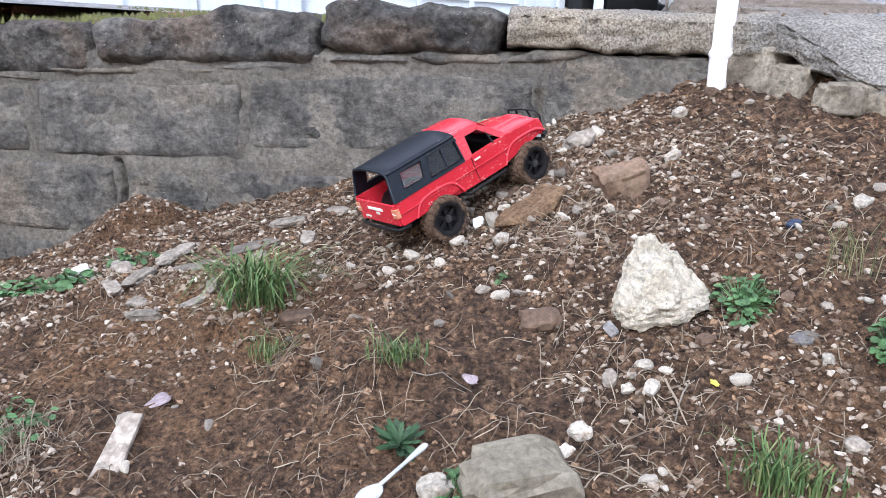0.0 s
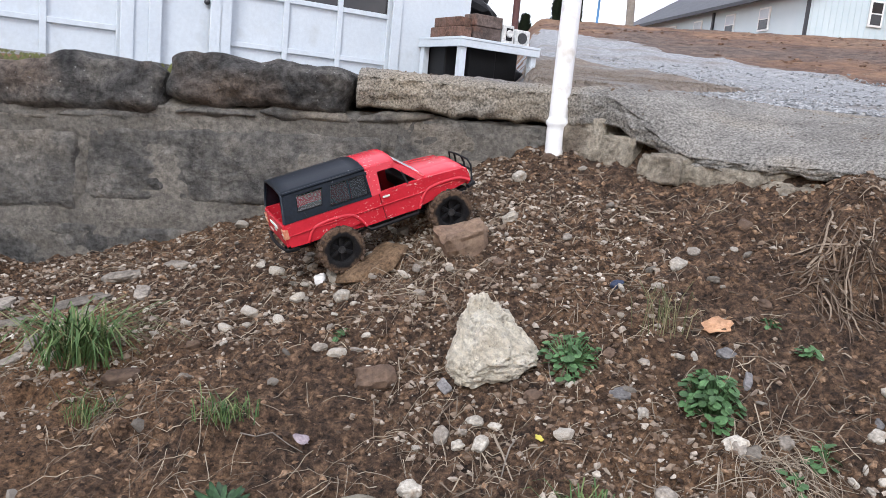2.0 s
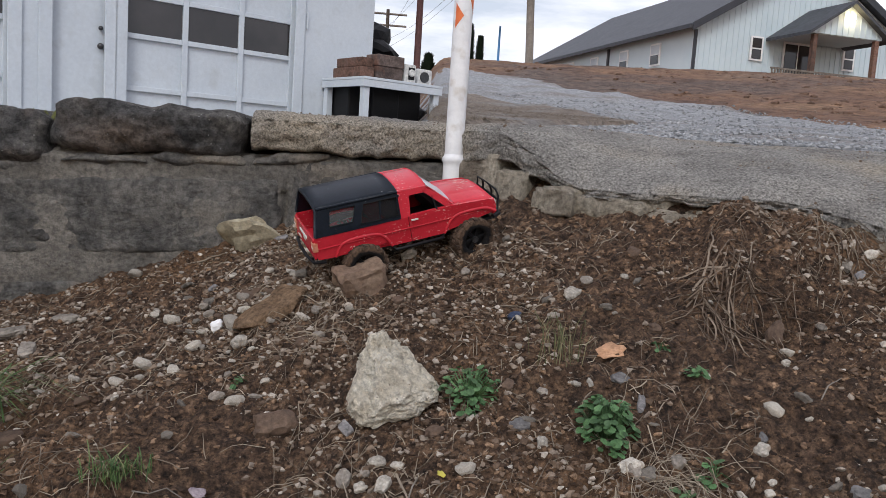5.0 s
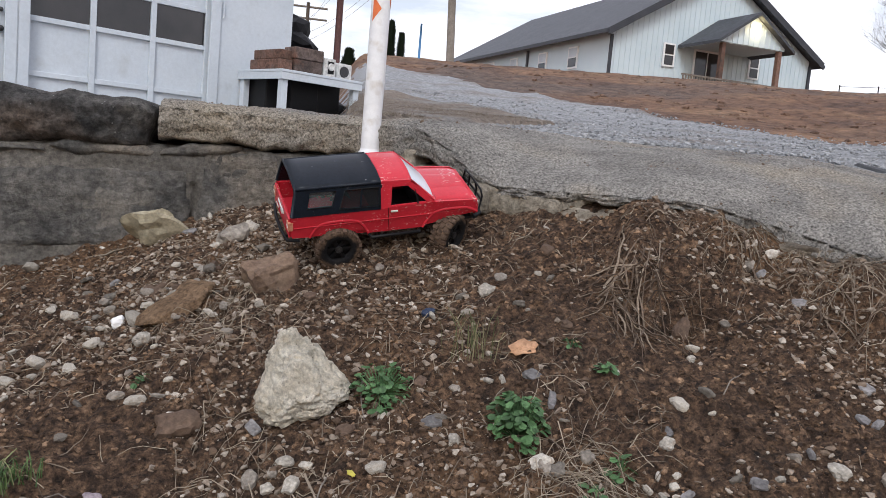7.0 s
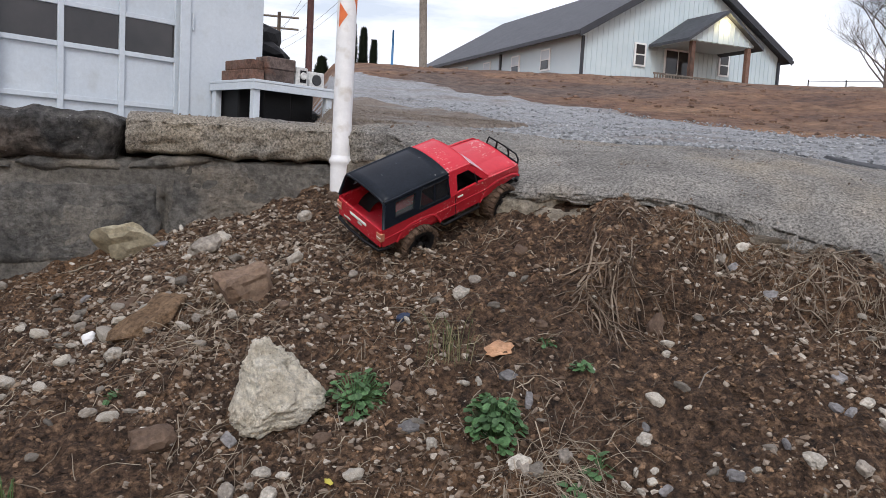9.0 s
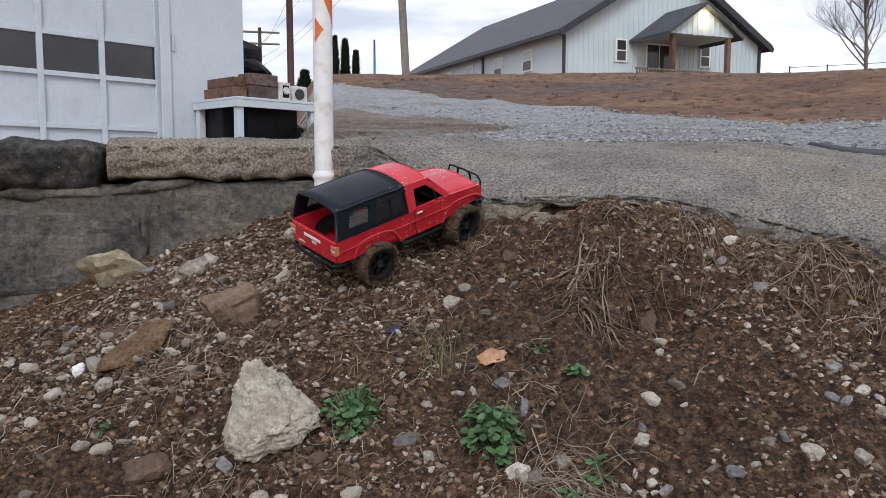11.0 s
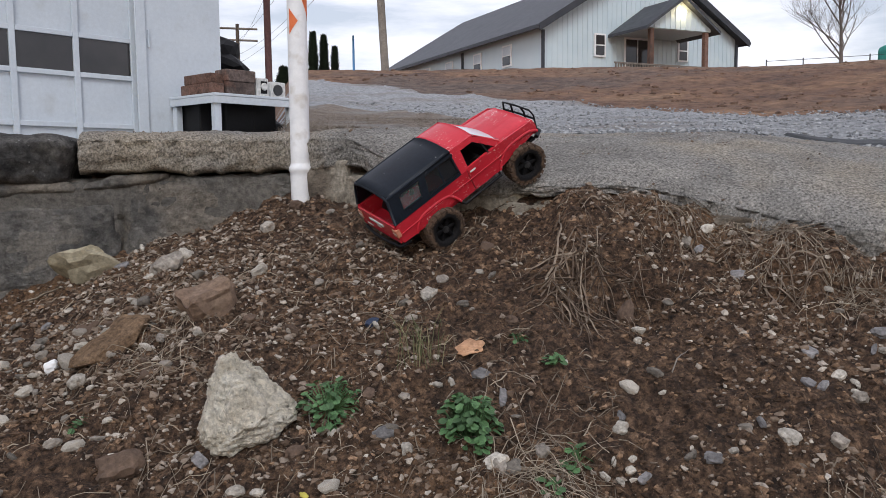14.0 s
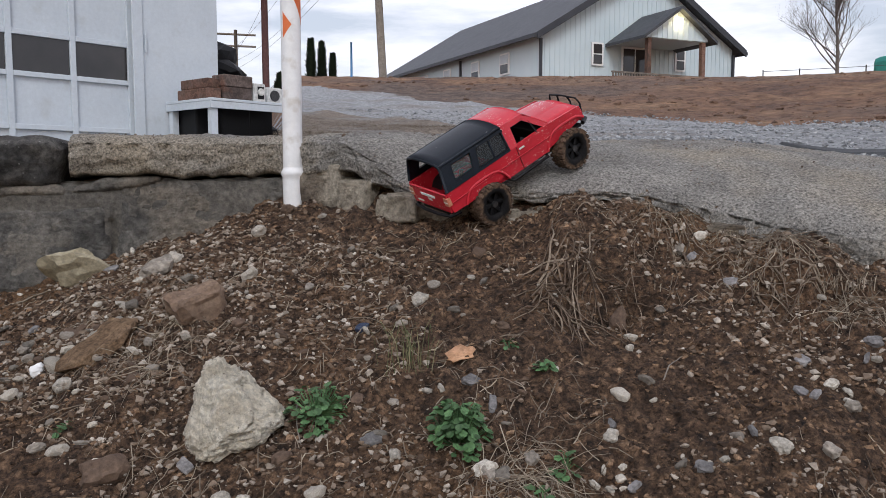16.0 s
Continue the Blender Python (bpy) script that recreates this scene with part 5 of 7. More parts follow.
STONE_SETS = (
    (PALE, "whitish rounded stone lying on dark soil", "whitish stones on the bank", 0.6, 0.85,
     [(-0.014, 1.8, 0.035), (0.514, 1.278, 0.026), (1.304, 0.984, 0.027), (1.305, 1.025, 0.028), (1.33, 1.009, 0.024), (1.12, 1.39, 0.03), (1.379, 1.46, 0.03), (0.657, 1.388, 0.022), (0.632, 1.399, 0.02), (0.731, 1.657, 0.039), (0.177, 2.418, 0.032),
      (0.175, 2.195, 0.035), (0.882, 1.143, 0.031), (0.586, 1.617, 0.025), (1.003, 0.989, 0.017), (0.883, 1.326, 0.018), (0.799, 1.077, 0.021), (0.836, 1.055, 0.019), (0.823, 1.085, 0.019), (0.81, 1.05, 0.016), (0.86, 1.08, 0.015)]),
    (LOOSE, "tan weathered stone pressed into the soil", "tan stones on the bank", 0.55, 0.8,
     [(0.64, 1.163, 0.045), (1.157, 0.904, 0.033), (0.932, 1.016, 0.029), (0.726, 1.162, 0.03), (0.566, 1.411, 0.022), (0.669, 1.66, 0.026), (0.778, 1.684, 0.034), (0.78, 1.579, 0.03), (0.893, 1.65, 0.024), (0.522, 1.83, 0.027), (1.469, 1.162, 0.024),
      (-0.083, 2.098, 0.037), (0.157, 1.822, 0.025), (0.017, 1.615, 0.03), (0.602, 1.795, 0.019), (1.204, 1.392, 0.025), (0.66, 1.597, 0.027), (1.319, 1.467, 0.03), (1.003, 1.194, 0.031), (-0.06, 1.623, 0.032)]),
    (GREYROCK, "flat angular grey stone on the slope", "grey stones on the bank", 0.4, 0.65,
     [(0.183, 1.474, 0.035), (0.494, 1.345, 0.039), (0.723, 1.299, 0.043), (0.719, 1.38, 0.034), (1.34, 1.443, 0.029), (1.083, 1.004, 0.028), (0.952, 0.985, 0.028), (0.847, 1.032, 0.028), (0.895, 1.158, 0.025), (1.354, 1.334, 0.031), (1.257, 1.02, 0.036),
      (1.245, 1.042, 0.03), (1.47, 1.059, 0.034), (1.414, 1.035, 0.029), (1.322, 1.108, 0.034), (0.115, 2.35, 0.037), (-0.072, 2.17, 0.03)]),
    (BROWNSTONE, "dull brown stone in the soil", "brown stones on the bank", 0.6, 0.8,
     [(0.338, 1.384, 0.037), (0.501, 1.435, 0.028), (0.417, 1.689, 0.039), (0.854, 1.489, 0.032), (1.119, 1.433, 0.055), (0.782, 1.29, 0.02), (0.345, 1.779, 0.03)]))
for k, (material, label, group, tall, square, places) in enumerate(STONE_SETS):
    for n, (x, y, wide) in enumerate(places):
        lone_stone(x, y, (wide, wide * (0.6 + 0.25 * math.sin(n * 2.3)), wide * tall), material, label, 200 + 31 * k + n * 1.3, 0.25, square, n * 1.1 + k, 0, group)


def scatter_stones():
    """Loose stones that can be told apart, each its own body."""
    rnd = random.Random(21)
    shapes = []
    for k in range(10):
        vs, fs = blob_shape(100 + k, 2, 0.4, (1, rnd.uniform(0.6, 0.9), rnd.uniform(0.4, 0.7)), 0.8) if k % 2 else shard_shape(100 + k, 18, (1, rnd.uniform(0.6, 0.9), rnd.uniform(0.4, 0.65)))
        me = bpy.data.meshes.new("stone")
        me.from_pydata(vs.tolist(), [], fs)
        me.materials.append((LOOSE, PALE, BROWNSTONE, LOOSE, PALE)[k % 5])
        shapes.append(me)
    names = {0: "small grey brown stone lying on the soil", 1: "small whitish stone lying on the soil", 2: "small brown stone lying on the soil", 3: "small grey brown stone lying on the soil", 4: "small whitish stone lying on the soil"}
    n = 0
    while n < 185:
        x, y = rnd.uniform(-1.5, 1.75), rnd.uniform(0.85, 2.6)
        scree = n < 80
        if scree:
            x, y = rnd.gauss(-0.03, 0.2), rnd.gauss(1.98, 0.16)
        if not on_bank(x, y) or abs(x - 0.28) < 0.12 and 1.38 < y < 1.56:
            continue
        if not scree and rnd.random() > 0.45 + 0.9 * wave(x, y, 1.9, 9):
            continue
        k = rnd.randrange(10)
        ob = new("stone", shapes[k])
        s = rnd.choice((0.008, 0.009, 0.010, 0.011, 0.013, 0.016, 0.02)) * (1.15 if scree else 0.9)
        ob.matrix_basis = Matrix.LocRotScale((x, y, soil(x, y) + s * 0.25), Euler((rnd.uniform(-0.5, 0.5), rnd.uniform(-0.5, 0.5), rnd.uniform(0, 6.3))), (s, s, s))
        tagged(ob, names[k % 5], "stone", group="scattered stones on the bank")
        n += 1


scatter_stones()


def gravel_and_clods():
    rnd = random.Random(33)
    shapes = [shard_shape(200 + k, 9 + k % 5, (1, rnd.uniform(0.5, 0.95), rnd.uniform(0.35, 0.75))) for k in range(10)]
    crumbs = [shard_shape(250 + k, 7, (1, 0.85, 0.75)) for k in range(8)]
    h, n = Heap(), 0
    while n < 40000:
        x, y = rnd.uniform(-1.75, 1.9), rnd.uniform(0.8, 2.75)
        if not on_bank(x, y):
            continue
        dens = 0.56 + 1.0 * wave(x, y, 1.6, 4) + 0.7 * wave(x, y, 5, 2) + 0.4 * math.exp(-((x + 0.02) ** 2 + (y - 2.0) ** 2) / 0.08) - 0.25 * float(ss(1.75, 1.2, y)) * float(ss(0.5, 0.0, x)) - 0.22 * float(ss(1.5, 1.15, y))
        if rnd.random() > dens:
            continue
        vs, fs = shapes[rnd.randrange(10)]
        s = 0.0014 + 0.0105 * rnd.random() ** 3.7
        vs = vs @ rot3(rnd).T * s + np.array((x, y, soil(x, y) + s * 0.2))
        h.add(vs, fs)
        n += 1
    tagged(h.done("gravel", PEBBLE), "scattered tan, grey and white gravel on brown soil", "gravel", kind="stuff")
    h, n = Heap(), 0
    while n < 80000:
        x, y = rnd.uniform(-1.75, 1.9), rnd.uniform(0.8, 2.75)
        if not on_bank(x, y) or rnd.random() > 0.6 + 0.9 * wave(x, y, 2.4, 14):
            continue
        s = 0.0011 + 0.011 * rnd.random() ** 6
        vs, fs = shapes[rnd.randrange(10)] if s > 0.004 else crumbs[rnd.randrange(8)]
        vs = vs @ rot3(rnd).T * s + np.array((x, y, soil(x, y) - s * 0.05))
        h.add(vs, fs)
        n += 1
    tagged(h.done("soil_clods", CLOD), "crumbs and clods of damp brown soil", "soil", kind="stuff")
    # grit on the slab
    h, n = Heap(), 0
    while n < 3000:
        s0, q = rnd.uniform(-0.55, 1.9), rnd.random() ** 1.6 * 1.2
        p, nn = edge_frame(s0)
        w = p + nn * (q + 0.01)
        vs, fs = shapes[rnd.randrange(10)]
        s = 0.001 + 0.0045 * rnd.random() ** 4
        h.add(vs @ rot3(rnd).T * s + np.array((w[0], w[1], float(slab(s0, q)) + 0.003)), fs)
        n += 1
    tagged(h.done("grit", PEBBLE), "loose grit lying on the concrete", "gravel", kind="stuff")


CLOD = mat("soil_crumbs", [(0.015, 0.009, 0.006), (0.06, 0.036, 0.022), (0.125, 0.077, 0.047), (0.32, 0.205, 0.125)], 40, 0.95, 0.8, 220, island=True, depth=0.004, grain=0.6)
gravel_and_clods()


def strand(rnd, x, y, length, heading, r, lift=0.012, droop=0.0, curl=0.5, seg=5):
    pts, a = [], heading
    px, py = x, y
    for i in range(seg + 1):
        t = i / seg
        pts.append((px, py, soil(px, py) + 0.002 + lift * math.sin(math.pi * t) - droop * t))
        a += rnd.uniform(-curl, curl) / 1.6
        px += math.cos(a) * length / seg
        py += math.sin(a) * length / seg
    return tube_data(pts, [r * (1 - 0.5 * i / seg) for i in range(seg + 1)], 3)


def litter():
    rnd = random.Random(45)
    h, n = Heap(), 0
    while n < 4200:
        x, y = rnd.uniform(-1.6, 1.85), rnd.uniform(0.8, 2.5)
        if not on_bank(x, y) or rnd.random() > 0.35 + 1.3 * wave(x, y, 2.2, 21):
            continue
        h.add(*strand(rnd, x, y, rnd.uniform(0.012, 0.05), rnd.uniform(0, 6.3), rnd.uniform(0.0006, 0.0017), rnd.uniform(0.0, 0.006), 0.0, 0.14, 3))
        n += 1
    for cx, cy, num, spread, ln in ((-0.49, 1.53, 45, 0.07, 0.08), (-0.31, 1.44, 70, 0.07, 0.08), (-0.72, 2.36, 60, 0.09, 0.1), (0.17, 1.78, 110, 0.08, 0.1), (0.68, 1.13, 110, 0.07, 0.1), (-0.05, 1.25, 50, 0.08, 0.09), (-0.9, 1.3, 110, 0.12, 0.08), (0.12, 1.42, 40, 0.06, 0.08), (1.5, 1.34, 45, 0.03, 0.14), (1.49, 1.43, 30, 0.03, 0.12), (1.53, 1.16, 50, 0.025, 0.1), (1.35, 1.56, 34, 0.03, 0.1), (0.713, 1.134, 60, 0.03, 0.12), (0.18, 1.87, 40, 0.05, 0.1)):
        for _ in range(num):
            h.add(*strand(rnd, cx + rnd.gauss(0, spread), cy + rnd.gauss(0, spread), rnd.uniform(0.5, 1.2) * ln, rnd.gauss(-1.9, 1.3), rnd.uniform(0.0005, 0.0013), rnd.uniform(0.002, 0.014), 0.0, 0.28, 4))
    tagged(h.done("straw_litter", STRAW), "dry straw stems and dead grass strewn on the soil", "straw", kind="stuff")
    # exposed roots on the humps beside the slab
    h = Heap()
    for cx, cy, num, spread, ln in ((1.1, 1.58, 8, 0.07, 0.06), (1.15, 1.48, 12, 0.07, 0.06), (0.95, 1.5, 10, 0.07, 0.08), (1.3, 1.52, 14, 0.06, 0.07), (1.48, 1.42, 10, 0.09, 0.08), (1.6, 1.33, 14, 0.08, 0.08), (1.18, 1.66, 12, 0.04, 0.08), (-1.25, 2.56, 70, 0.07, 0.1)):
        for _ in range(num):
            h.add(*strand(rnd, cx + rnd.gauss(0, spread), cy + rnd.gauss(0, spread * 0.7), rnd.uniform(0.4, 1.2) * ln, rnd.gauss(-1.9, 0.75), rnd.uniform(0.0006, 0.0018), rnd.uniform(0.001, 0.012), 0.0, 0.6, 5))
    # fans of thicker roots: start, heading, scatter of start and heading, number, length, thickness
    for cx, cy, head, spread, turn, num, ln, r in ((1.062, 1.542, -2.88, 0.04, 0.8, 18, 0.2, 0.0022), (1.05, 1.53, -2.28, 0.03, 0.35, 14, 0.12, 0.002), (0.98, 1.53, -0.41, 0.022, 0.25, 20, 0.23, 0.0024), (1.05, 1.5, -1.6, 0.04, 0.4, 20, 0.1, 0.0018),
                                                   (1.15, 1.46, -1.45, 0.03, 0.4, 16, 0.1, 0.002), (1.12, 1.57, -2.4, 0.04, 0.5, 10, 0.14, 0.0017), (1.338, 1.5, -1.77, 0.015, 0.25, 10, 0.08, 0.002), (1.41, 1.32, -2.27, 0.025, 0.4, 26, 0.12, 0.0018),
                                                   (1.512, 1.204, 2.9, 0.025, 0.4, 26, 0.12, 0.0018), (1.45, 1.42, -2.0, 0.02, 0.4, 14, 0.1, 0.0017), (1.2, 1.62, -2.9, 0.03, 0.5, 10, 0.12, 0.0014), (-1.1, 2.45, -1.5, 0.07, 0.5, 24, 0.1, 0.0015), (0.66, 2.26, -1.7, 0.01, 0.3, 8, 0.06, 0.0012)):
        for _ in range(num // 2):
            h.add(*strand(rnd, cx + rnd.gauss(0, spread * 1.3), cy + rnd.gauss(0, spread), rnd.uniform(0.25, 1.0) * ln, rnd.gauss(head, turn * 1.5), r * rnd.choice((0.4, 0.6, 0.8, 1.2, 1.5)), rnd.uniform(0.002, 0.02), 0.0, 0.7, 7))
    for cx, cy, head, ln in ((0.96, 1.535, -0.35, 0.22), (0.97, 1.52, -0.45, 0.2), (1.08, 1.5, -0.3, 0.14), (1.06, 1.545, -2.75, 0.2), (1.08, 1.53, -2.95, 0.19), (1.04, 1.53, -3.0, 0.17), (1.12, 1.47, -1.2, 0.1), (1.0, 1.5, -1.9, 0.09), (1.4, 1.31, -2.1, 0.11), (1.5, 1.21, 2.95, 0.11), (1.33, 1.5, -1.8, 0.09)):
        for k in range(3):
            h.add(*strand(rnd, cx + rnd.gauss(0, 0.012), cy + rnd.gauss(0, 0.012), ln * rnd.uniform(0.7, 1.1), head + rnd.gauss(0, 0.45), 0.003 - 0.0008 * k, rnd.uniform(0.006, 0.026), 0.0, 0.75, 9))
    tagged(h.done("exposed_roots", ROOT), "tangle of dry brown roots hanging from the soil", "roots", kind="stuff")
    # a few sticks
    for n, (x, y, ln, a, r) in enumerate([(0.255, 1.33, 0.11, -1.45, 0.0028), (0.29, 1.30, 0.1, -2.1, 0.0022), (0.07, 1.2, 0.16, -0.75, 0.0018), (0.4, 1.5, 0.12, -1.9, 0.0016), (0.45, 1.17, 0.14, -0.5, 0.0018), (-0.2, 1.4, 0.12, -0.2, 0.0018), (0.55, 1.7, 0.09, -0.4, 0.0018), (1.05, 1.2, 0.1, 0.4, 0.0016), (-0.12, 2.4, 0.08, 0.2, 0.004)]):
        vs, fs = strand(rnd, x, y, ln, a, r, 0.006, 0, 0.25, 4)
        o = link_mesh("stick", vs, fs, POLEWOOD if n % 2 else STRAW)
        tagged(o, "thin dry twig lying on the soil", "twig", group="twigs on the bank")
    bm = boxed(-0.022, 0.022, -0.085, 0.085, 0, 0.012, bevel=0.003)
    for v in bm.verts:
        v.co.x *= 1 - 2.5 * v.co.y * (1 if v.co.x > 0 else 0.3)
        v.co.z += 0.004 * noise.noise(v.co * 40)
    o = part("wood_splinter", bm, mat("bleached_wood", [(0.2, 0.17, 0.14), (0.36, 0.32, 0.275)], 30, 0.9, 0.5, 90, depth=0.004))
    o.matrix_basis = Matrix.Translation((-0.708, 1.27, soil(-0.708, 1.27) + 0.006)) @ Matrix.Rotation(radians(24), 4, "X") @ Matrix.Rotation(radians(-4), 4, "Z")
    tagged(o, "bleached splinter of broken wood on the bank", "wood")


litter()


def leaf_mesh(name, length, width, lobes, material, cup=0.25):
    vs, fs = [(0, 0, 0), (0, length * 0.55, -cup * length * 0.15)], []
    k = 14
    for i in range(k):
        a = -math.pi * 0.94 + 2 * math.pi * 0.94 * i / (k - 1)
        r = 1 + 0.17 * math.cos(a * lobes)
        x, y = math.sin(a) * width / 2 * r, length * 0.55 + math.cos(a) * length * 0.5 * r
        vs.append((x, y, cup * (abs(x) * 0.7 + 0.1 * length * math.cos(3 * a))))
    for i in range(k - 1):
        fs.append((1, 2 + i, 3 + i))
    fs += [(1, 2 + k - 1, 0), (1, 0, 2)]
    me = bpy.data.meshes.new(name)
    me.from_pydata(vs, [], fs)
    me.polygons.foreach_set("use_smooth", [True] * len(me.polygons))
    me.materials.append(material)
    return me


LEAVES = [leaf_mesh("leaf", 0.026, 0.027, 7, LEAF), leaf_mesh("leaf", 0.021, 0.02, 5, LEAF), leaf_mesh("leaf", 0.017, 0.018, 7, LEAF, 0.4)]


def weed(x, y, sx, sy, height, count, seed, label, scale=1.0):
    """A leafy weed: short stems and a mound of round lobed leaves."""
    up = slope_at(x, y)
    ob = empty("weed", Matrix.Translation((x, y, soil(x, y))))
    tagged(ob, label, "weed")
    rnd = random.Random(seed)
    stems = Heap()
    for i in range(count):
        a, r = rnd.uniform(0, 6.3), rnd.random() ** 0.6
        px, py = sx * r * math.cos(a), sy * r * math.sin(a)
        g = soil(x + px, y + py) - soil(x, y)
        z = g + height * (1 - 0.7 * r * r) * rnd.uniform(0.35, 1.0) + 0.004
        lf = new("leaf", LEAVES[rnd.randrange(3)])
        lf.parent = ob
        s = scale * rnd.uniform(0.75, 1.25)
        lf.matrix_basis = Matrix.LocRotScale((px, py, z), Euler((rnd.uniform(-0.5, 0.25) - 0.35 * (py < 0), rnd.uniform(-0.45, 0.45), a - math.pi / 2 + rnd.uniform(-0.7, 0.7))), (s, s, s))
        vs, fs = tube_data([(px * 0.25, py * 0.25, 0), (px * 0.7, py * 0.7, z * 0.6), (px, py, z)], [0.0012, 0.001, 0.0008], 3)
        stems.add(vs, fs)
    stems.done("stalk", LEAF, ob)


weed(0.632, 1.262, 0.05, 0.058, 0.075, 190, 1, "bright green leafy weed on the bare slope", 0.66)
weed(0.425, 1.45, 0.055, 0.055, 0.045, 110, 2, "low green weed beside the limestone rock", 0.56)
weed(0.848, 1.316, 0.02, 0.02, 0.02, 14, 3, "tiny green seedling on the slope", 0.7)
weed(0.826, 1.415, 0.016, 0.016, 0.015, 9, 4, "tiny green seedling among gravel", 0.6)
weed(0.775, 1.125, 0.022, 0.022, 0.02, 14, 5, "small dark green seedling in dry straw", 0.7)
weed(0.70, 1.08, 0.02, 0.02, 0.02, 12, 6, "small green seedling near dry grass", 0.7)
weed(-0.12, 1.12, 0.03, 0.03, 0.02, 18, 7, "small clump of green clover leaves", 0.8)
weed(-0.02, 1.66, 0.022, 0.016, 0.01, 12, 8, "grey green seedling in the gravel", 0.55)
weed(-1.12, 1.95, 0.11, 0.05, 0.03, 70, 9, "green ground weed along the foot of the bank", 0.9)
weed(-0.97, 2.06, 0.08, 0.04, 0.03, 40, 10, "green ground weed among flat stones", 0.8)
weed(-0.97, 1.36, 0.1, 0.09, 0.02, 60, 11, "dull green weeds in dead grass", 0.7)
weed(-1.3, 2.0, 0.1, 0.06, 0.03, 50, 12, "green weeds growing near the wall", 0.9)


STALK = mat("yellowing_stalk", [(0.05, 0.07, 0.025), (0.13, 0.13, 0.06), (0.3, 0.25, 0.15)], 60, 0.8, 0.0, island=True)


def tuft(x, y, count, length, spread, seed, label, material=None, r=0.0014, lean=0.6):
    ob = empty("grass_tuft", Matrix.Translation((x, y, soil(x, y))))
    tagged(ob, label, "grass")
    rnd, h = random.Random(seed), Heap()
    for _ in range(count):
        a = rnd.uniform(0, 6.3)
        ln = length * rnd.uniform(0.5, 1.15)
        b = Vector((rnd.gauss(0, spread), rnd.gauss(0, spread), 0))
        out = lean * rnd.uniform(0.1, 1.3)
        d = Vector((math.cos(a), math.sin(a), 0))
        side = Vector((-math.sin(a), math.cos(a), 0)) * r
        p0, p1, p2, p3 = b, b + d * ln * out * 0.25 + Vector((0, 0, ln * 0.5)), b + d * ln * out * 0.65 + Vector((0, 0, ln * 0.72)), b + d * ln * out * 1.05 + Vector((0, 0, ln * (0.75 - 0.25 * out)))
        h.add([p0 - side, p0 + side, p1 - side, p1 + side, p2 - side * 0.8, p2 + side * 0.8, p3], [(0, 1, 3, 2), (2, 3, 5, 4), (4, 5, 6)])
    h.done("foliage", material or BLADE, ob)


tuft(-0.565, 1.73, 230, 0.15, 0.03, 1, "bushy tuft of green grass hanging over the bank", r=0.0019, lean=1.2)
tuft(0.345, 1.055, 110, 0.1, 0.018, 2, "upright tuft of bright green grass")
tuft(0.40, 1.05, 60, 0.06, 0.02, 3, "short green grass shoots")
tuft(0.622, 1.46, 40, 0.13, 0.022, 4, "sparse tall grass stalks turning yellow", STALK, 0.0009, 0.45)
tuft(-0.23, 1.42, 120, 0.05, 0.025, 5, "small patch of green and dry grass", r=0.001, lean=0.9)
tuft(-0.5, 1.54, 70, 0.06, 0.02, 6, "wispy yellow green grass on red soil", r=0.0009, lean=0.9)
tuft(-0.95, 1.30, 220, 0.06, 0.06, 7, "matted dry grass with a little green", STRAW, 0.0009, 1.3)
tuft(1.53, 1.19, 60, 0.05, 0.03, 8, "dead grass clump over the hump", STRAW, 0.0009, 1.1)
tuft(1.47, 1.44, 40, 0.035, 0.04, 9, "dead grass at the slab edge", STRAW, 0.0009, 1.1)


def rosette():
    ob = empty("rosette_plant", Matrix.Translation((-0.213, 1.225, soil(-0.213, 1.225))) @ Matrix.Rotation(radians(22), 4, "X"))
    tagged(ob, "dark green rosette plant with long pointed leaves", "plant")
    me = leaf_mesh("leaf", 0.048, 0.012, 0, mat("dark_leaf", [(0.02, 0.045, 0.02), (0.035, 0.075, 0.032)], 40, 0.6, 0.2, rand=0.3), 0.3)
    rnd = random.Random(3)
    for i in range(26):
        lf = new("leaf", me)
        lf.parent = ob
        s = rnd.uniform(0.6, 1.05)
        lf.matrix_basis = Matrix.LocRotScale((0, 0, 0.004), Euler((rnd.uniform(0.1, 0.8), rnd.uniform(-0.2, 0.2), i * 2.4)), (s, s, s))


rosette()


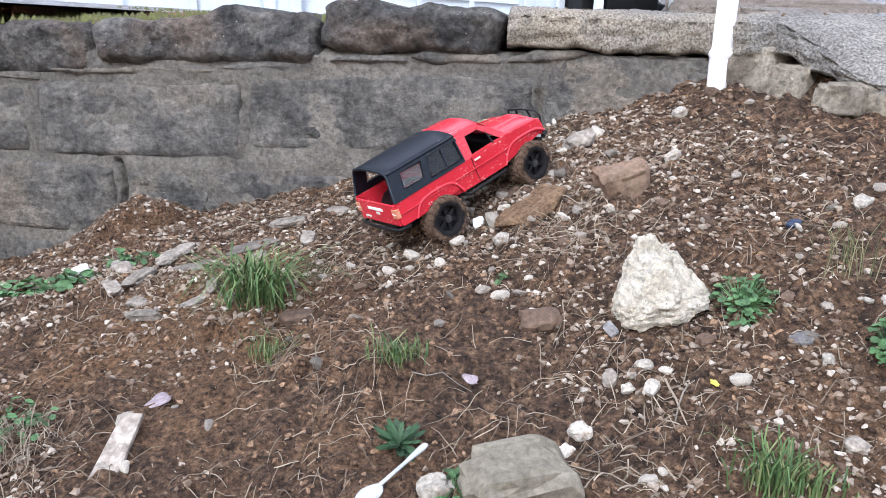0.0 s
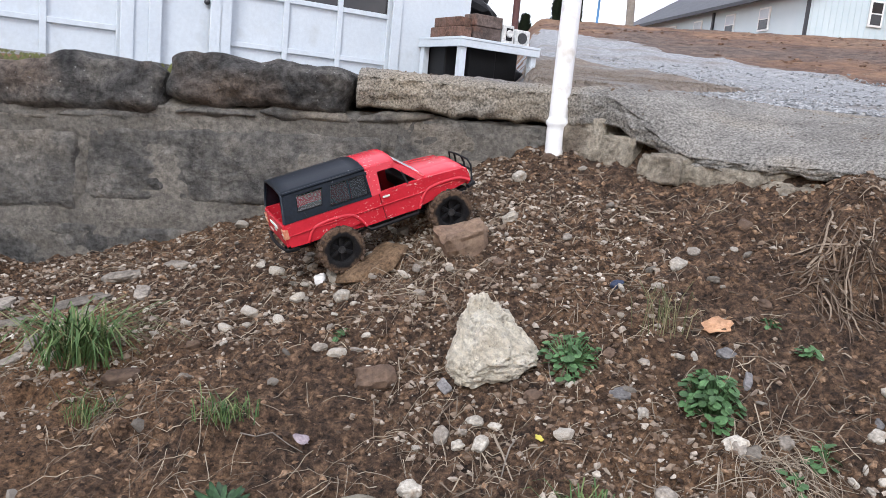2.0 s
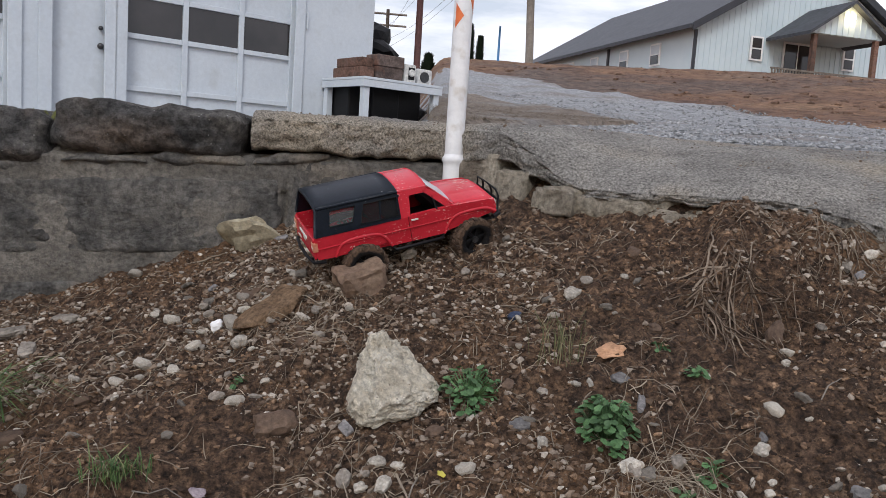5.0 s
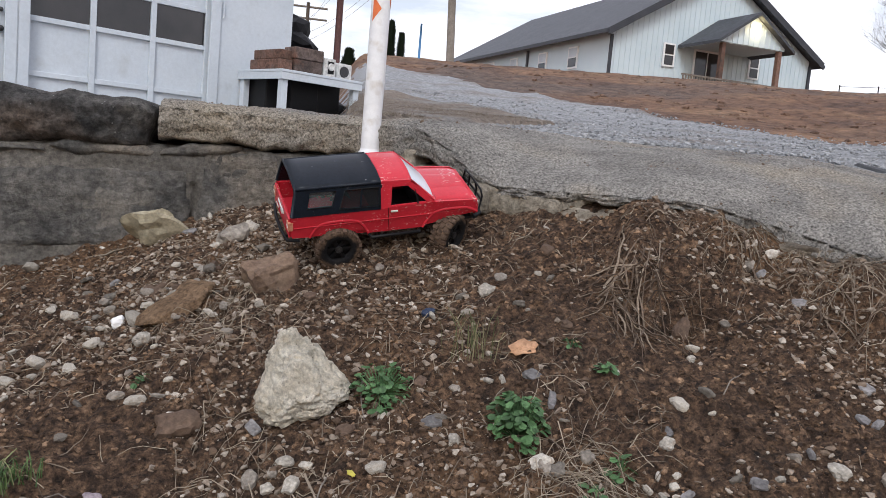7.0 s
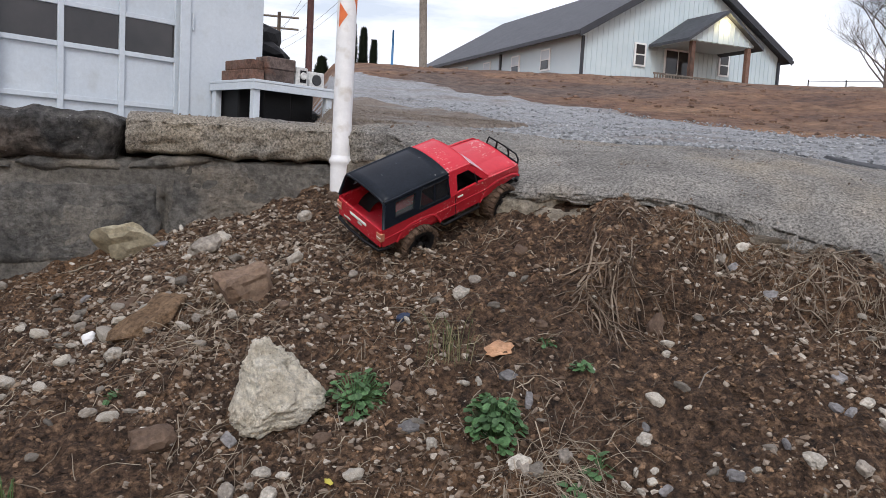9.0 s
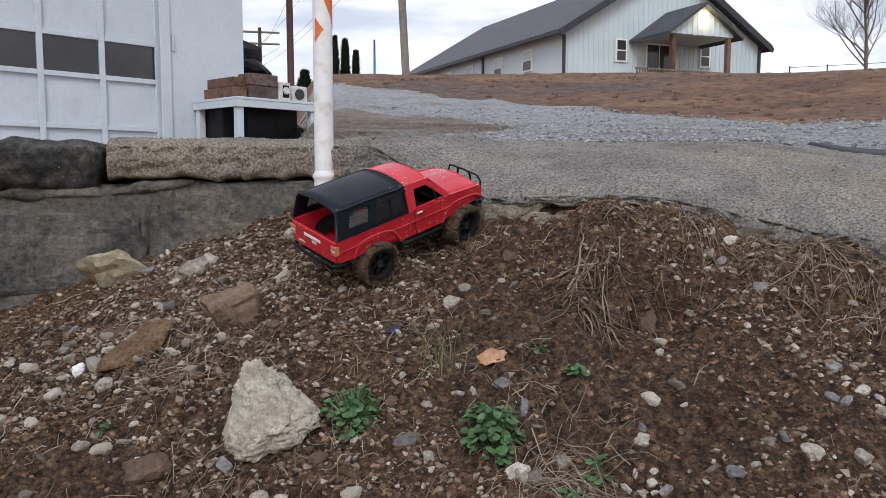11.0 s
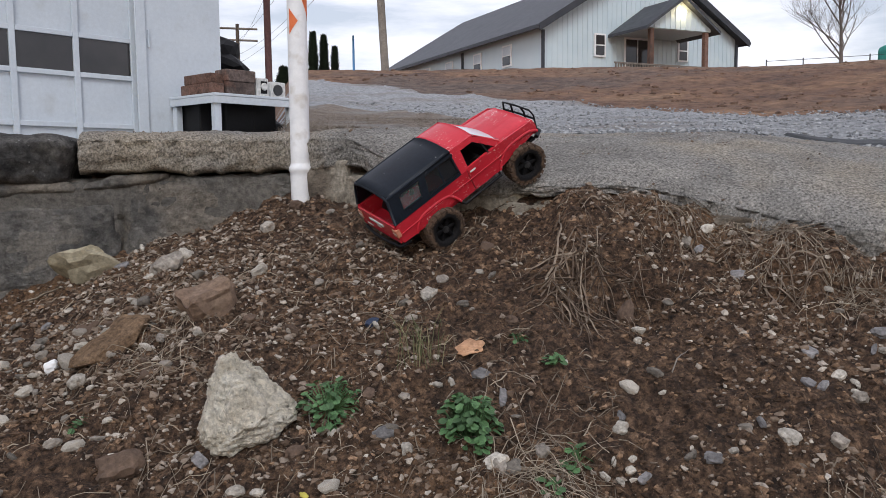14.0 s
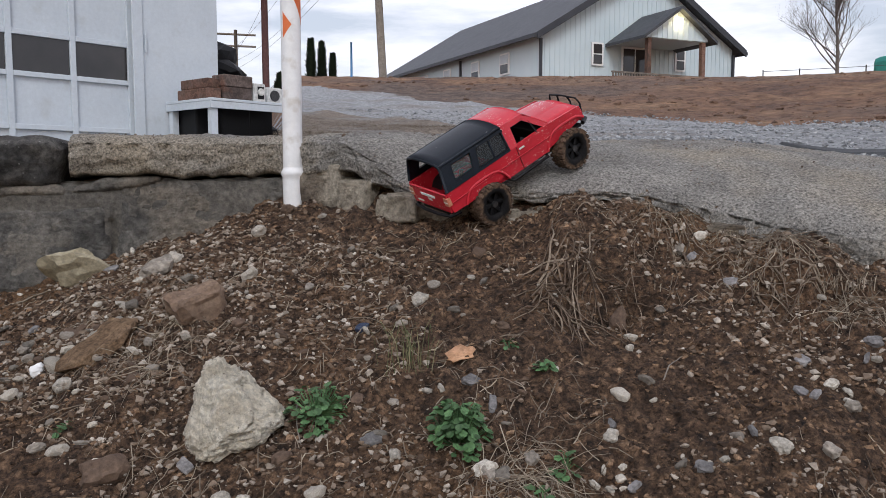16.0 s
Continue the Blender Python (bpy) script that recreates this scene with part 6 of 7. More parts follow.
def small_litter():
    def flat(name, x, y, l, w, material, label, category, seed, lobes=5):
        me = leaf_mesh(name, l, w, lobes, material, 0.25)
        o = new(name, me)
        sol = o.modifiers.new("thick", "SOLIDIFY")
        sol.thickness = 0.0012
        q = Vector((0, 0, 1)).rotation_difference(slope_at(x, y)).to_matrix().to_4x4()
        o.matrix_basis = Matrix.Translation((x, y, soil(x, y) + 0.014)) @ q @ Matrix.Rotation(seed, 4, "Z")
        tagged(o, label, category)
    flat("dead_leaf", 0.70, 1.45, 0.062, 0.05, OCHRE, "orange brown fallen leaf lying flat", "leaf", -1.5)
    flat("yellow_leaf", 0.329, 1.265, 0.02, 0.011, YELLOW, "small yellow leaf scrap on dark soil", "leaf", 0.4)
    flat("paper_scrap", -0.076, 1.369, 0.032, 0.024, LILAC, "crumpled lilac scrap on the soil", "scrap", 0.9, 3)
    flat("paper_scrap", -0.66, 1.43, 0.05, 0.04, LILAC, "crumpled greyish scrap among straw", "scrap", 2.2, 3)
    # clear plastic spoon: bowl and handle
    sp = empty("plastic_spoon", Matrix.Translation((-0.213, 1.155, soil(-0.213, 1.155) + 0.024)) @ Matrix.Rotation(radians(-44), 4, "Z") @ Matrix.Rotation(radians(19), 4, "X"))
    tagged(sp, "clear plastic spoon dropped on the soil", "spoon")
    vs, fs = [], []
    for i in range(9):
        for j in range(9):
            u, v = -1 + i / 4, -1 + j / 4
            x, y = u * math.sqrt(max(0, 1 - v * v / 2)) * 0.019, v * math.sqrt(max(0, 1 - u * u / 2)) * 0.028
            vs.append((x, y - 0.062, -0.008 * (1 - (x / 0.019) ** 2) * (1 - (y / 0.028) ** 2)))
    for i in range(8):
        for j in range(8):
            fs.append((i * 9 + j, i * 9 + j + 1, (i + 1) * 9 + j + 1, (i + 1) * 9 + j))
    b = link_mesh("bowl", vs, fs, CLEARPLASTIC, sp, True)
    b.modifiers.new("thick", "SOLIDIFY").thickness = 0.001
    part("handle", prism([(-0.0035, -0.036), (0.0035, -0.036), (0.003, 0.02), (0.0065, 0.062), (0.004, 0.072), (-0.004, 0.072), (-0.0065, 0.062), (-0.003, 0.02)], -0.001, 0.0015, "z"), CLEARPLASTIC, sp)


small_litter()
hill_litter()
drive_stones()


# ---- red radio-controlled pickup with black topper ----
HUB_X, HUB_Y, HUB_Z, TYRE_R = 0.1435, 0.081, 0.051, 0.0545


def side_y(z):
    return 0.088 - max(0.0, z - 0.15) * 0.27


def side_piece(name, outline, material, parent, t=0.004, out=0.0, sides=(-1, 1), label=""):
    """A sheet on the flank, following its inward lean; outline in (x, z)."""
    for s in sides:
        bm = bmesh.new()
        a = [bm.verts.new((x, s * (side_y(z) + out), z)) for x, z in outline]
        b = [bm.verts.new((x, s * (side_y(z) + out - t), z)) for x, z in outline]
        bm.faces.new(a)
        bm.faces.new(b[::-1])
        n = len(outline)
        for i in range(n):
            bm.faces.new((a[i], b[i], b[(i + 1) % n], a[(i + 1) % n]))
        o = part(name, bm, material, parent)
        if label:
            o["label"] = label


def crowned(name, x0, x1, half0, half1, edge_z, crown, material, parent, ends=0.0, t=0.004, nx=8, ny=14, power=3.2):
    """A roof or bonnet sheet, arched across, with rounded shoulders."""
    vs, fs = [], []
    for layer in (0, -t):
        for i in range(nx + 1):
            u = i / nx
            x, half = x0 + (x1 - x0) * u, half0 + (half1 - half0) * u
            ez = edge_z(u)
            for j in range(ny + 1):
                v = -1 + 2 * j / ny
                z = ez + crown * (1 - abs(v) ** power) - ends * max(0, abs(2 * u - 1) - 0.85) / 0.15 + layer
                vs.append((x, half * v, z))
    w, k = ny + 1, (nx + 1) * (ny + 1)
    for i in range(nx):
        for j in range(ny):
            a = i * w + j
            fs += [(a, a + w, a + w + 1, a + 1), (k + a, k + a + 1, k + a + w + 1, k + a + w)]
    for i in range(nx):
        for j in (0, ny):
            a = i * w + j
            fs.append((a, k + a, k + a + w, a + w))
    for j in range(ny):
        for i in (0, nx):
            a = i * w + j
            fs.append((a, a + 1, k + a + 1, k + a))
    o = link_mesh(name, vs, fs, material, parent, True)
    return o


def arch_line(cx, steps=3):
    """The wheel opening's edge in (x, z), from its front foot over the top to its rear foot."""
    pts = [(0.064, 0.109), (0.05, 0.118), (0.032, 0.1255), (-0.036, 0.1255), (-0.057, 0.112), (-0.074, 0.082)] if cx > 0 else [(0.071, 0.082), (0.056, 0.109), (0.036, 0.1225), (-0.036, 0.1225), (-0.053, 0.111), (-0.066, 0.088)]
    for _ in range(steps):
        cut = [pts[0]]
        for (x0, z0), (x1, z1) in zip(pts, pts[1:]):
            cut += [(0.75 * x0 + 0.25 * x1, 0.75 * z0 + 0.25 * z1), (0.25 * x0 + 0.75 * x1, 0.25 * z0 + 0.75 * z1)]
        pts = cut + [pts[-1]]
    return [(cx + x, z) for x, z in pts]


def arch_ring(cx, off):
    line = arch_line(cx)
    out = []
    for i, (x, z) in enumerate(line):
        a, b = line[max(i - 1, 0)], line[min(i + 1, len(line) - 1)]
        tx, tz = b[0] - a[0], b[1] - a[1]
        d = math.hypot(tx, tz)
        out.append((x - off * -tz / d, z + off * -tx / d))
    return out


def wheel(parent, name, x, s):
    prof = [(0.030, -0.019), (0.036, -0.0215), (0.047, -0.0215), (0.0515, -0.019), (0.0525, -0.012), (0.0525, 0.012), (0.0515, 0.019), (0.047, 0.0215), (0.036, 0.0215), (0.030, 0.019)]
    k, vs, fs = 40, [], []
    for r, y in prof:
        for i in range(k):
            a = 2 * math.pi * i / k
            vs.append((r * math.cos(a), y, r * math.sin(a)))
    m = len(prof)
    for j in range(m):
        for i in range(k):
            fs.append((j * k + i, j * k + (i + 1) % k, ((j + 1) % m) * k + (i + 1) % k, ((j + 1) % m) * k + i))
    w = link_mesh(name, vs, fs, RUBBER, parent, True)
    w["label"] = "knobbly black tyre caked with mud"
    w.location = (x, s * HUB_Y, HUB_Z)
    h = Heap()
    for row, (y0, y1) in enumerate(((-0.0225, -0.0075), (-0.0065, 0.0065), (0.0075, 0.0225))):
        for i in range(22):
            a = 2 * math.pi * (i + 0.5 * (row % 2)) / 22
            da = 0.095
            pts = []
            for r in (0.0505, 0.0552 + 0.0008 * math.sin(i * 5.1 + row)):
                for aa, yy in ((a - da, y0), (a + da, y0 + 0.001), (a + da * 0.8, y1), (a - da * 0.9, y1 - 0.001)):
                    pts.append((r * math.cos(aa), yy, r * math.sin(aa)))
            h.add(pts, [(0, 1, 2, 3), (7, 6, 5, 4), (0, 4, 5, 1), (1, 5, 6, 2), (2, 6, 7, 3), (3, 7, 4, 0)])
    for sd in (-1, 1):
        for i in range(22):
            a = 2 * math.pi * i / 22
            pts = []
            for y in (sd * 0.0205, sd * 0.0235):
                for aa, r in ((a - 0.08, 0.0492), (a + 0.08, 0.0492), (a + 0.07, 0.0525), (a - 0.07, 0.0525)):
                    pts.append((r * math.cos(aa), y, r * math.sin(aa)))
            h.add(pts, [(0, 1, 2, 3), (7, 6, 5, 4), (0, 4, 5, 1), (1, 5, 6, 2), (2, 6, 7, 3), (3, 7, 4, 0)])
    t = h.done("tread", MUDDY, w)
    # rim: dish with spokes, hub and nuts
    bm = bmesh.new()
    for r1, r2, d, y in ((0.0315, 0.0315, 0.034, 0.0), ):
        bmesh.ops.create_cone(bm, cap_ends=False, segments=32, radius1=r1, radius2=r2, depth=d, matrix=Matrix.Rotation(radians(90), 4, "X"))
    bmesh.ops.create_cone(bm, cap_ends=True, segments=24, radius1=0.031, radius2=0.031, depth=0.004, matrix=Matrix.Translation((0, s * 0.004, 0)) @ Matrix.Rotation(radians(90), 4, "X"))
    for i in range(6):
        mm = Matrix.Rotation(2 * math.pi * i / 6, 4, "Y")
        box(bm, -0.0045, 0.0045, s * 0.009 - 0.004, s * 0.009 + 0.004, 0.007, 0.031, m=mm, bevel=0.0012)
    rim = part("rim", bm, BLACK, w, "black spoked rim")
    bm = bmesh.new()
    bmesh.ops.create_cone(bm, cap_ends=True, segments=16, radius1=0.0085, radius2=0.0085, depth=0.012, matrix=Matrix.Translation((0, s * 0.012, 0)) @ Matrix.Rotation(radians(90), 4, "X"))
    for i in range(6):
        a = 2 * math.pi * (i + 0.5) / 6
        bmesh.ops.create_cone(bm, cap_ends=True, segments=6, radius1=0.0017, radius2=0.0017, depth=0.004, matrix=Matrix.Translation((0.0125 * math.cos(a), s * 0.009, 0.0125 * math.sin(a))) @ Matrix.Rotation(radians(90), 4, "X"))
    part("hub", bm, STEEL, w)
    return w


def truck():
    T = empty("radio_controlled_truck")
    tagged(T, "scuffed red model pickup with black topper and muddy tyres", "toy truck")
    # flanks with wheel arches
    flank = [(-0.252, 0.09), (-0.256, 0.1), (-0.256, 0.147), (-0.03, 0.149), (0.086, 0.153), (0.15, 0.150), (0.196, 0.146), (0.209, 0.138), (0.213, 0.125), (0.2125, 0.109)] + arch_line(0.1435) + arch_line(-0.1435)
    for s in (-1, 1):
        bm = bmesh.new()
        a = [bm.verts.new((x, s * (0.088 - 0.006 * ss(0.17, 0.215, x) - 0.003 * ss(0.12, 0.085, z)), z)) for x, z in flank]
        b = [bm.verts.new((x, s * 0.082, z)) for x, z in flank]
        bm.faces.new(a)
        bm.faces.new(b[::-1])
        for i in range(len(flank)):
            j = (i + 1) % len(flank)
            bm.faces.new((a[i], b[i], b[j], a[j]))
        bmesh.ops.triangulate(bm, faces=bm.faces[:])
        body = part("flank", bm, RED, T, "scratched red body side")
        for cx in (0.1435, -0.1435):
            rings = [[(x, s * y, z) for x, z in arch_ring(cx, d)] for d, y in ((0.0005, 0.079), (0.0, 0.0893), (0.0012, 0.0902), (0.0045, 0.0898), (0.0068, 0.0881))]
            k = len(rings[0])
            vs = [p for ring in rings for p in ring]
            fs = [(j * k + i, j * k + i + 1, (j + 1) * k + i + 1, (j + 1) * k + i) for j in range(4) for i in range(k - 1)]
            link_mesh("flare", vs, fs, RED, body, True)
            liner = [(x, s * y, z) for y in (0.081, 0.03) for x, z in arch_ring(cx, 0.004)]
            link_mesh("inner_arch", liner, [(i, i + 1, k + i + 1, k + i) for i in range(k - 1)], BLACK, body, True)
        tube("crease", [(-0.25, s * 0.0885, 0.118), (-0.21, s * 0.089, 0.119), (0.08, s * 0.089, 0.121), (0.2, s * 0.084, 0.12)], 0.0013, RED, body, 6)
        # door gap, handle and side marker
        tube("door_gap", [(-0.024, s * 0.0881, 0.15), (-0.022, s * 0.0883, 0.118), (-0.018, s * 0.0868, 0.082)], 0.0008, BLACK, body, 4)
        part("door_handle", boxed(-0.018, 0.0, min(s * 0.0885, s * 0.0915), max(s * 0.0885, s * 0.0915), 0.137, 0.1415, bevel=0.001), CLEAR, body, "pale door handle")
    # bonnet, scuttle, nose
    crowned("bonnet", 0.078, 0.206, 0.0815, 0.078, lambda u: 0.1535 - 0.008 * u - 0.006 * max(0, u - 0.85) / 0.15, 0.0085, RED, T)
    crowned("bonnet_bulge", 0.085, 0.198, 0.045, 0.04, lambda u: 0.1585 - 0.008 * u, 0.0055, RED, T)
    part("nose_panel", boxed(0.2035, 0.2115, -0.079, 0.079, 0.1, 0.142, bevel=0.003), RED, T)
    part("radiator_grille", boxed(0.212, 0.215, -0.045, 0.045, 0.112, 0.136, bevel=0.001), BLACK, T)
    for s in (-1, 1):
        y0, y1 = sorted((s * 0.049, s * 0.077))
        part("headlight", boxed(0.2105, 0.2155, y0, y1, 0.114, 0.135, bevel=0.002), CLEAR, T, "clear square headlight")
    # cab
    red = [("b_pillar", [(-0.042, 0.147), (-0.018, 0.149), (-0.014, 0.197), (-0.042, 0.2)]), ("roof_rail", [(-0.042, 0.1975), (0.027, 0.1975), (0.031, 0.2115), (-0.042, 0.2135)]),
           ("a_pillar", [(0.076, 0.152), (0.094, 0.152), (0.034, 0.21), (0.022, 0.2)])]
    for nm, out in red:
        side_piece(nm, out, RED, T)
    side_piece("vent_bar", [(0.049, 0.15), (0.0535, 0.15), (0.045, 0.186), (0.041, 0.19)], BLACK, T)
    side_piece("door_sill", [(-0.02, 0.144), (0.09, 0.147), (0.09, 0.1545), (-0.02, 0.1525)], RED, T, 0.005)
    crowned("cab_roof", -0.0425, 0.034, 0.0722, 0.0705, lambda u: 0.2115 - 0.002 * u * u, 0.0105, RED, T, 0.0, power=2.4)
    vs, fs = [], []
    for back in (0.0, 0.002):
        for a in np.linspace(0, 1, 7):
            for b in np.linspace(-1, 1, 13):
                bow = (0.009 - 0.003 * a) * (1 - b * b)
                vs.append((0.093 - 0.061 * a + bow * 0.7 - back, b * (0.08 - 0.0105 * a), 0.1545 + 0.056 * a + bow * 0.75 - back * 0.6))
    for i in range(6):
        for j in range(12):
            k = i * 13 + j
            fs += [(k, k + 1, k + 14, k + 13), (91 + k, 91 + k + 13, 91 + k + 14, 91 + k + 1)]
    link_mesh("windscreen", vs, fs, SCREEN, T, True)["label"] = "clear sloping windscreen with a pale sky sheen painted in"
    for s in (-1, 1):
        tube("screen_pillar", [(0.095, s * 0.0805, 0.1545), (0.033, s * 0.0705, 0.2095)], 0.003, RED, T, 8)
    tube("screen_header", [(0.033, -0.069, 0.209), (0.0335, -0.04, 0.2155), (0.034, 0, 0.2182), (0.0335, 0.04, 0.2155), (0.033, 0.069, 0.209)], 0.0022, RED, T, 8)
    tube("wiper_cowl", [(0.096, -0.079, 0.155), (0.1, 0, 0.1575), (0.096, 0.079, 0.155)], 0.003, RED, T, 8)
    # dark cabin
    part("dashboard", boxed(0.055, 0.09, -0.078, 0.078, 0.12, 0.15, bevel=0.004), BLACK, T)
    for s in (-1, 1):
        y0, y1 = sorted((s * 0.018, s * 0.065))
        part("seat", boxed(-0.03, -0.012, y0, y1, 0.1, 0.185, bevel=0.006), BLACK, T)
    part("cabin_floor", boxed(-0.04, 0.2, -0.081, 0.081, 0.088, 0.095), BLACK, T)
    part("cab_back", boxed(-0.043, -0.039, -0.075, 0.075, 0.1, 0.205), BLACK, T)
    # topper: sides with two windows each, roof, open back
    rear_pane = [(-0.2175, 0.166), (-0.160, 0.166), (-0.149, 0.2015), (-0.2105, 0.2015)]
    front_pane = [(-0.143, 0.157), (-0.047, 0.157), (-0.047, 0.2015), (-0.129, 0.2015)]
    tb = [("topper_sill", [(-0.2535, 0.1475), (-0.0425, 0.1485), (-0.0425, 0.157), (-0.143, 0.157), (-0.1402, 0.166), (-0.2495, 0.166)]), ("topper_rail", [(-0.2405, 0.2015), (-0.0425, 0.2015), (-0.0425, 0.2125), (-0.238, 0.2125)]),
          ("topper_post", [(-0.2495, 0.166), (-0.2175, 0.166), (-0.2105, 0.2015), (-0.2405, 0.2015)]), ("topper_post", [(-0.160, 0.166), (-0.1402, 0.166), (-0.129, 0.2015), (-0.149, 0.2015)]), ("topper_post", [(-0.047, 0.157), (-0.0425, 0.157), (-0.0425, 0.2015), (-0.047, 0.2015)])]
    for nm, out in tb:
        side_piece(nm, out, TOPPER, T, 0.005, 0.0015)
    side_piece("window_divider", [(-0.094, 0.157), (-0.0905, 0.157), (-0.085, 0.2015), (-0.0885, 0.2015)], TOPPER, T, 0.004, 0.0005)
    side_piece("rear_side_window", rear_pane, CLEARPANE, T, 0.0012, -0.0015)
    side_piece("front_side_window", front_pane, TINTED, T, 0.0012, -0.0015)
    for s in (-1, 1):
        for out in (rear_pane, front_pane):
            tube("window_seal", [(x, s * (side_y(z) + 0.0018), z) for x, z in out + out[:1]], 0.0012, BLACK, T, 4)
        tube("topper_shoulder", [(-0.2425, s * 0.0718, 0.2105), (-0.15, s * 0.0722, 0.2115), (-0.0425, s * 0.0722, 0.2115)], 0.0035, TOPPER, T, 8)
    crowned("topper_roof", -0.2435, -0.0415, 0.0725, 0.0725, lambda u: 0.2135 + 0.001 * math.sin(math.pi * u), 0.0095, TOPPER, T, 0.0, power=2.3)
    tube("hatch_frame", [(-0.2545, -0.0875, 0.149), (-0.2435, -0.0735, 0.2055), (-0.243, -0.068, 0.2125), (-0.2432, -0.035, 0.2175), (-0.2435, 0, 0.219), (-0.2432, 0.035, 0.2175), (-0.243, 0.068, 0.2125), (-0.2435, 0.0735, 0.2055), (-0.2545, 0.0875, 0.149)], 0.0036, TOPPER, T, 8)
    # cargo bed and tailgate
    part("bed_floor", boxed(-0.25, -0.044, -0.081, 0.081, 0.098, 0.103), RED, T)
    for s in (-1, 1):
        y0, y1 = sorted((s * 0.076, s * 0.0815))
        part("bed_side", boxed(-0.25, -0.044, y0, y1, 0.104, 0.148), RED, T)
    gate = part("tailgate", boxed(-0.2605, -0.2545, -0.084, 0.084, 0.092, 0.1445, bevel=0.002), RED, T)
    part("gate_handle", boxed(-0.2625, -0.2607, -0.03, 0.034, 0.124, 0.1315, bevel=0.0008), WHITE, gate, "white tailgate strip")
    part("badge", boxed(-0.2622, -0.2607, -0.012, 0.004, 0.114, 0.1205, bevel=0.0006), CLEAR, gate)
    part("badge", boxed(-0.2618, -0.2607, 0.035, 0.06, 0.102, 0.106), CLEAR, gate)
    for s in (-1, 1):
        y0, y1 = sorted((s * 0.0705, s * 0.0885))
        lamp = part("tail_light", boxed(-0.2625, -0.2505, y0, y1, 0.112, 0.135, bevel=0.0015), LAMPRED, T, "amber and red tail light")
        part("lens_bar", boxed(-0.2632, -0.2626, y0 + 0.001, y1 - 0.001, 0.1225, 0.1245), WHITE, lamp)
    # bumpers, bull bar, sliders
    tube("rear_bumper", [(-0.235, -0.087, 0.083), (-0.262, -0.08, 0.083), (-0.268, -0.03, 0.083), (-0.268, 0.03, 0.083), (-0.262, 0.08, 0.083), (-0.235, 0.087, 0.083)], 0.0042, BLACK, T, 8)
    tube("rear_bumper_tube", [(-0.262, -0.07, 0.083), (-0.262, -0.07, 0.094)], 0.003, BLACK, T, 6)
    part("bumper_plate", boxed(-0.255, -0.235, -0.06, 0.06, 0.078, 0.091, bevel=0.002), BLACK, T)
    bar = tube("front_bumper", [(0.2, -0.088, 0.098), (0.222, -0.076, 0.098), (0.228, -0.03, 0.098), (0.228, 0.03, 0.098), (0.222, 0.076, 0.098), (0.2, 0.088, 0.098)], 0.006, BLACK, T, 8)
    tube("bull_bar", [(0.226, -0.062, 0.098), (0.231, -0.06, 0.138), (0.228, -0.052, 0.153), (0.227, 0, 0.156), (0.228, 0.052, 0.153), (0.231, 0.06, 0.138), (0.226, 0.062, 0.098)], 0.0025, BLACK, bar, 8)
    tube("bull_bar_rung", [(0.231, -0.06, 0.126), (0.232, 0, 0.127), (0.231, 0.06, 0.126)], 0.0028, BLACK, bar, 6)
    for s in (-1, 1):
        tube("bull_bar_post", [(0.228, s * 0.025, 0.1), (0.23, s * 0.024, 0.14), (0.227, s * 0.02, 0.155)], 0.0028, BLACK, bar, 6)
        tube("side_step", [(0.068, s * 0.07, 0.078), (0.06, s * 0.092, 0.075), (-0.062, s * 0.092, 0.073), (-0.07, s * 0.07, 0.078)], 0.0042, BLACK, T, 8)
    # running gear
    part("chassis", boxed(-0.235, 0.205, -0.035, -0.025, 0.062, 0.082, bevel=0.001), BLACK, T)
    part("chassis", boxed(-0.235, 0.205, 0.025, 0.035, 0.062, 0.082, bevel=0.001), BLACK, T)
    part("skid_plate", boxed(-0.05, 0.05, -0.034, 0.034, 0.052, 0.066, bevel=0.004), BLACK, T)
    part("motor", boxed(0.04, 0.11, -0.023, 0.023, 0.06, 0.095, bevel=0.008), STEEL, T)
    for cx in (-HUB_X, HUB_X):
        ax = tube("axle", [(cx, -0.066, HUB_Z), (cx, 0.066, HUB_Z)], 0.0075, BLACK, T, 10)
        bm = bmesh.new()
        bmesh.ops.create_uvsphere(bm, u_segments=14, v_segments=10, radius=0.017, matrix=Matrix.Translation((cx, 0.012, HUB_Z)))
        part("differential", bm, BLACK, ax, smooth=True)
        for s in (-1, 1):
            tube("shock_absorber", [(cx, s * 0.05, HUB_Z + 0.004), (cx - math.copysign(0.02, cx), s * 0.042, 0.115)], 0.0055, STEEL, T, 8)
            tube("link", [(cx, s * 0.035, HUB_Z - 0.004), (math.copysign(0.045, cx), s * 0.03, 0.058)], 0.0032, STEEL, T, 6)
        tube("drive_shaft", [(cx, 0.012, HUB_Z), (0, 0.005, 0.06)], 0.004, STEEL, T, 8)
    wheels = [(wheel(T, "wheel", x, s), x, s) for x in (-HUB_X, HUB_X) for s in (-1, 1)]
    T.scale = (1.020,) * 3
    return T, wheels


TRUCK, WHEELS = truck()

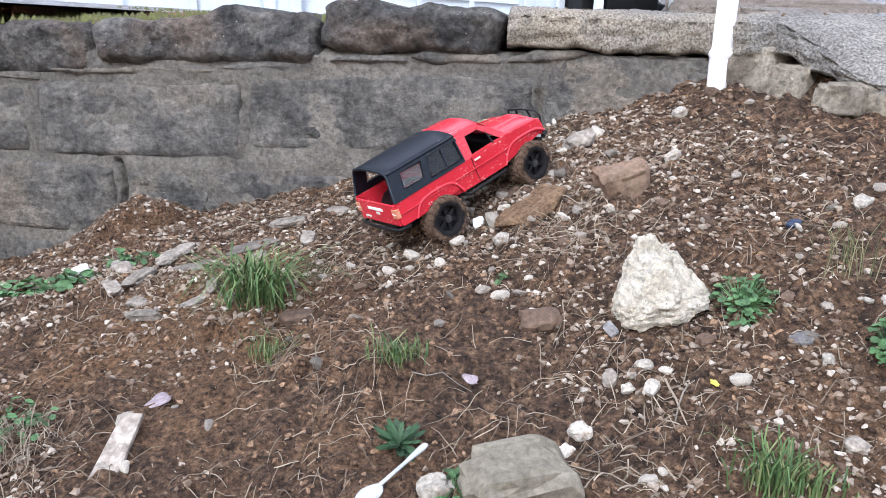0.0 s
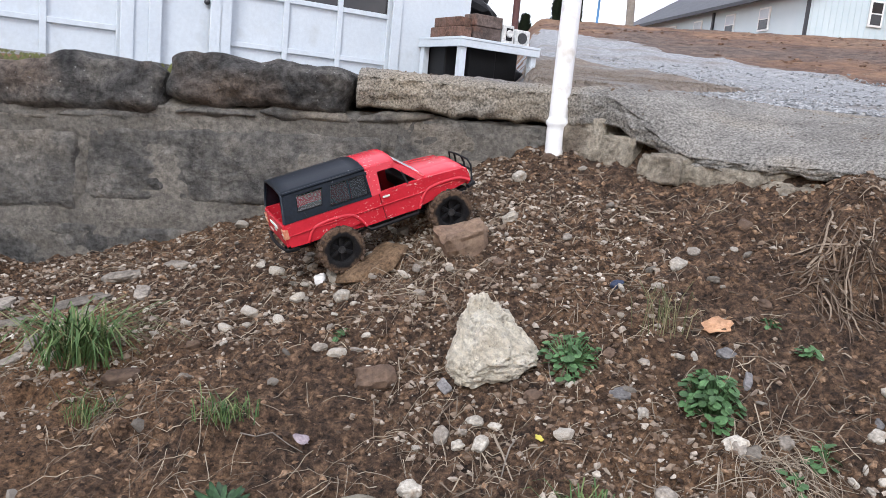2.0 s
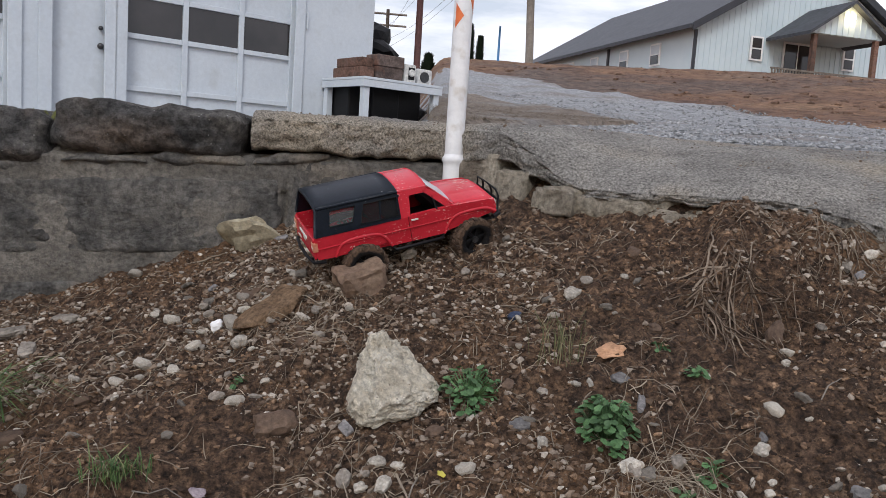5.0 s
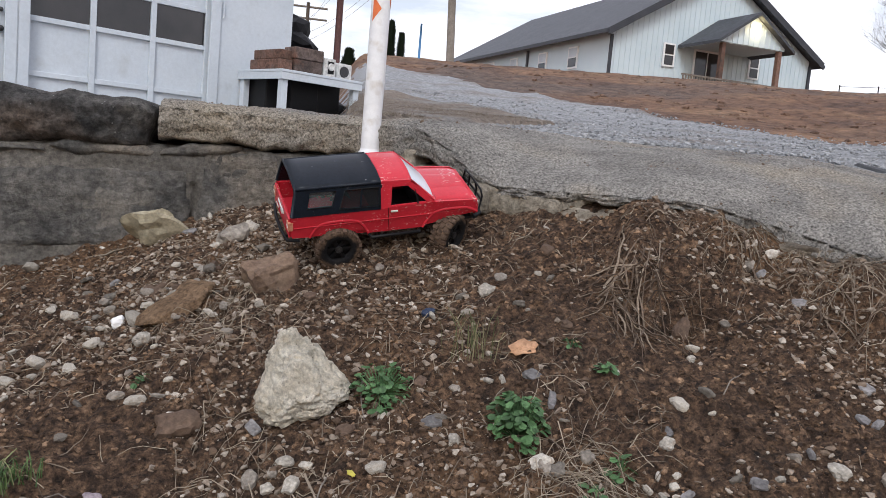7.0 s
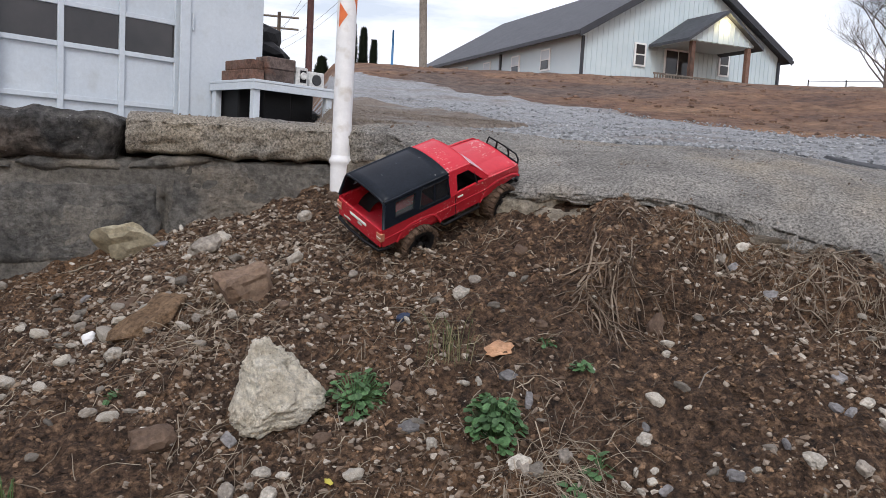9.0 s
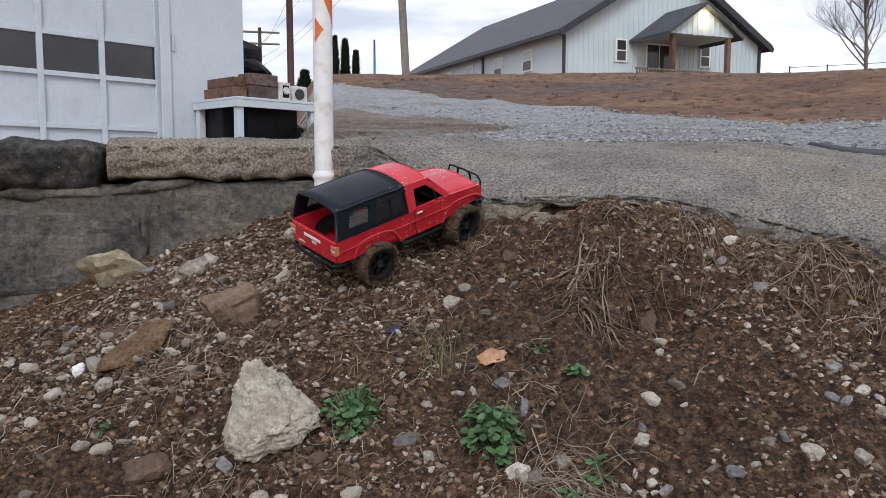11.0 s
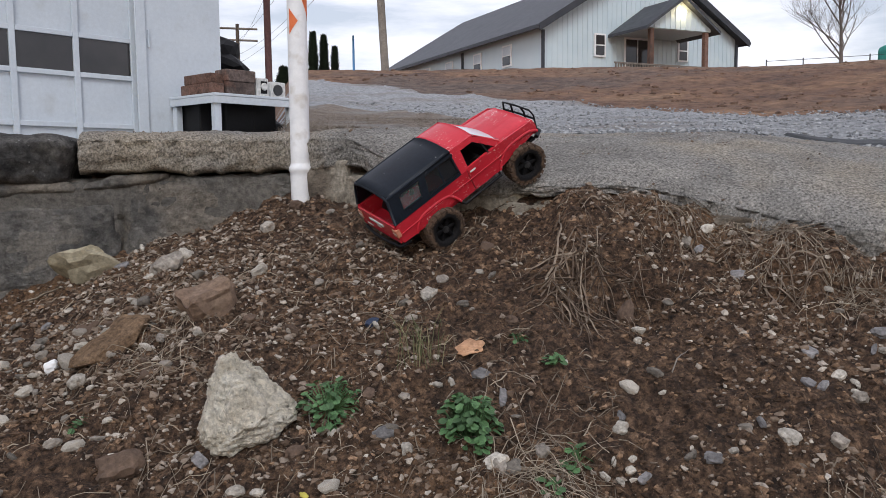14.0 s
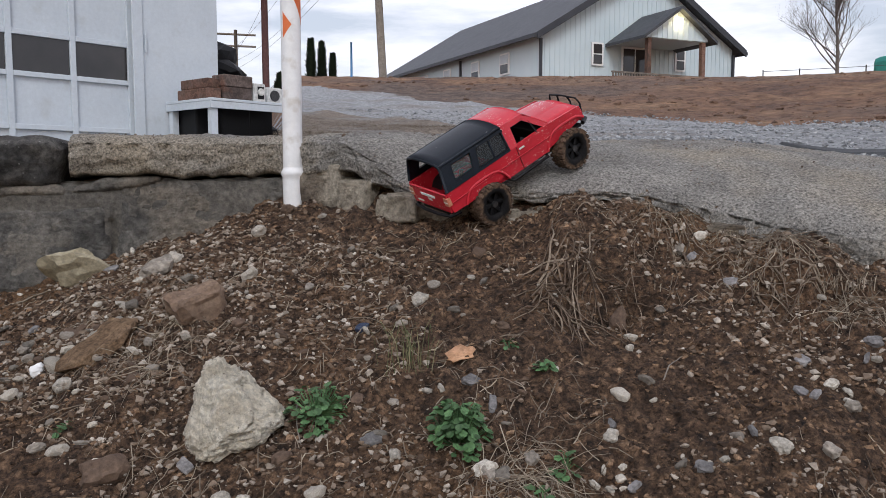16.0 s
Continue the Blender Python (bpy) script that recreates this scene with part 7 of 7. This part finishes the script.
# place and turn of the truck: along the bank, a pause, then up on to the slab
TRUCK_ROWS = [
    (0, pose(-0.067, 2.021, 0.609, -4.5, -23.9, 37.2)),
    (0.5, pose(-0.031, 2.082, 0.620, -2.4, -23.4, 23.8)),
    (1, pose(0.038, 2.062, 0.652, -0.3, -21.0, 16.3)),
    (1.5, pose(0.091, 1.995, 0.675, 4.4, -20.5, 14.6)),
    (2, pose(0.103, 1.989, 0.683, 5.8, -19.9, 14.8)),
    (2.5, pose(0.196, 2.029, 0.717, 2.6, -20.2, 14.6)),
    (3, pose(0.269, 2.000, 0.724, 9.6, -17.6, 8.5)),
    (3.5, pose(0.260, 1.981, 0.728, 10.9, -17.8, 9.6)),
    (4, pose(0.262, 1.993, 0.724, 9.6, -17.6, 9.6)),
    (4.2, pose(0.279, 1.999, 0.726, 10.4, -17.4, 8.5)),
    (6.3, pose(0.586, 1.994, 0.803, 21.5, -9.1, 3.9)),
    (6.5, pose(0.582, 1.989, 0.792, 21.3, -8.3, -0.6)),
    (7, pose(0.573, 1.976, 0.799, 26.6, -9.2, -0.6)),
    (7.5, pose(0.589, 1.975, 0.805, 23.8, -10.3, 2.6)),
    (8, pose(0.634, 1.984, 0.812, 20.4, -14.5, 11.4)),
    (8.5, pose(0.728, 1.978, 0.836, 13.4, -16.1, 20.0)),
    (9, pose(0.811, 2.016, 0.866, 27.1, -22.2, 15.1)),
    (9.2, pose(0.817, 1.983, 0.885, 29.4, -22.6, 11.1)),
    (11.5, pose(0.705, 1.952, 0.815, 15.4, -15.1, 17.5)),
    (12, pose(0.736, 1.967, 0.815, 15.9, -15.6, 16.8)),
    (12.5, pose(0.813, 1.951, 0.867, 23.5, -22.3, 16.4)),
    (13, pose(0.880, 1.933, 0.889, 21.4, -29.1, 8.0)),
    (13.5, pose(0.937, 1.935, 0.910, 18.7, -34.3, 5.0)),
    (14, pose(0.975, 1.918, 0.924, 18.5, -33.8, 1.6)),
    (14.5, pose(1.031, 1.935, 0.941, 17.7, -32.8, -2.7)),
    (15, pose(1.090, 1.919, 0.961, 13.6, -32.4, -0.3)),
    (15.5, pose(1.117, 1.921, 0.975, 14.2, -31.2, 1.2)),
    (16, pose(1.146, 1.921, 0.978, 11.4, -30.0, 3.1)),
]
STEER = [(0, 4), (1.0, -4), (2.0, -6), (3.0, -4), (4.2, -4), (5.2, 8), (6.3, 34), (7.6, 36), (8.3, 18), (9.2, 6), (10.5, 8), (12, 4), (13, -4), (14, -8), (15, -4), (16, 4)]


def motions():
    walk(TRUCK, TRUCK_ROWS)
    ts = np.arange(0, 16.01, 0.2)
    kt = [t for t, _ in TRUCK_ROWS]
    P = np.array([[float(np.interp(t, kt, [m.translation[i] for _, m in TRUCK_ROWS])) for i in range(3)] for t in ts])
    heads = [(m.to_3x3() @ Vector((1, 0, 0))) for _, m in TRUCK_ROWS]
    F = np.array([[float(np.interp(t, kt, [h[i] for h in heads])) for i in range(3)] for t in ts])
    run = np.concatenate([[0], np.cumsum((np.diff(P, axis=0) * F[1:]).sum(1))])
    turn = np.degrees(run / TYRE_R)
    for w, x, s in WHEELS:
        rows = []
        for t, a in zip(ts, turn):
            steer = float(np.interp(t, [q for q, _ in STEER], [v for _, v in STEER])) if x > 0 else 0.0
            rows.append((float(t), pose(x, s * HUB_Y, HUB_Z, 0, float(a), steer)))
        walk(w, rows)


motions()
